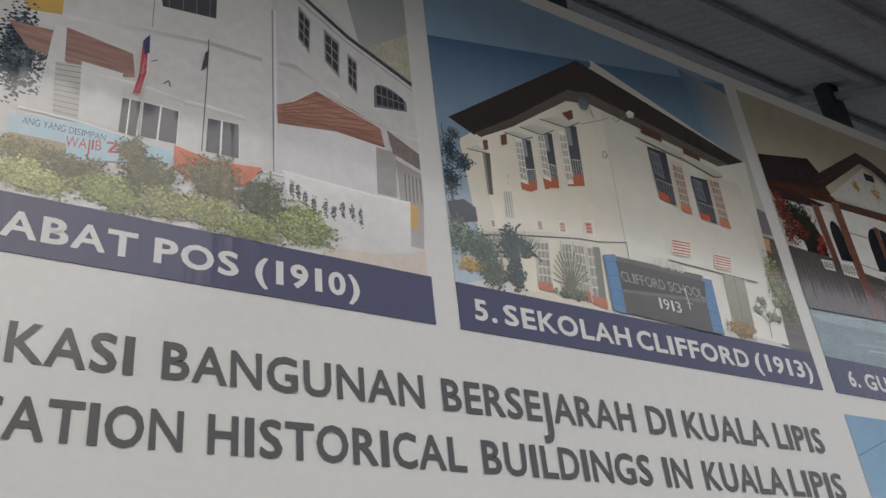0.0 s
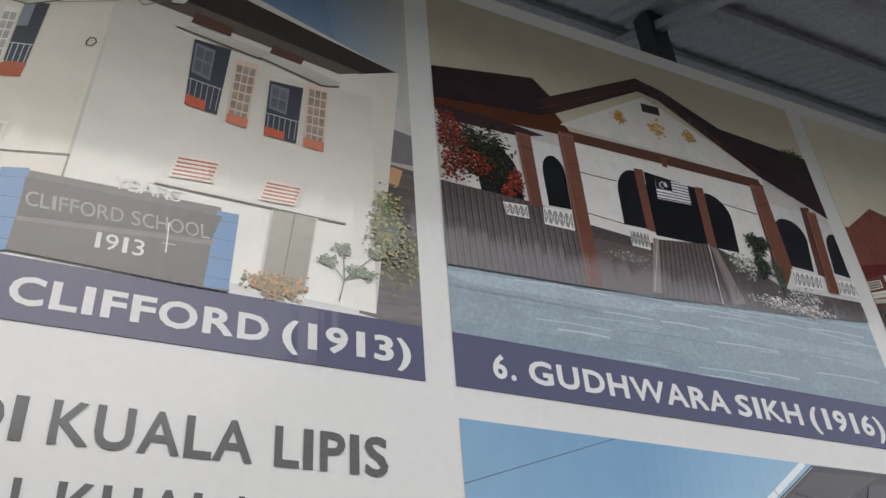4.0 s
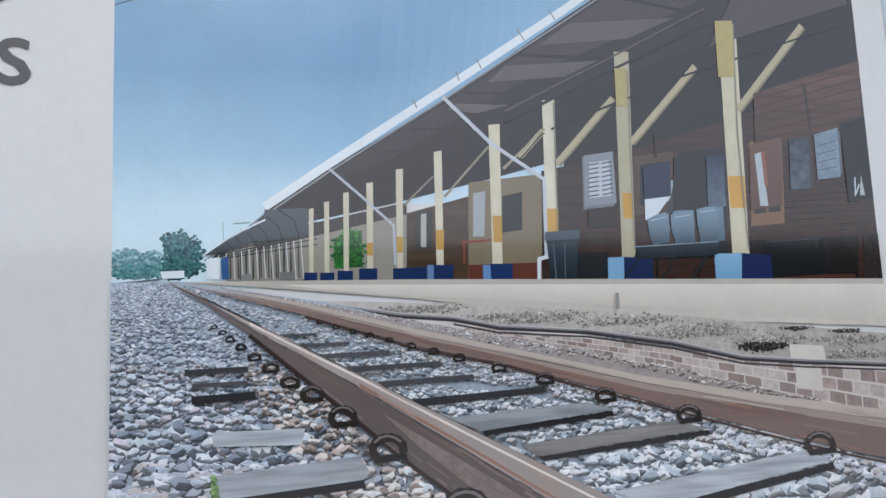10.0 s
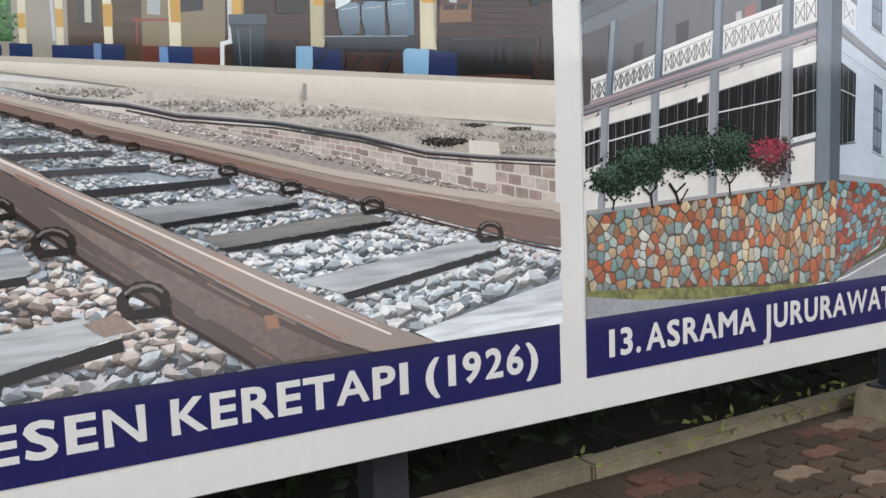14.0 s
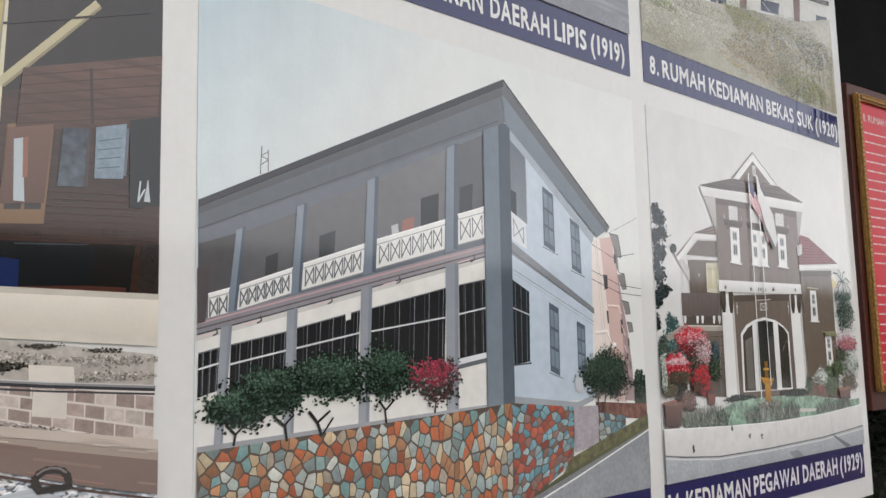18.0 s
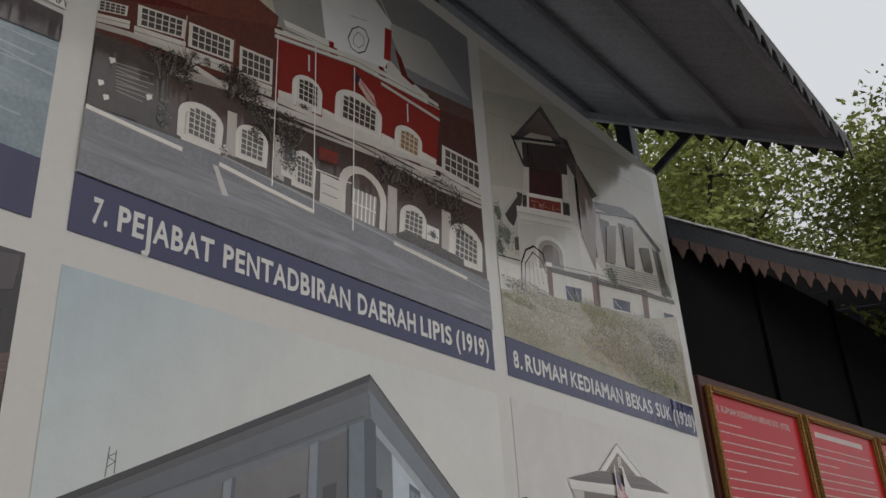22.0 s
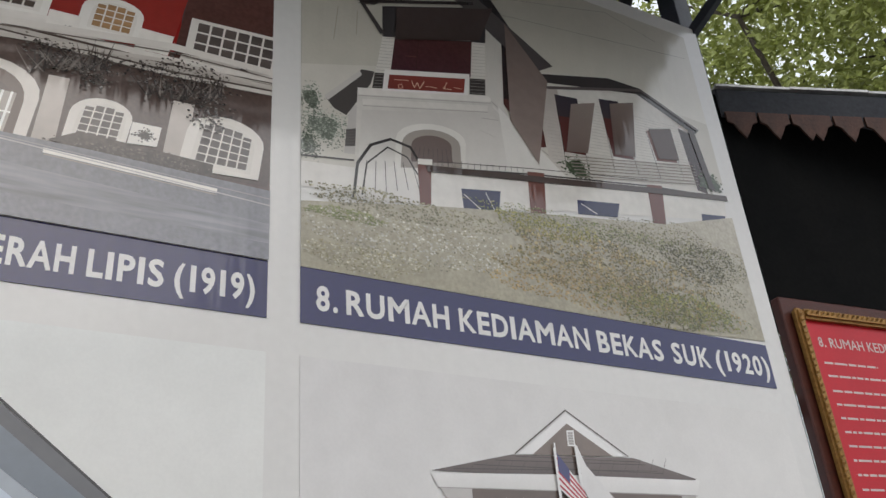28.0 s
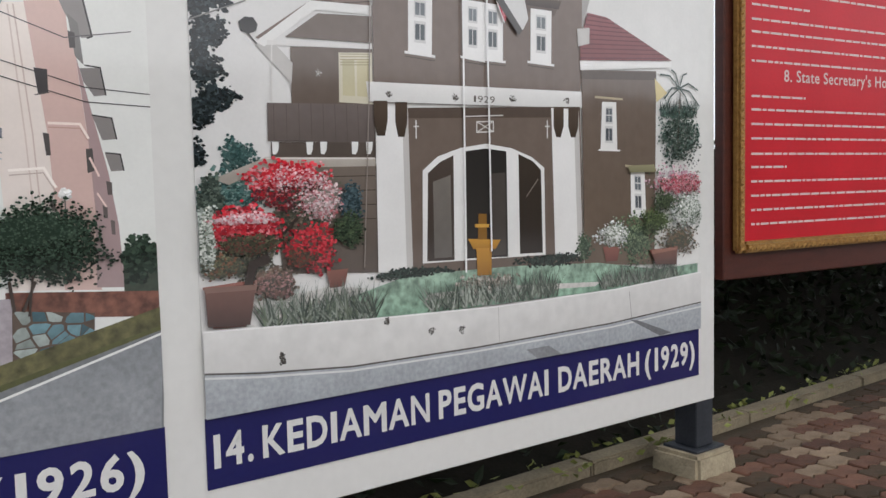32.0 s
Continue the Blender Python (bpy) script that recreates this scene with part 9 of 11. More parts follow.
a.poly("hedge_back", "3a4238", [(2340, 530), (2446, 551), (2444, 354), (2338, 355)], 1)
a.leaf("shrub", "2c382f,3a483c,222c25", (2394, 507), 52, 61, 180, 12)
a.poly("flower_bed", "6a4438", [(2027, 440), (2444, 409), (2444, 333), (2027, 372)], 2)
a.gain = 0.62
a.poly("hostel_front", "989ea8>868c96", [(6, 1097), (1417, 1695), (1446, 1123), (10, 755)], 4)
a.poly("hostel_front", "8b898c>7c7b7f", [(147, 1084), (386, 1183), (367, 973), (142, 902)], 4)
a.poly("hostel_front", "979598>848388", [(410, 1195), (699, 1325), (679, 1083), (400, 994)], 4)
a.poly("hostel_front", "a4a2a4>8b8a8e", [(748, 1348), (1113, 1512), (1091, 1211), (731, 1104)], 4)
a.poly("hostel_front", "85868b>77787e", [(1166, 1536), (1329, 1610), (1316, 1284), (1162, 1241)], 4)
a.poly("hostel_front", "6d6a6c>757376", [(6, 1042), (143, 1087), (116, 896), (16, 865)], 4)
a.poly("doorway", "56575a>4a4b4e", [(474, 1103), (544, 1129), (538, 1038), (471, 1018)])
a.poly("doorway", "4c4d50>424347", [(959, 1290), (1057, 1323), (1051, 1205), (956, 1179)])
a.poly("doorway", "55565b", [(1176, 1360), (1253, 1386), (1245, 1272), (1172, 1251)])
a.poly("doorway", "616063", [(255, 1015), (304, 1034), (299, 960), (251, 946)])
a.poly("laundry", "c98f86", [(863, 1195), (922, 1216), (921, 1167), (857, 1148)])
a.poly("laundry", "efeef0", [(806, 1168), (840, 1180), (842, 1145), (808, 1133)])
a.line("wall_crack", "6a6a6e", 3, [(1358, 1460), (1364, 1431)])
a.gain = 1.05
a.poly("hostel_front", "eeeae4>e6e2dc", [(6, 755), (1456, 1119), (1468, 448), (11, 388)], 4)
a.poly("hostel_front", "d2cec9", [(6, 755), (1456, 1119), (1455, 1095), (6, 733)], 4)
a.poly("balustrade", "f0eeea>e4e2de", [(44, 882), (118, 903), (114, 817), (43, 798)])
a.cross("balustrade", "6f7277", 5, 2, [(46, 863), (114, 881), (112, 828), (46, 810)])
a.line("balustrade", "a8a8aa", 4, [(43, 868), (117, 888)])
a.line("balustrade", "8d8d90", 5, [(43, 798), (114, 817)])
a.line("handrail", "faf8f5", 5, [(42, 882), (119, 904)])
a.poly("balustrade", "f0eeea>e4e2de", [(149, 912), (360, 982), (356, 894), (145, 830)])
a.cross("balustrade", "6f7277", 5, 6, [(156, 895), (350, 958), (348, 904), (154, 844)])
a.line("balustrade", "a8a8aa", 4, [(148, 898), (360, 967)])
a.line("balustrade", "8d8d90", 5, [(145, 830), (356, 894)])
a.line("handrail", "faf8f5", 5, [(145, 910), (365, 984)])
a.poly("balustrade", "f0eeea>e4e2de", [(402, 998), (677, 1089), (667, 981), (397, 905)])
a.cross("balustrade", "6f7277", 5, 6, [(411, 979), (663, 1059), (657, 993), (408, 921)])
a.line("balustrade", "a8a8aa", 4, [(401, 982), (675, 1071)])
a.line("balustrade", "8d8d90", 5, [(397, 905), (667, 981)])
a.line("handrail", "faf8f5", 5, [(397, 997), (683, 1091)])
a.poly("balustrade", "f0eeea>e4e2de", [(731, 1108), (1092, 1218), (1085, 1095), (724, 996)])
a.cross("balustrade", "6f7277", 5, 6, [(742, 1085), (1074, 1184), (1070, 1108), (738, 1016)])
a.line("balustrade", "a8a8aa", 4, [(729, 1089), (1090, 1197)])
a.line("balustrade", "8d8d90", 5, [(724, 996), (1085, 1095)])
a.line("handrail", "faf8f5", 5, [(724, 1106), (1099, 1220)])
a.poly("balustrade", "f0eeea>e4e2de", [(1162, 1245), (1313, 1291), (1315, 1158), (1158, 1118)])
a.cross("balustrade", "6f7277", 5, 2, [(1167, 1216), (1307, 1257), (1308, 1175), (1165, 1138)])
a.line("balustrade", "a8a8aa", 4, [(1162, 1224), (1313, 1268)])
a.line("balustrade", "8d8d90", 5, [(1158, 1118), (1315, 1158)])
a.line("handrail", "faf8f5", 5, [(1159, 1244), (1316, 1292)])
a.poly("floor_band", "a39b9f>8d8a8f", [(6, 797), (1444, 1165), (1449, 1116), (6, 753)], 4)
a.line("floor_band", "c2a0a4", 6, [(6, 788), (1443, 1153)])
a.line("floor_band", "6a6266", 5, [(6, 771), (1446, 1131)])
a.line("floor_band", "4f4d51", 5, [(6, 753), (1452, 1114)])
a.line("lamp_hook", "4a484b", 5, [(72, 773), (77, 758), (63, 751)])
a.line("lamp_hook", "e8c9cb", 4, [(18, 747), (61, 758)])
a.line("lamp_hook", "4a484b", 5, [(234, 815), (238, 800), (223, 792)])
a.line("lamp_hook", "e8c9cb", 4, [(174, 788), (221, 799)])
a.line("lamp_hook", "4a484b", 5, [(522, 887), (526, 871), (509, 862)])
a.line("lamp_hook", "e8c9cb", 4, [(454, 857), (507, 870)])
a.line("lamp_hook", "4a484b", 5, [(841, 974), (847, 957), (827, 947)])
a.line("lamp_hook", "e8c9cb", 4, [(763, 941), (824, 956)])
a.line("lamp_hook", "4a484b", 5, [(1245, 1082), (1251, 1063), (1227, 1052)])
a.line("lamp_hook", "e8c9cb", 4, [(1152, 1043), (1224, 1062)])
a.poly("window", "222125>2c2a2c", [(11, 694), (89, 713), (78, 575), (9, 556)])
a.bars("window", "44454a", 3, 3, [(11, 694), (89, 713), (78, 575), (9, 556)])
a.bars("window", "9a9b9e", 2, 3, [(15, 695), (94, 714), (83, 577), (13, 557)])
a.line("window", "d9d9da", 6, [(10, 644), (85, 663)])
a.line("window", "77787c", 4, [(11, 694), (89, 713)])
a.poly("window", "222125>2c2a2c", [(125, 720), (337, 764), (328, 587), (119, 550)])
a.bars("window", "44454a", 3, 5, [(125, 720), (337, 764), (328, 587), (119, 550)])
a.bars("window", "9a9b9e", 2, 5, [(137, 722), (351, 767), (342, 589), (131, 552)])
a.line("window", "d9d9da", 6, [(123, 658), (334, 700)])
a.line("window", "77787c", 4, [(125, 720), (337, 764)])
a.poly("window", "222125>2c2a2c", [(378, 776), (650, 841), (637, 616), (371, 585)])
a.bars("window", "44454a", 3, 5, [(378, 776), (650, 841), (637, 616), (371, 585)])
a.bars("window", "9a9b9e", 2, 5, [(394, 779), (667, 845), (654, 618), (386, 587)])
a.line("window", "d9d9da", 6, [(376, 707), (645, 759)])
a.line("window", "77787c", 4, [(378, 776), (650, 841)])
a.poly("window", "222125>2c2a2c", [(705, 850), (1083, 939), (1067, 614), (694, 614)])
a.bars("window", "44454a", 3, 5, [(705, 850), (1083, 939), (1067, 614), (694, 614)])
a.bars("window", "9a9b9e", 2, 5, [(726, 855), (1108, 945), (1091, 614), (714, 614)])
a.line("window", "d9d9da", 6, [(701, 765), (1077, 821)])
a.line("window", "77787c", 4, [(705, 850), (1083, 939)])
a.poly("window", "222125>2c2a2c", [(1156, 953), (1308, 983), (1305, 654), (1151, 627)])
a.bars("window", "44454a", 3, 3, [(1156, 953), (1308, 983), (1305, 654), (1151, 627)])
a.bars("window", "9a9b9e", 2, 3, [(1165, 955), (1317, 985), (1314, 655), (1160, 629)])
a.line("window", "d9d9da", 6, [(1154, 835), (1307, 864)])
a.line("window", "77787c", 4, [(1156, 953), (1308, 983)])
a.poly("sill", "e2e2e4", [(1143, 655), (1313, 681), (1312, 658), (1145, 632)])
a.poly("sill", "6a6c70", [(1139, 630), (1318, 658), (1318, 642), (1141, 614)])
a.poly("vent_box", "e9e7e3", [(583, 834), (609, 840), (608, 809), (586, 803)])
a.poly("column", "969aa2>a2a4a9", [(88, 776), (129, 786), (96, 390), (65, 390)], 4)
a.poly("column", "8b8f97", [(117, 786), (129, 786), (96, 390), (87, 391)], 4)
a.poly("column", "969aa2>a2a4a9", [(337, 835), (381, 846), (362, 416), (322, 415)], 4)
a.poly("column", "8b8f97", [(368, 846), (381, 846), (362, 416), (350, 417)], 4)
a.poly("column", "969aa2>a2a4a9", [(656, 924), (709, 937), (686, 435), (637, 434)], 4)
a.poly("column", "8b8f97", [(693, 936), (709, 937), (686, 435), (671, 436)], 4)
a.poly("column", "969aa2>a2a4a9", [(1083, 1026), (1156, 1044), (1138, 433), (1073, 433)], 4)
a.poly("column", "8b8f97", [(1134, 1042), (1156, 1044), (1138, 433), (1119, 434)], 4)
a.poly("plinth", "a9aaad>97989b", [(11, 405), (1105, 457), (1469, 472), (1467, 443), (1104, 424), (11, 384)], 4)
a.gain = 0.7
a.poly("column", "6d6466", [(3, 964), (50, 979), (33, 794), (6, 787)], 4)
a.poly("column", "a8b2be>95a1af", [(141, 1097), (177, 1111), (145, 832), (112, 824)], 4)
a.poly("column", "717a88", [(165, 1110), (177, 1111), (145, 832), (134, 832)], 4)
a.poly("column", "a8b2be>95a1af", [(379, 1200), (422, 1216), (395, 899), (353, 888)], 4)
a.poly("column", "717a88", [(408, 1215), (422, 1216), (395, 899), (382, 899)], 4)
a.poly("column", "a8b2be>95a1af", [(691, 1330), (746, 1352), (726, 986), (667, 971)], 4)
a.poly("column", "717a88", [(728, 1350), (746, 1352), (726, 986), (707, 985)], 4)
a.poly("column", "a8b2be>95a1af", [(1104, 1515), (1169, 1544), (1151, 1099), (1081, 1081)], 4)
a.poly("column", "717a88", [(1148, 1541), (1169, 1544), (1151, 1099), (1129, 1098)], 4)
a.gain = 0.98
a.poly("hostel_side", "cfdae6>c6d2de", [(1480, 1654), (1603, 1557), (2044, 1223), (2012, 457), (1468, 448)], 4)
a.poly("hostel_side", "6d747c>8b929a", [(1479, 1616), (1587, 1552), (1586, 1239), (1471, 1299)], 4)
a.poly("hostel_side", "3f444a", [(1479, 1388), (1519, 1375), (1517, 1266), (1478, 1282)])
a.poly("balustrade", "e9ebee", [(1478, 1290), (1575, 1236), (1577, 1127), (1480, 1165)])
a.cross("balustrade", "7d8288", 4, 1, [(1488, 1261), (1567, 1220), (1567, 1149), (1488, 1183)])
a.line("handrail", "f4f4f2", 4, [(1475, 1292), (1579, 1236)])
a.poly("hostel_side", "aeb6bf", [(1482, 1680), (1589, 1589), (2066, 1225), (2046, 1185), (1587, 1542), (1479, 1616)], 4)
a.poly("floor_band", "94969c>85878d", [(1458, 1166), (2042, 877), (2040, 852), (1456, 1109)], 4)
a.line("floor_band", "5d5f64", 4, [(1456, 1124), (2040, 852)])
a.line("floor_band", "8d8f94", 3, [(1488, 1032), (2037, 812)])
a.line("floor_band", "b5b8bd", 3, [(1487, 1018), (2036, 796)])
a.win("window", "5d6874", "7d8a97", 2, 3, [(1696, 1426), (1770, 1394), (1770, 1124), (1693, 1155)])
a.line("sill", "7d838a", 5, [(1685, 1147), (1789, 1115)])
a.win("window", "5d6874", "7d8a97", 2, 3, [(1886, 1297), (1952, 1265), (1958, 1032), (1888, 1058)])
a.line("sill", "7d838a", 5, [(1879, 1049), (1978, 1022)])
a.win("window", "5d6874", "7d8a97", 2, 3, [(1714, 898), (1779, 871), (1773, 567), (1708, 591)])
a.line("sill", "7d838a", 5, [(1700, 584), (1792, 556)])
a.win("window", "5d6874", "7d8a97", 2, 3, [(1906, 816), (1967, 793), (1961, 576), (1904, 591)])
a.line("sill", "7d838a", 5, [(1895, 583), (1981, 565)])
a.poly("window", "2c2e33", [(1475, 990), (1583, 940), (1574, 636), (1472, 624)])
a.bars("window", "77797d", 3, 3, [(1475, 990), (1583, 940), (1574, 636), (1472, 624)])
a.line("window", "c9ccd0", 5, [(1473, 868), (1581, 838)])
a.line("sill", "55585d", 7, [(1469, 622), (1581, 629)])
a.poly("plinth", "a3a7ac", [(1466, 491), (1886, 445), (2005, 470), (2012, 449), (1884, 412), (1464, 446)], 4)
a.line("drain_pipe", "b9bcc0", 3, [(1590, 1529), (1585, 1285)])
a.gain = 0.56
a.poly("column", "98a6b6>a8b4c0", [(1320, 1633), (1445, 1684), (1422, 451), (1299, 439)], 4)
a.poly("column", "657080>7a8592", [(1416, 1674), (1489, 1681), (1468, 448), (1398, 447)], 4)
a.line("column", "6a6f78", 3, [(1323, 1629), (1303, 457)])
a.poly("hostel_roof", "8d939b>80868f", [(5, 1155), (1441, 1827), (1460, 1682), (6, 1091)], 4)
a.poly("hostel_roof", "7d7c81>74747a", [(5, 1168), (1457, 1861), (1458, 1805), (5, 1137)], 4)
a.poly("hostel_roof", "a9b4c0>98a4b2", [(1445, 1833), (2181, 1268), (2088, 1221), (1460, 1677)], 4)
a.poly("hostel_roof", "87898e", [(1453, 1865), (2191, 1280), (2166, 1247), (1444, 1812)], 4)
a.poly("hostel_roof", "45434a>504e54", [(5, 1185), (1458, 1879), (1456, 1851), (5, 1164)], 4)
a.line("hostel_roof", "3a393e", 8, [(1457, 1874), (2187, 1279)])
a.line("hostel_roof", "2f2e33", 4, [(5, 1163), (1456, 1848)])
a.line("hostel_roof", "6a6a6f", 4, [(6, 1091), (1417, 1682)])
a.poly("lawn", "7a7a4a>5f6438", [(-1, 139), (832, 54), (1666, 104), (2452, 351), (2444, 183), (1447, 12), (574, 32), (-1, 105)], 1)
a.poly("road", "9a9da0>b2b4b6", [(1378, 10), (2448, 295), (2415, -366), (478, -29)], 1)
a.poly("road", "8f9294", [(-1, 114), (832, 23), (1378, 10), (829, -90), (-1, -48)], 1)
a.gain = 1.05
a.poly("road", "85888c>a0a2a6", [(-9, 86), (610, 9), (1388, -12), (2444, 277), (2422, -69), (-17, -27)], 1)
a.poly("lawn", "6d6f3c>7a7a48", [(-14, 163), (235, 104), (925, 29), (1390, 25), (1348, -12), (610, 9), (231, 48), (-9, 86)], 2)
a.line("kerb_line", "e9e9e6", 7, [(1312, -2), (1508, 16), (1856, 110), (2444, 283)])
a.gain = 1.0
a.stones("stone_wall", "bd683f,93aea8,d0b691,7a9a98,ab5c3c,cbccc2,a57553,c56f48,84908e,d8c5a4,b9c2bc,c08a63,9aa8a8,b5a894", 40, 8, [(10, 388), (1460, 464), (1447, 1), (10, 104)])
a.stones("stone_wall", "6d9aa4,a04a38,7fa9b4,b85a44,8c6a60,9fb4b4", 11, 11, [(1449, 464), (1867, 425), (1844, 185), (1436, 2)])
a.poly("wall_end", "a89fa4", [(1859, 425), (2042, 423), (2034, 245), (1859, 222)], 1)
a.stones("stone_wall", "6d8f98,4f6f78,a0a9a4", 5, 4, [(2040, 389), (2253, 363), (2248, 268), (2034, 245)])
a.poly("lawn", "5f5c3a", [(1826, 200), (2452, 365), (2449, 309), (1763, 131)], 2)
a.gain = 0.62
a.line("trunk", "2c2724", 9, [(136, 401), (142, 433), (111, 462)])
a.line("trunk", "2c2724", 7, [(142, 433), (176, 462)])
a.line("trunk", "2c2724", 10, [(335, 399), (328, 446), (289, 477)])
a.line("trunk", "2c2724", 8, [(328, 452), (362, 482)])
a.line("trunk", "2c2724", 12, [(475, 407), (459, 450), (426, 487)])
a.line("trunk", "2c2724", 9, [(459, 450), (511, 486)])
a.line("trunk", "2c2724", 7, [(482, 410), (525, 462)])
a.line("trunk", "2c2724", 9, [(765, 430), (760, 477), (734, 510)])
a.line("trunk", "2c2724", 8, [(766, 477), (804, 510)])
a.line("trunk", "2c2724", 6, [(1008, 452), (1015, 491), (986, 518)])
a.line("trunk", "2c2724", 5, [(1015, 491), (1052, 515)])
a.leaf("shrub", "1d2a22,26362b,33463a,425847,5f7a66", (145, 513), 118, 65, 420, 8)
a.leaf("shrub", "4f6955,66826d,7d9682,3d5243", (137, 543), 94, 25, 126, 6)
a.leaf("shrub", "1d2a22,26362b,33463a,425847,5f7a66", (289, 566), 144, 82, 520, 8)
a.leaf("shrub", "4f6955,66826d,7d9682,3d5243", (280, 604), 115, 32, 156, 6)
a.leaf("shrub", "1d2a22,26362b,33463a,425847,5f7a66", (512, 600), 174, 83, 620, 8)
a.leaf("shrub", "4f6955,66826d,7d9682,3d5243", (503, 637), 139, 33, 186, 6)
a.leaf("shrub", "1d2a22,26362b,33463a,425847,5f7a66", (779, 607), 146, 96, 520, 8)
a.leaf("shrub", "4f6955,66826d,7d9682,3d5243", (769, 651), 117, 38, 156, 6)
a.leaf("bougainvillea", "5a4a4c,4a5a4c,8a4452,3f4a40", (1017, 571), 131, 83, 360, 8)
a.leaf("bougainvillea", "b84258,d0687a,c95068", (1003, 609), 113, 52, 200, 7)
a.gain = 1.18
a.leaf("shrub", "1f2a22,182019,2c3a2f,3d4c40", (2109, 561), 180, 104, 1700, 6.5)
a.leaf("shrub", "3a483c,4a5a4c,2c3a30", (2100, 600), 140, 50, 300, 5)
a.line("trunk", "3b302a", 9, [(2045, 389), (2037, 468)])
a.line("trunk", "3b302a", 8, [(2068, 387), (2101, 463)])
a.gain = 0.95
a.line("trunk", "3b302a", 6, [(2082, 373), (2096, 479)])
a.poly("aircon", "c9ccd0", [(1872, 560), (1928, 553), (1934, 486), (1876, 493)])
a.done()

# photograph 14
a = Art(sign, 2, False, "printed photograph of a brown house with flags and flowers", 14)
a.gain = 1.1
a.grad("sky", "d6d4d2 dcdad6 e0dedb d9d7d5", [(-10, 1990), (2450, 1990), (2450, 900), (-10, 900)])
a.grad("sky", "d9d7d5 e0dedb dfddd9 dcdad7", [(-10, 900), (2450, 900), (2450, -10), (-10, -10)])
a.gain = 0.9
a.leaf("tree", "23292d,2f373b,1a1f22,434d50", (43, 1404), 37, 39, 90, 9)
a.leaf("tree", "23292d,2f373b,1a1f22,434d50", (74, 1363), 60, 39, 150, 9)
a.leaf("tree", "23292d,2f373b,1a1f22,434d50", (92, 1288), 49, 36, 120, 9)
a.leaf("tree", "23292d,2f373b,1a1f22,434d50", (31, 1261), 37, 53, 120, 9)
a.leaf("tree", "23292d,2f373b,1a1f22,434d50", (67, 1184), 56, 46, 150, 9)
a.leaf("tree", "23292d,2f373b,1a1f22,434d50", (26, 1128), 33, 42, 90, 9)
a.leaf("tree", "23292d,2f373b,1a1f22,434d50", (51, 1068), 52, 46, 140, 9)
a.leaf("tree", "23292d,2f373b,1a1f22,434d50", (83, 981), 64, 39, 150, 9)
a.leaf("tree", "23292d,2f373b,1a1f22,434d50", (30, 940), 44, 49, 130, 9)
a.leaf("tree", "23292d,2f373b,1a1f22,434d50", (13, 811), 22, 39, 60, 9)
a.leaf("tree", "46605f,34504e,5d7a76", (141, 806), 58, 50, 160, 8)
a.leaf("tree", "4f6f6d,63837d,3a5654,7d9690", (101, 677), 110, 71, 330, 9)
a.leaf("tree", "3c5450,2f443f,52706a", (542, 629), 77, 124, 300, 9)
a.line("cable", "8d8b88", 4, [(-6, 1208), (184, 1285)])
a.line("dish_stay", "5a5654", 5, [(189, 1185), (218, 1155)])
a.poly("dish", "3a3838>4a4747", [(158, 1219), (180, 1236), (209, 1236), (223, 1217), (217, 1195), (191, 1184), (165, 1191)])
a.gain = 1
a.poly("wing", "756860>6c5f57", [(334, 1156), (645, 1179), (643, 984), (331, 976)], 4)
a.poly("wing", "c6c2be", [(212, 1154), (266, 1173), (340, 1104), (334, 1038)], 4)
a.poly("wing_roof", "8d7a72>7a6a63", [(418, 1315), (627, 1374), (640, 1318), (394, 1286), (222, 1170), (214, 1176)], 4)
a.rule("wing_roof", "5f524d", 4, 3, [(422, 1319), (632, 1372), (640, 1322), (394, 1289)])
a.poly("gable", "776a62", [(316, 1185), (436, 1271), (644, 1282), (645, 1191)], 4)
a.poly("fascia", "eceae7", [(214, 1162), (411, 1310), (636, 1317), (635, 1287), (428, 1281), (242, 1149)])
a.poly("fascia", "e2dfdc", [(252, 1170), (645, 1187), (645, 1171), (252, 1155)])
a.line("post", "dcd9d5", 5, [(268, 1155), (261, 979)])
a.win("shutter", "d9d2bd", "cfc6a4", 2, 1, [(511, 1150), (642, 1159), (641, 984), (508, 986)])
a.rule("shutter", "a89f82", 3, 5, [(518, 1150), (637, 1158), (636, 1113), (517, 1105)])
a.leaf("lamp", "d6d2cc,8a8078", (433, 1077), 11, 13, 12, 5)
a.poly("balcony", "766b68>665c58", [(245, 974), (646, 984), (648, 851), (243, 853)], 4)
a.bars("balcony", "5d5350", 2, 9, [(245, 973), (646, 982), (648, 853), (243, 855)])
a.poly("wing", "5a504a", [(253, 851), (648, 853), (647, 797), (252, 800)], 4)
a.poly("bracket", "efeeec", [(257, 851), (281, 852), (279, 826), (270, 811), (258, 812)])
a.poly("bracket", "efeeec", [(379, 853), (405, 853), (402, 827), (394, 811), (381, 813)])
a.poly("bracket", "efeeec", [(431, 854), (457, 854), (454, 827), (445, 812), (432, 814)])
a.poly("bracket", "efeeec", [(551, 855), (578, 856), (575, 828), (566, 812), (552, 814)])
a.poly("bracket", "efeeec", [(608, 856), (636, 856), (633, 829), (624, 813), (610, 815)])
a.poly("lean_to", "7b6f66>5f544d", [(245, 776), (649, 781), (646, 404), (280, 429)], 4)
a.rule("lean_to", "4a413b", 3, 4, [(251, 759), (649, 765), (645, 567), (256, 582)])
a.poly("lean_to", "bcb4aa>a39a91", [(53, 735), (236, 803), (645, 803), (646, 773), (235, 768), (107, 717)], 4)
a.line("lean_to", "e3dfd9", 4, [(236, 799), (644, 799)])
a.poly("house_wall", "84746b>77685f", [(651, 1541), (1686, 1556), (1653, 1063), (645, 1050)], 4)
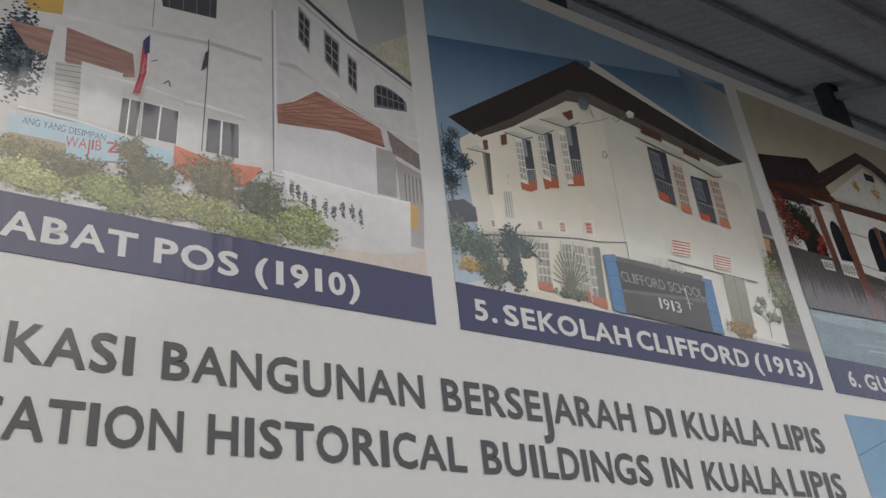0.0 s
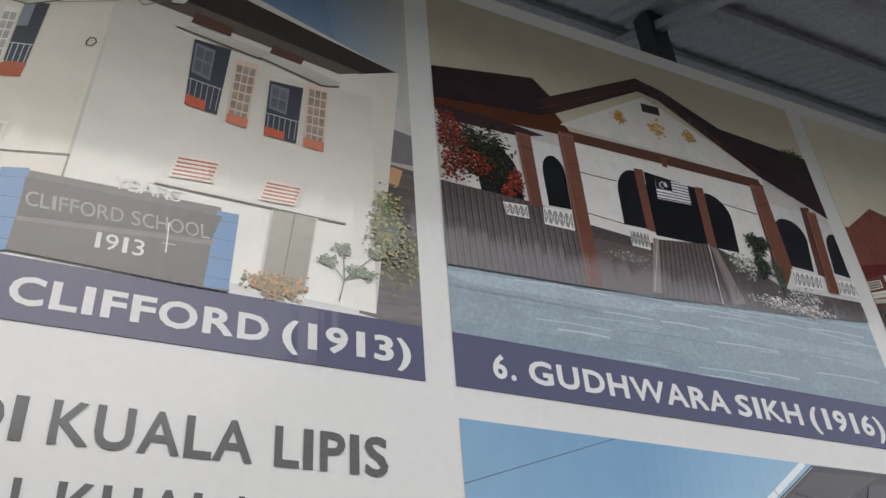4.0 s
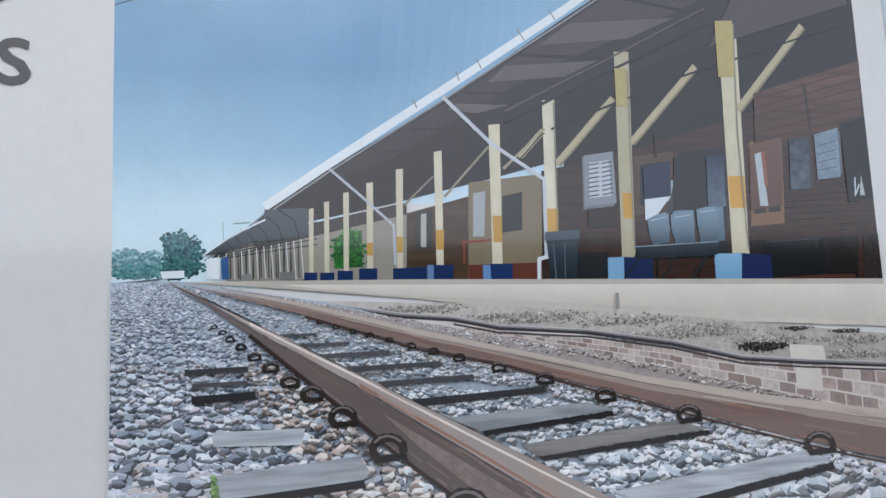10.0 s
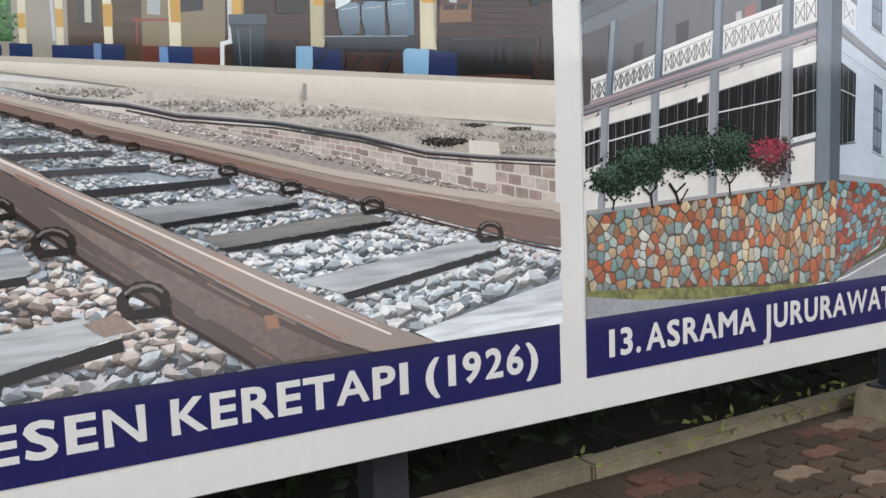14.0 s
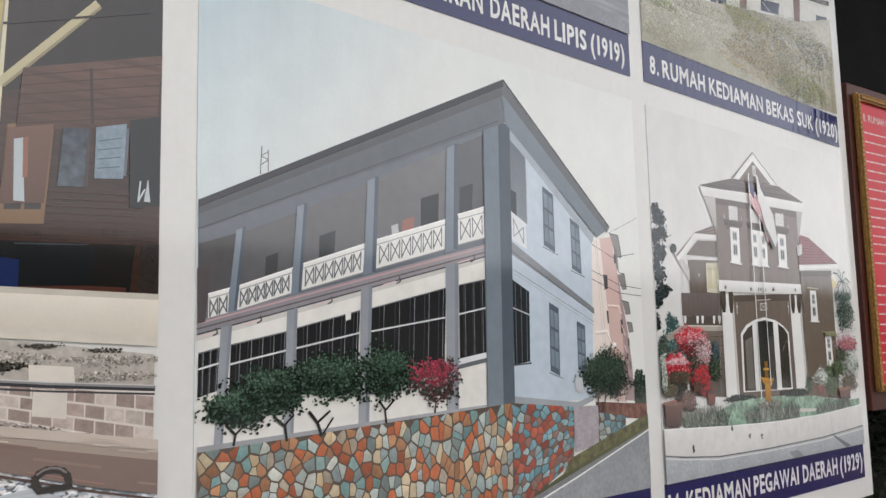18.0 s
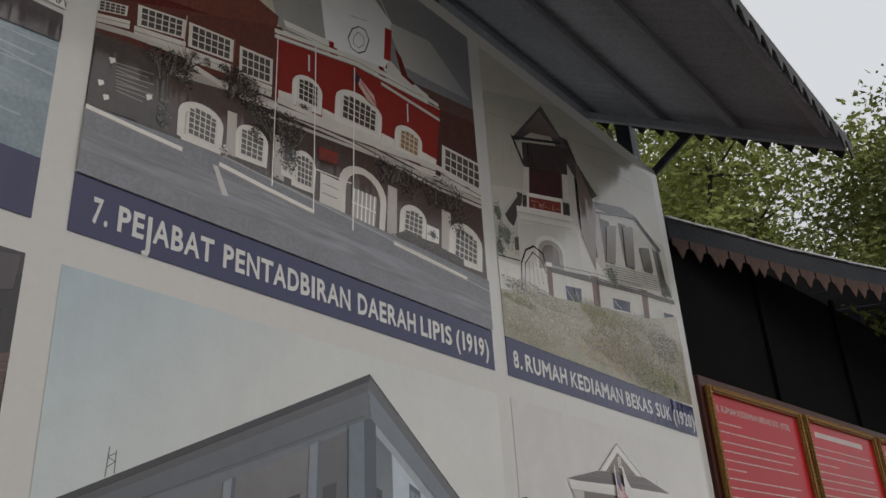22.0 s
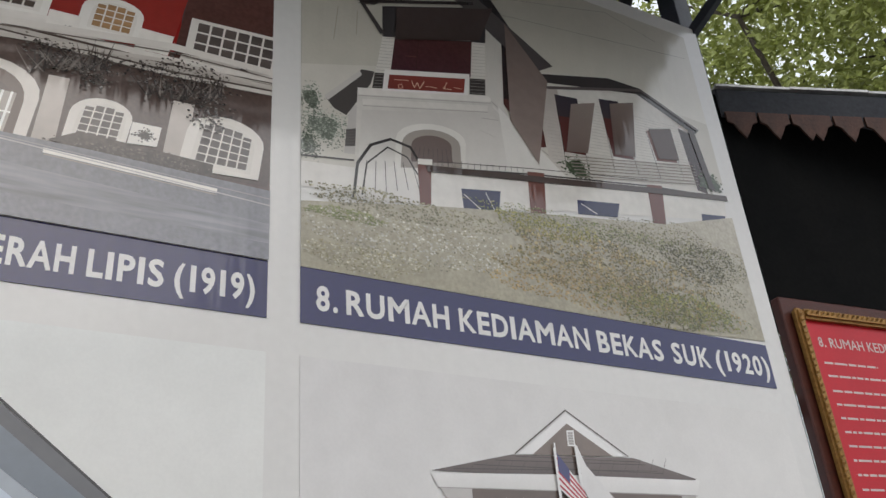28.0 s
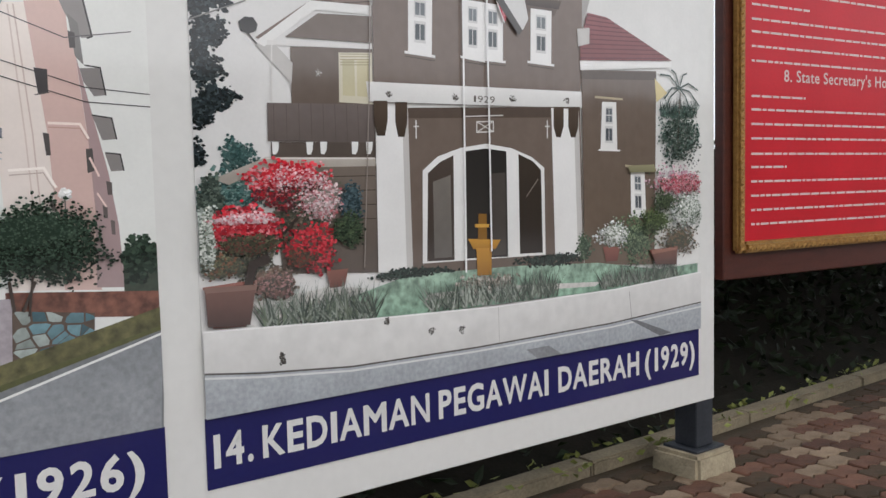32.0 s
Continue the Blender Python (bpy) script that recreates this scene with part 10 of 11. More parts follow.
a.poly("house_wall", "6c5e56", [(650, 1535), (1686, 1552), (1682, 1510), (650, 1499)], 4)
a.poly("eave_flare", "c9c5c1>b0aba7", [(501, 1572), (655, 1547), (650, 1320)], 4)
a.poly("eave_flare", "bdb9b5>a5a09c", [(1773, 1607), (1670, 1550), (1665, 1328)], 4)
a.poly("house_roof", "776a65>5f5450", [(493, 1591), (845, 1670), (1445, 1693), (1775, 1623), (1720, 1601), (1035, 1596), (652, 1591)], 4)
a.line("house_roof", "4f4541", 3, [(585, 1602), (1558, 1645)])
a.line("house_roof", "4f4541", 3, [(675, 1622), (1587, 1637)])
a.line("house_roof", "4f4541", 3, [(768, 1644), (1501, 1668)])
a.line("house_roof", "4f4541", 3, [(864, 1664), (1472, 1678)])
a.line("house_roof", "564b47", 2, [(675, 1630), (652, 1595)])
a.line("house_roof", "564b47", 2, [(730, 1634), (706, 1597)])
a.line("house_roof", "564b47", 2, [(787, 1638), (762, 1599)])
a.line("house_roof", "564b47", 2, [(844, 1642), (819, 1601)])
a.line("house_roof", "564b47", 2, [(902, 1646), (876, 1604)])
a.line("house_roof", "564b47", 2, [(962, 1651), (935, 1606)])
a.line("house_roof", "564b47", 2, [(1022, 1655), (995, 1608)])
a.line("house_roof", "564b47", 2, [(1084, 1660), (1056, 1611)])
a.line("house_roof", "564b47", 2, [(1147, 1664), (1118, 1613)])
a.line("house_roof", "564b47", 2, [(1211, 1669), (1181, 1616)])
a.line("house_roof", "564b47", 2, [(1276, 1674), (1245, 1618)])
a.line("house_roof", "564b47", 2, [(1342, 1679), (1311, 1621)])
a.line("house_roof", "564b47", 2, [(1410, 1684), (1378, 1623)])
a.line("house_roof", "564b47", 2, [(1479, 1689), (1446, 1626)])
a.line("house_roof", "564b47", 2, [(1549, 1694), (1516, 1629)])
a.line("house_roof", "564b47", 2, [(1621, 1700), (1586, 1631)])
a.poly("fascia", "f0eeeb>e3e1de", [(489, 1582), (1035, 1604), (1790, 1618), (1760, 1555), (1058, 1544), (514, 1533)])
a.line("fascia", "a8a39f", 3, [(514, 1531), (1058, 1542), (1760, 1552)])
a.poly("gable", "84766d", [(1125, 1822), (933, 1675), (1349, 1694)], 4)
a.poly("gable", "f2f0ee", [(1127, 1861), (1405, 1697), (1340, 1691), (1125, 1813), (943, 1677), (874, 1674)])
a.line("gable", "5a4f4a", 5, [(859, 1674), (1127, 1868), (1416, 1698)])
a.win("vent", "f0eeeb", "a8a4a0", 1, 5, [(1118, 1784), (1155, 1787), (1152, 1721), (1115, 1721)])
a.poly("louvre", "eae8e5", [(797, 1503), (900, 1506), (897, 1422), (795, 1419)])
a.rule("louvre", "9a9692", 3, 7, [(797, 1503), (900, 1506), (897, 1422), (795, 1419)])
a.poly("louvre", "eae8e5", [(1049, 1509), (1163, 1512), (1161, 1428), (1048, 1426)])
a.rule("louvre", "9a9692", 3, 7, [(1049, 1509), (1163, 1512), (1161, 1428), (1048, 1426)])
a.poly("louvre", "eae8e5", [(1371, 1514), (1485, 1518), (1479, 1436), (1369, 1433)])
a.rule("louvre", "9a9692", 3, 7, [(1371, 1514), (1485, 1518), (1479, 1436), (1369, 1433)])
a.poly("hood", "665850>52463f", [(730, 1419), (951, 1423), (942, 1390), (740, 1384)])
a.line("hood", "e8e6e3", 3, [(744, 1424), (735, 1443)])
a.line("hood", "e8e6e3", 3, [(936, 1426), (944, 1447)])
a.poly("hood_shade", "6a5c54", [(749, 1385), (932, 1389), (922, 1364), (758, 1362)], 4)
a.poly("hood", "665850>52463f", [(995, 1421), (1267, 1426), (1260, 1398), (1006, 1391)])
a.line("hood", "e8e6e3", 3, [(1010, 1427), (1001, 1446)])
a.line("hood", "e8e6e3", 3, [(1251, 1429), (1261, 1451)])
a.poly("hood_shade", "6a5c54", [(1016, 1392), (1250, 1397), (1238, 1371), (1025, 1368)], 4)
a.poly("hood", "665850>52463f", [(1322, 1425), (1548, 1429), (1534, 1394), (1331, 1393)])
a.line("hood", "e8e6e3", 3, [(1339, 1430), (1329, 1451)])
a.line("hood", "e8e6e3", 3, [(1531, 1432), (1541, 1455)])
a.poly("hood_shade", "6a5c54", [(1342, 1394), (1523, 1393), (1509, 1366), (1351, 1369)], 4)
a.poly("window", "f3f1ef", [(798, 1377), (903, 1378), (895, 1164), (792, 1167)])
a.win("window", "d9d7d5", "7b8084", 2, 1, [(823, 1356), (875, 1357), (873, 1296), (821, 1297)])
a.win("window", "d9d7d5", "5d6266", 2, 1, [(821, 1284), (873, 1284), (870, 1207), (819, 1208)])
a.line("sill", "f3f1ef", 9, [(780, 1171), (908, 1164)])
a.line("sill", "5f534c", 4, [(779, 1157), (907, 1149)])
a.poly("window", "f3f1ef", [(1044, 1382), (1136, 1381), (1130, 1164), (1039, 1168)])
a.win("window", "d9d7d5", "7b8084", 2, 1, [(1066, 1360), (1112, 1360), (1110, 1299), (1065, 1300)])
a.win("window", "d9d7d5", "5d6266", 2, 1, [(1064, 1287), (1110, 1286), (1108, 1208), (1063, 1209)])
a.line("sill", "f3f1ef", 9, [(1029, 1172), (1141, 1164)])
a.line("sill", "5f534c", 4, [(1028, 1157), (1141, 1149)])
a.poly("window", "f3f1ef", [(1136, 1381), (1238, 1379), (1232, 1167), (1130, 1166)])
a.win("window", "d9d7d5", "7b8084", 2, 1, [(1160, 1359), (1212, 1358), (1210, 1298), (1159, 1299)])
a.win("window", "d9d7d5", "5d6266", 2, 1, [(1158, 1286), (1209, 1285), (1207, 1209), (1156, 1209)])
a.line("sill", "f3f1ef", 9, [(1118, 1170), (1244, 1167)])
a.line("sill", "5f534c", 4, [(1118, 1155), (1244, 1153)])
a.poly("window", "f3f1ef", [(1380, 1384), (1493, 1384), (1487, 1171), (1375, 1172)])
a.win("window", "d9d7d5", "7b8084", 2, 1, [(1407, 1363), (1464, 1363), (1462, 1303), (1406, 1303)])
a.win("window", "d9d7d5", "5d6266", 2, 1, [(1406, 1290), (1462, 1290), (1460, 1214), (1404, 1214)])
a.line("sill", "f3f1ef", 9, [(1362, 1176), (1501, 1171)])
a.line("sill", "5f534c", 4, [(1362, 1162), (1500, 1156)])
a.poly("porch_beam", "f2f0ee>e4e2df", [(614, 1060), (1663, 1074), (1670, 1007), (622, 993)])
a.line("porch_beam", "8d8680", 3, [(622, 991), (1670, 1005)])
a.leaf("lamp", "4f4945,8a847e", (706, 1021), 13, 11, 20, 4)
a.leaf("lamp", "4f4945,8a847e", (999, 1022), 14, 12, 20, 4)
a.leaf("lamp", "4f4945,8a847e", (1280, 1028), 16, 12, 20, 4)
a.leaf("lamp", "4f4945,8a847e", (1572, 1034), 17, 12, 20, 4)
a.text("beam_lettering", "6d655f", "1929", (1085, 1009), (1187, 1009), (1086, 1035))
a.poly("house_wall", "776960>6d5f56", [(781, 977), (1647, 1012), (1663, 337), (774, 395)], 4)
a.poly("house_wall", "5d5048", [(781, 977), (1647, 1012), (1646, 969), (780, 940)], 4)
a.poly("wing", "75675e>6c5c4e", [(1657, 1163), (2130, 1186), (2111, 327), (1664, 356)], 4)
a.poly("wing", "5f534b", [(1657, 1159), (2130, 1181), (2129, 1146), (1656, 1125)], 4)
a.poly("wing_roof", "94575a>834a4b", [(1696, 1398), (1812, 1390), (2236, 1239), (1651, 1201), (1653, 1269)], 4)
a.rule("wing_roof", "633638", 4, 10, [(1696, 1398), (1812, 1390), (2236, 1239), (1651, 1201)])
a.poly("wing_roof", "c9c5c1", [(1635, 1327), (1708, 1338), (1706, 1273), (1639, 1256)], 4)
a.poly("fascia", "efedea", [(1648, 1200), (2236, 1234), (2232, 1208), (1650, 1161)])
a.poly("shutter", "dccb98", [(2118, 1155), (2205, 1093), (2130, 1049)])
a.poly("window", "f0eeeb", [(1779, 1038), (1866, 1039), (1871, 835), (1767, 836)])
a.win("window", "d6d4d2", "6a6f74", 2, 2, [(1800, 1018), (1844, 1019), (1844, 947), (1797, 947)])
a.win("window", "d6d4d2", "55595e", 2, 1, [(1796, 937), (1844, 937), (1845, 866), (1794, 866)])
a.line("sill", "f0eeeb", 7, [(1757, 836), (1887, 834)])
a.line("hood", "b9ab90", 9, [(1738, 1056), (1905, 1053)])
a.poly("window", "f0eeeb", [(1955, 751), (2047, 746), (2056, 541), (1957, 549)])
a.win("window", "d6d4d2", "6a6f74", 2, 2, [(1978, 730), (2024, 727), (2027, 655), (1979, 659)])
a.win("window", "d6d4d2", "55595e", 2, 1, [(1980, 648), (2027, 645), (2030, 573), (1981, 577)])
a.line("sill", "f0eeeb", 7, [(1947, 550), (2071, 539)])
a.line("hood", "b9ab90", 9, [(1923, 769), (2111, 758)])
a.line("palm", "3f5049", 7, [(2289, 1118), (2223, 1171), (2157, 1173)])
a.line("palm", "3f5049", 7, [(2289, 1118), (2263, 1184), (2235, 1198)])
a.line("palm", "3f5049", 7, [(2289, 1118), (2316, 1179), (2343, 1188)])
a.line("palm", "3f5049", 7, [(2289, 1118), (2356, 1143), (2423, 1116)])
a.line("palm", "3f5049", 7, [(2289, 1118), (2361, 1108), (2433, 1045)])
a.line("palm", "3f5049", 7, [(2289, 1118), (2237, 1118), (2185, 1067)])
a.line("palm", "3f5049", 7, [(2289, 1118), (2228, 1079), (2167, 990)])
a.line("palm", "3f5049", 7, [(2289, 1118), (2334, 1083), (2378, 996)])
a.tuft("palm", "3f5049,52665d,2f3d38", (2160, 990), (2419, 997), 40, 70)
a.leaf("palm", "4f655d,3f534c,6f837a", (2291, 903), 152, 104, 260, 9)
a.line("palm", "5a5048", 9, [(2296, 1097), (2272, 812)])
a.poly("pillar", "f4f2f0>e9e7e4", [(648, 982), (783, 983), (789, 394), (642, 404)])
a.poly("pillar", "c9c5c1", [(758, 982), (783, 983), (789, 394), (762, 396)])
a.poly("pillar", "f4f2f0>e9e7e4", [(1482, 1001), (1637, 1002), (1655, 395), (1494, 411)])
a.poly("pillar", "c9c5c1", [(1608, 1001), (1637, 1002), (1655, 395), (1625, 396)])
a.poly("bracket", "57493f>463a32", [(641, 996), (698, 998), (697, 930), (684, 877), (651, 877), (640, 928)], 4)
a.poly("bracket", "57493f>463a32", [(730, 995), (781, 997), (780, 928), (766, 875), (739, 874), (728, 926)], 4)
a.poly("bracket", "57493f>463a32", [(1495, 1006), (1552, 1008), (1550, 929), (1533, 885), (1508, 885), (1493, 928)], 4)
a.poly("bracket", "57493f>463a32", [(1578, 1007), (1637, 1009), (1635, 929), (1617, 886), (1591, 886), (1576, 928)], 4)
a.poly("arch", "f2f0ee>e8e6e3", [(832, 422), (841, 756), (909, 806), (1015, 838), (1138, 855), (1267, 839), (1370, 806), (1439, 763), (1440, 414)])
a.poly("doorway", "50453f>463d38", [(852, 428), (864, 746), (921, 787), (982, 811), (977, 425)])
a.poly("doorway", "7d7670>6a645f", [(886, 715), (967, 739), (966, 436), (885, 437)], 4)
a.poly("doorway", "2f2b2a>3a3533", [(1036, 826), (1138, 837), (1240, 827), (1240, 420), (1030, 426)])
a.poly("doorway", "4f4844", [(1158, 742), (1233, 746), (1231, 429), (1157, 429)], 4)
a.poly("doorway", "40362f>352d29", [(1302, 817), (1376, 790), (1421, 754), (1425, 424), (1302, 427)])
a.line("doorway", "8a7f76", 4, [(1342, 651), (1404, 718)])
a.line("wall_lamp", "e8e5e2", 5, [(817, 933), (816, 871)])
a.line("wall_lamp", "e8e5e2", 4, [(807, 912), (827, 913)])
a.line("wall_lamp", "e8e5e2", 5, [(1459, 950), (1458, 882)])
a.line("wall_lamp", "e8e5e2", 4, [(1446, 927), (1471, 928)])
a.line("crest", "ddd8d3", 4, [(1039, 954), (1226, 964)])
a.line("crest", "ddd8d3", 5, [(1096, 936), (1177, 940), (1176, 901), (1095, 897), (1096, 936)])
a.line("crest", "ddd8d3", 4, [(1096, 936), (1176, 901)])
a.line("crest", "ddd8d3", 4, [(1177, 940), (1095, 897)])
a.line("drain_pipe", "988e87", 4, [(639, 1369), (623, 1003), (586, 427)])
a.poly("lawn", "93ab98>7d9b86", [(525, 329), (774, 385), (1300, 380), (1745, 360), (2141, 304), (2420, 312), (2419, 246), (1845, 238), (1181, 240), (592, 235)], 2)
a.poly("path", "d6d2cd", [(168, 341), (459, 373), (594, 352), (393, 321), (207, 274)], 1)
a.poly("path", "d0ccc7", [(860, 310), (1183, 310), (1760, 278), (1725, 262), (1182, 283), (834, 288)], 1)
a.leaf("hedge", "2f3a35,3d4a43,232c28", (786, 392), 153, 16, 220, 8)
a.leaf("hedge", "2c352f,3a463f,202823", (1484, 391), 182, 23, 240, 8)
a.leaf("plant", "55664f,6a785c,445240,7d8a6a", (1987, 451), 132, 109, 320, 9)
a.leaf("plant", "4f5f4c,3f4d3d,6d7d66", (1662, 432), 46, 61, 80, 8)
a.poly("pot", "8d5a50>6f453e", [(1774, 426), (1882, 420), (1863, 360), (1793, 362)])
a.poly("pot", "8a564a>6a4038", [(2075, 394), (2261, 399), (2235, 324), (2122, 326)])
a.leaf("flower", "e0e0de,c6cac4,8a9684,f0f0f0", (1834, 476), 98, 53, 220, 7)
a.leaf("flower", "c898a8,d8b0bc,b07a90,66705f,e0ccd0", (2268, 678), 183, 87, 380, 8)
a.leaf("flower", "e6e6e6,cfd3cf,8d988a,5a6858", (2333, 565), 129, 93, 320, 8)
a.leaf("plant", "5f5044,7a6450,4a5040", (2281, 429), 136, 67, 220, 8)
a.poly("fountain", "cf9a42>a87730", [(1040, 500), (1201, 488), (1175, 454), (1066, 460)])
a.poly("fountain", "c48f3c>9a6c2c", [(1080, 463), (1155, 459), (1153, 355), (1083, 358)])
a.poly("fountain", "8a6430", [(1094, 592), (1133, 590), (1133, 493), (1089, 495)])
a.poly("fountain", "d9a850", [(1076, 554), (1146, 551), (1145, 538), (1076, 541)])
a.leaf("plant", "8d8478,a89f94,6a645a,c2bcb2", (1127, 327), 139, 30, 200, 8)
a.leaf("shrub", "46504a,38423c,5f6a60", (40, 661), 48, 70, 220, 9)
a.leaf("flower", "cfd6d0,a3aca4,5f6c62", (21, 591), 37, 59, 240, 8)
a.leaf("flower", "b9c2bc,7d8a80,4f5c52", (28, 494), 52, 42, 200, 8)
a.leaf("bougainvillea", "5a5a4e,464a40,6f6a5c", (136, 488), 112, 57, 320, 9)
a.leaf("bougainvillea", "5a564c,484a40,77685c", (373, 606), 118, 56, 280, 9)
a.leaf("bougainvillea", "6d5a50,54483f,86786a", (239, 399), 80, 48, 240, 9)
a.leaf("bougainvillea", "c8303c,d8505a,b02430,e48a90,8a2a34", (153, 586), 116, 61, 520, 9)
a.leaf("bougainvillea", "cc323e,dc5660,b82834,e8a0a4", (306, 720), 132, 70, 560, 9)
a.leaf("bougainvillea", "ead4d4,d8a8ac,e07a82,6a6a5c", (417, 667), 86, 68, 360, 8)
a.leaf("bougainvillea", "c42e3a,d44a54,9a2a34,5f4a44", (386, 509), 93, 75, 480, 9)
a.poly("pot", "85524a>5f3a34", [(9, 406), (176, 418), (157, 333), (144, 273), (34, 277), (17, 346)], 4)
a.line("pot", "9a665c", 9, [(8, 403), (176, 413)])
a.poly("pot", "8d5f54>6d463e", [(434, 426), (518, 428), (503, 369), (446, 368)], 4)
a.tuft("grass_tuft", "4f5a50,66705f,8a9086,3a443c", (207, 270), (627, 255), 90, 110)
a.tuft("grass_tuft", "565f54,6d766a,9aa096,404a42", (846, 254), (1496, 253), 110, 95)
a.tuft("grass_tuft", "565f54,6d766a,8a9086,404a42", (1759, 254), (2277, 264), 70, 80)
a.poly("garden_wall", "e4e2df>d3d1ce", [(-3, 271), (592, 246), (1181, 231), (1845, 238), (2440, 268), (2440, 120), (1807, 94), (1066, 86), (521, 91), (-5, 142)], 4)
a.line("garden_wall", "f4f2f0", 6, [(-3, 271), (592, 246), (1181, 231), (1845, 238), (2440, 268)])
a.line("garden_wall", "8d8a86", 3, [(1934, 220), (1949, 96)])
a.line("garden_wall", "b0ada9", 2, [(1181, 229), (1184, 87)])
a.poly("road", "b2b6ba>a6aaaf", [(-5, 142), (521, 91), (1066, 86), (1807, 94), (2440, 120), (2436, -33), (1174, -64), (-7, -18)], 1)
a.line("garden_wall", "57534f", 6, [(-5, 142), (184, 118), (521, 91), (1066, 86), (1807, 94), (2440, 125)])
a.line("road", "dcdcdb", 7, [(-5, 128), (184, 106), (520, 77), (1066, 71), (1806, 77), (2440, 104)])
a.poly("road", "76777a", [(1931, 98), (1992, 87), (2218, 7), (2140, 1)], 1)
a.poly("road", "8d8f92", [(1322, 44), (1444, 45), (1569, -28), (1412, -19)], 1)
a.leaf("stain", "3f3b38,5f5a55", (860, 174), 12, 14, 24, 4)
a.leaf("stain", "3f3b38,5f5a55", (1000, 163), 13, 14, 24, 4)
a.leaf("stain", "3f3b38,5f5a55", (261, 163), 10, 13, 24, 4)
a.leaf("stain", "3f3b38,5f5a55", (265, 146), 10, 13, 24, 4)
a.leaf("stain", "3f3b38,5f5a55", (667, 231), 11, 14, 24, 4)
a.line("flagpole", "f4f3f1", 8, [(1038, 1703), (1026, 377)])
a.line("flagpole", "f0efed", 8, [(1149, 1721), (1152, 449)])
a.line("flagpole", "f4f3f1", 7, [(1043, 1724), (1041, 1388)])
a.line("flagpole", "f0efed", 7, [(1142, 1726), (1144, 1397)])
a.poly("flag", "efe6e6", [(1049, 1686), (1093, 1628), (1174, 1531), (1255, 1393), (1234, 1307), (1170, 1445), (1043, 1544)])
a.line("flag", "b8434f", 8, [(1048, 1666), (1096, 1607), (1174, 1517), (1253, 1380)])
a.line("flag", "b8434f", 8, [(1047, 1639), (1094, 1586), (1173, 1502), (1249, 1366)])
a.line("flag", "b8434f", 8, [(1046, 1612), (1092, 1564), (1172, 1486), (1246, 1351)])
a.line("flag", "b8434f", 8, [(1045, 1586), (1090, 1543), (1171, 1471), (1242, 1336)])
a.line("flag", "b8434f", 8, [(1044, 1559), (1088, 1522), (1170, 1456), (1239, 1322)])
a.poly("flag", "4a4a78", [(1049, 1686), (1098, 1624), (1093, 1569), (1046, 1614)])
a.poly("flag", "eceae8>dcdad8", [(1152, 1721), (1183, 1645), (1321, 1498), (1358, 1339), (1328, 1292), (1214, 1420), (1154, 1556)])
a.poly("flag", "5a5654", [(1154, 1556), (1214, 1420), (1328, 1292), (1307, 1272), (1196, 1391)])
a.leaf("foliage", "3f5058,55666c,2f3c40", (537, 659), 42, 56, 220, 7)
a.leaf("foliage", "3c4a38,4f5c44,2a3428", (525, 560), 55, 52, 260, 7)
a.leaf("foliage", "55584a,6d6a52,7d5a48,484a3e", (73, 466), 65, 36, 240, 7)
a.leaf("foliage", "6d5a52,8a6a62,55504a,a07a78", (242, 398), 68, 39, 260, 7)
a.leaf("white_bush", "c9cdc4,8d9488,5a6258,dfe2da", (25, 548), 23, 83, 300, 7)
a.leaf("bougainvillea", "4a4a3a,5f5c48,6d3f3a,38382e", (169, 529), 101, 31, 380, 7)
a.leaf("bougainvillea", "5f4a3c,4a3f34,8a3a34", (340, 475), 52, 32, 160, 7)
a.leaf("bougainvillea", "5a3038,7a2c34,4a4a42", (314, 677), 112, 51, 150, 7)
a.leaf("bougainvillea", "dcbcbe,e8d6d6,c98a90,8a7f78", (423, 656), 69, 47, 260, 7)
a.leaf("bougainvillea", "e8cfd2,dfb6ba,d9707a", (155, 611), 98, 16, 170, 7)
a.leaf("bougainvillea", "e6c2c6,d8848c", (333, 731), 122, 34, 90, 6)
a.line("trunk", "3a302c", 30, [(154, 409), (169, 464), (220, 481)])
a.line("trunk", "3a302c", 10, [(280, 557), (330, 605)])
a.poly("plant_pot", "7a5a52>4c3a37", [(10, 399), (177, 395), (154, 277), (15, 285)], 4)
a.poly("plant_pot", "86695f", [(7, 406), (180, 403), (180, 386), (9, 389)], 4)
a.leaf("palm", "3a4640,4c5a50,2c3630,66736a", (2293, 895), 123, 128, 360, 7)
a.leaf("foliage", "4f5c3c,66724c,3a4430", (2110, 521), 96, 53, 300, 7)
a.leaf("foliage", "4a5440,5f6a50,384032", (2169, 608), 77, 46, 200, 7)
a.leaf("bougainvillea", "c25a6a,d98a94,a8485a,e0b0b6,6a5a50", (2286, 685), 143, 45, 380, 7)
a.leaf("white_bush", "e4e6e0,c9cec4,8a9484,f0f0ec,5f6a5a", (2340, 561), 91, 68, 420, 7)
a.leaf("white_bush", "f0f0ec,dfe2da,8a9080", (1836, 478), 70, 37, 200, 7)
a.poly("plant_pot", "7a5248>54403a", [(2081, 383), (2256, 392), (2253, 318), (2104, 328)], 4)
a.poly("plant_pot", "94695a", [(2079, 392), (2259, 401), (2259, 386), (2078, 375)], 4)
a.poly("awning", "9a9576>837e62", [(1922, 769), (2095, 774), (2114, 742), (1941, 738)])
a.done()

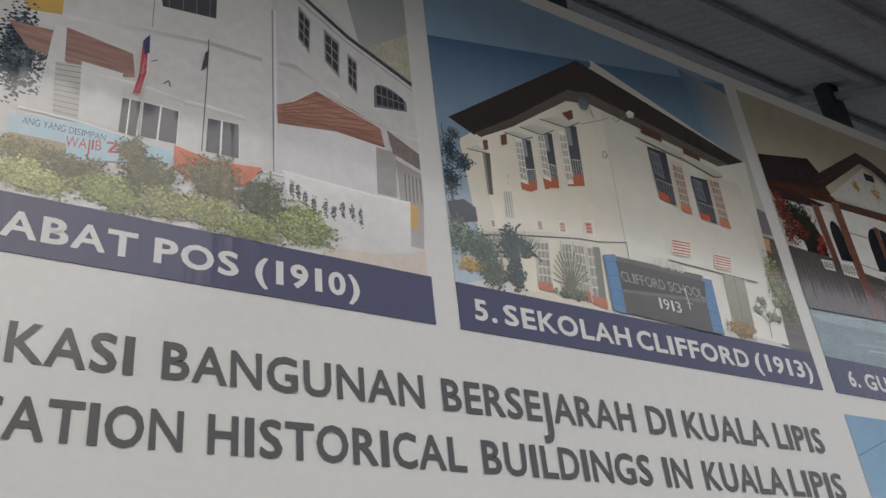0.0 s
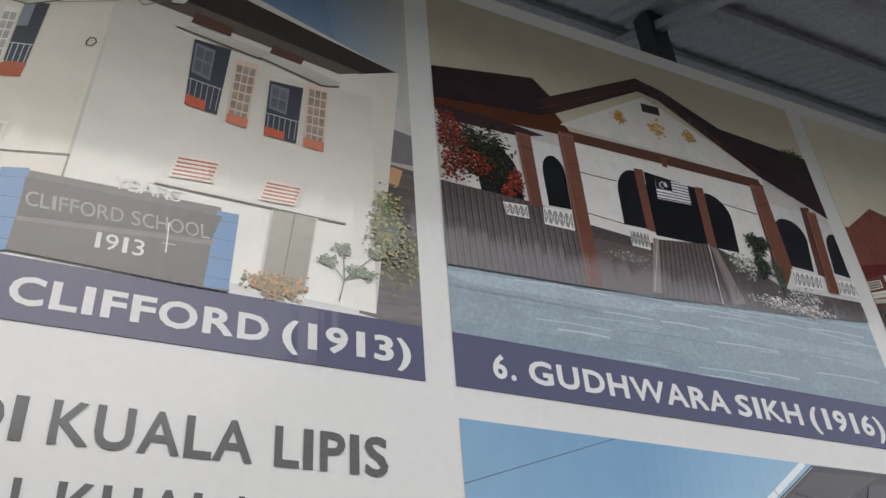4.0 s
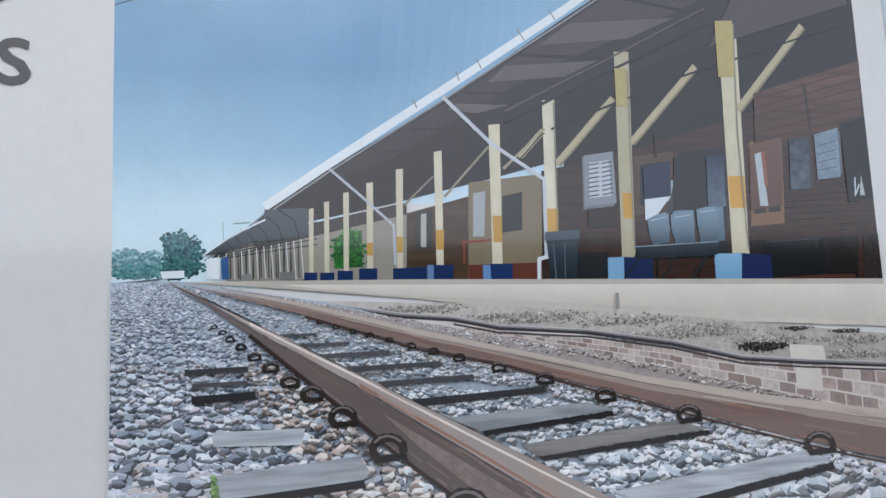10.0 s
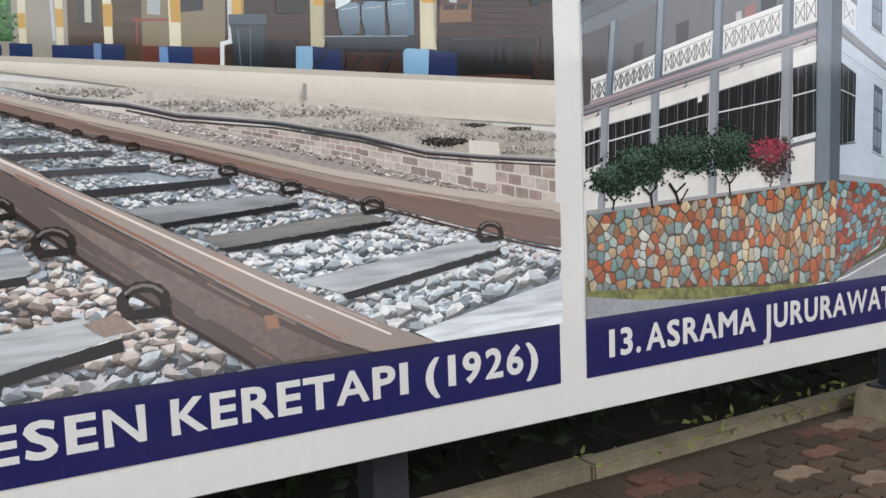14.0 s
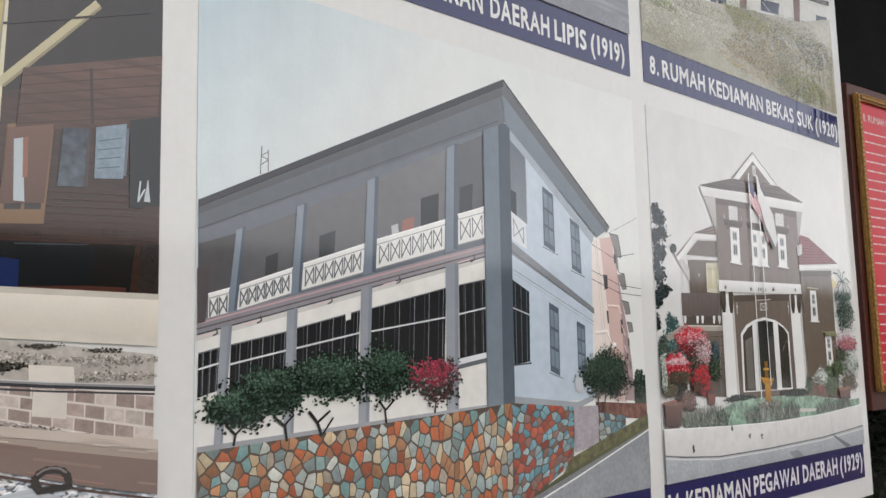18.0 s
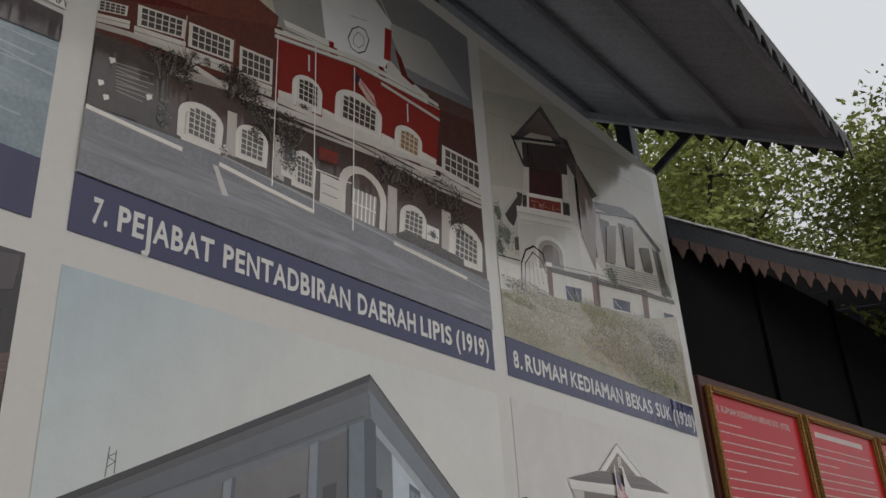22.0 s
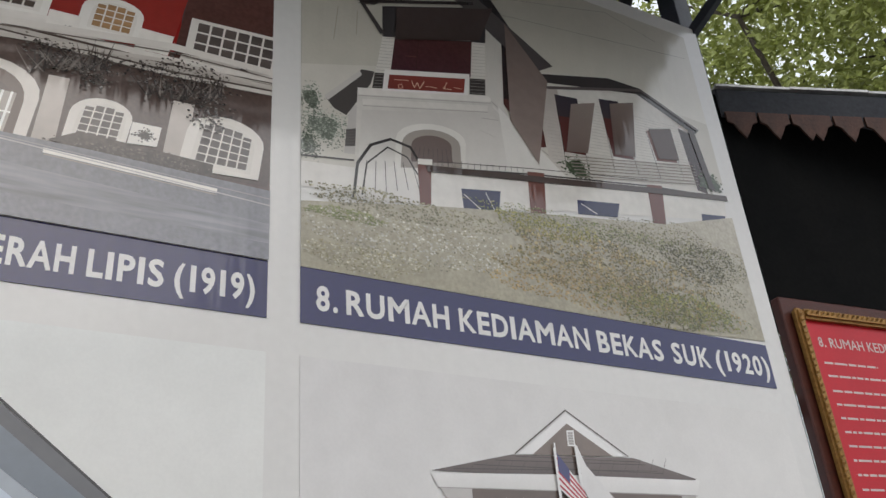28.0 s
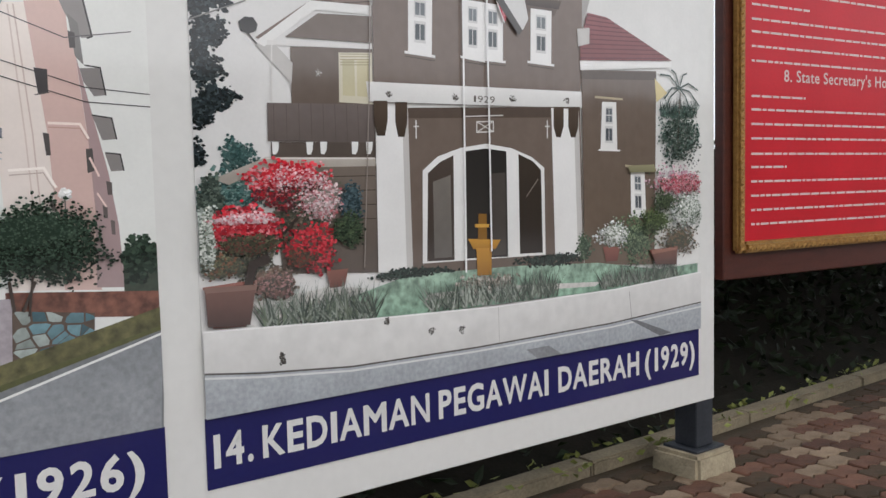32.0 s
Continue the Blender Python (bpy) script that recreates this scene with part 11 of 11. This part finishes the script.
# ---- captions and headline ----
c = part("caption_strip", box(-2 * PITCH, -2 * PITCH + WIDE, -0.004, -0.001, CAP_BOT, CAP_TOP), M_NAVY, sign, "navy blue caption strip with white capital letters")
words(c, M_WLETTER, 3.003, 0.1, 0.03, [("4.", -5.030, -4.930), ("PEJABAT", -4.586, -3.913), ("POS", -3.855, -3.542), ("(", -3.479, -3.426), ("1910", -3.395, -3.100), (")", -3.089, -3.038)])
c = part("caption_strip", box(-1 * PITCH, -1 * PITCH + WIDE, -0.004, -0.001, CAP_BOT, CAP_TOP), M_NAVY, sign, "navy blue caption strip with white capital letters")
words(c, M_WLETTER, 3.003, 0.1, 0.03, [("5.", -2.482, -2.363), ("SEKOLAH", -2.325, -1.565), ("CLIFFORD", -1.522, -0.708), ("(", -0.661, -0.603), ("1913", -0.569, -0.246), (")", -0.234, -0.178)])
c = part("caption_strip", box(0 * PITCH, 0 * PITCH + WIDE, -0.004, -0.001, CAP_BOT, CAP_TOP), M_NAVY, sign, "navy blue caption strip with white capital letters")
words(c, M_WLETTER, 3.003, 0.1, 0.03, [("6.", 0.161, 0.261), ("GUDHWARA", 0.319, 1.316), ("SIKH", 1.356, 1.733), ("(", 1.783, 1.839), ("1916", 1.872, 2.185), (")", 2.197, 2.251)])
c = part("caption_strip", box(1 * PITCH, 1 * PITCH + WIDE, -0.004, -0.001, CAP_BOT, CAP_TOP), M_NAVY, sign, "navy blue caption strip with white capital letters")
words(c, M_WLETTER, 3.003, 0.1, 0.03, [("7.", 2.643, 2.703), ("PEJABAT", 2.741, 3.156), ("PENTADBIRAN", 3.202, 3.907), ("DAERAH", 3.955, 4.357), ("LIPIS", 4.394, 4.639), ("(", 4.674, 4.708), ("1919", 4.727, 4.916), (")", 4.923, 4.955)])
c = part("caption_strip", box(2 * PITCH, 2 * PITCH + WIDE, -0.004, -0.001, CAP_BOT, CAP_TOP), M_NAVY, sign, "navy blue caption strip with white capital letters")
words(c, M_WLETTER, 3.003, 0.1, 0.03, [("8.", 5.186, 5.271), ("RUMAH", 5.305, 5.746), ("KEDIAMAN", 5.792, 6.439), ("BEKAS", 6.486, 6.860), ("SUK", 6.915, 7.150), ("(", 7.188, 7.231), ("1920", 7.255, 7.493), (")", 7.502, 7.543)])
c = part("caption_strip", box(0 * PITCH, 0 * PITCH + WIDE, -0.004, -0.001, LCAP_BOT, LCAP_TOP), M_NAVY, sign, "navy blue caption strip with white capital letters")
words(c, M_WLETTER, 0.69, 0.105, 0.03, [("12.", 0.105, 0.291), ("STESEN", 0.335, 0.963), ("KERETAPI", 1.033, 1.805), ("(", 1.870, 1.926), ("1926", 1.959, 2.271), (")", 2.282, 2.336)])
c = part("caption_strip", box(1 * PITCH, 1 * PITCH + WIDE, -0.004, -0.001, LCAP_BOT, LCAP_TOP), M_NAVY, sign, "navy blue caption strip with white capital letters")
words(c, M_WLETTER, 0.69, 0.105, 0.03, [("13.", 2.671, 2.831), ("ASRAMA", 2.858, 3.483), ("JURURAWAT", 3.530, 4.442), ("(", 4.504, 4.556), ("1926", 4.586, 4.875), (")", 4.885, 4.935)])
c = part("caption_strip", box(2 * PITCH, 2 * PITCH + WIDE, -0.004, -0.001, LCAP_BOT, LCAP_TOP), M_NAVY, sign, "navy blue caption strip with white capital letters")
words(c, M_WLETTER, 0.69, 0.105, 0.03, [("14.", 5.149, 5.280), ("KEDIAMAN", 5.313, 5.977), ("PEGAWAI", 6.019, 6.578), ("DAERAH", 6.634, 7.135), ("(", 7.174, 7.217), ("1929", 7.242, 7.481), (")", 7.490, 7.531)])
words(sign, M_INK, 2.572, 0.137, 0.022, [("LOKASI", -4.517, -3.893), ("BANGUNAN", -3.800, -2.777), ("BERSEJARAH", -2.692, -1.655), ("DI", -1.570, -1.397), ("KUALA", -1.330, -0.738), ("LIPIS", -0.668, -0.280)], "headline_word")
words(sign, M_INK, 2.33, 0.137, 0.022, [("LOCATION", -4.579, -3.718), ("HISTORICAL", -3.636, -2.610), ("BUILDINGS", -2.532, -1.614), ("IN", -1.535, -1.371), ("KUALA", -1.277, -0.700), ("LIPIS", -0.655, -0.221)], "headline_word")


# ---- interlocking pavers: the nearest single, the rest joined ----
def paver_outline():
    l, w, z = 0.112, 0.056, 0.013
    top = [(-l, w - z), (-l * 0.55, w + z), (l * 0.0, w - z), (l * 0.55, w + z), (l, w - z)]
    return top + [(x, y - 2 * w) for x, y in top[::-1]]


def paver_mesh(seed):
    rr = random.Random(seed)
    o = paver_outline()
    n = len(o)
    hh = rr.uniform(-0.004, 0.003)
    v = [(x * 0.965, y * 0.95, -0.02) for x, y in o] + [(x * 0.965, y * 0.95, hh - 0.006) for x, y in o] + [(x * 0.91, y * 0.86, hh + rr.uniform(-0.0015, 0.0015)) for x, y in o]
    f = [tuple(range(2 * n, 3 * n))[::-1]]
    for k in (0, n):
        f += [(k + i, k + n + i, k + n + (i + 1) % n, k + (i + 1) % n) for i in range(n)]
    return v, f


rg = random.Random(21)
shapes = [paver_mesh(k) for k in range(5)]
paver_data = [[mesh_from("paver", *s, [m]) for s in shapes] for m in M_PAVER]
pave = bpy.data.objects["pavement"]
rest = [([], []), ([], []), ([], [])]
single = 0
for j in range(-30, 6):
    y = j * 0.1135 + 0.02
    for i in range(0, 58):
        x = 0.6 + i * 0.2265 + (0.113 if j % 2 else 0)
        if y > kerb_y(x) - 0.09 or rg.random() < 0.01:
            continue
        # dark mossy ones thin out with x, fastest near the board; pale ones lie further along
        moss = noise.noise((x * 0.7, y * 1.1, 3)) + 0.9 - 0.22 * (x - 3) * (0.4 + max(0.0, 0.6 - abs(y - 0.1)))
        pick = rg.random()
        k = 2 if pick < max(0.12, min(0.85, moss)) else (1 if rg.random() < 0.33 else 0)
        s = rg.randrange(5)
        a_ = radians(rg.uniform(-1.2, 1.2))
        if 3.6 < x < 9.2 and -0.45 < y and single < 300:
            ob = put("paver", paver_data[k][s], pave, "", (x, y, 0))
            ob.rotation_euler = (0, 0, a_)
            single += 1
        else:
            v, f = rest[k]
            n = len(v)
            v += [(p[0] + x, p[1] + y, p[2]) for p in shapes[s][0]]
            f += [tuple(q + n for q in g) for g in shapes[s][1]]
for k, (v, f) in enumerate(rest):
    ob = put("paver_field", mesh_from("paver_field", v, f, [M_PAVER_REST[k]]), pave)
    ob["kind"] = "stuff"
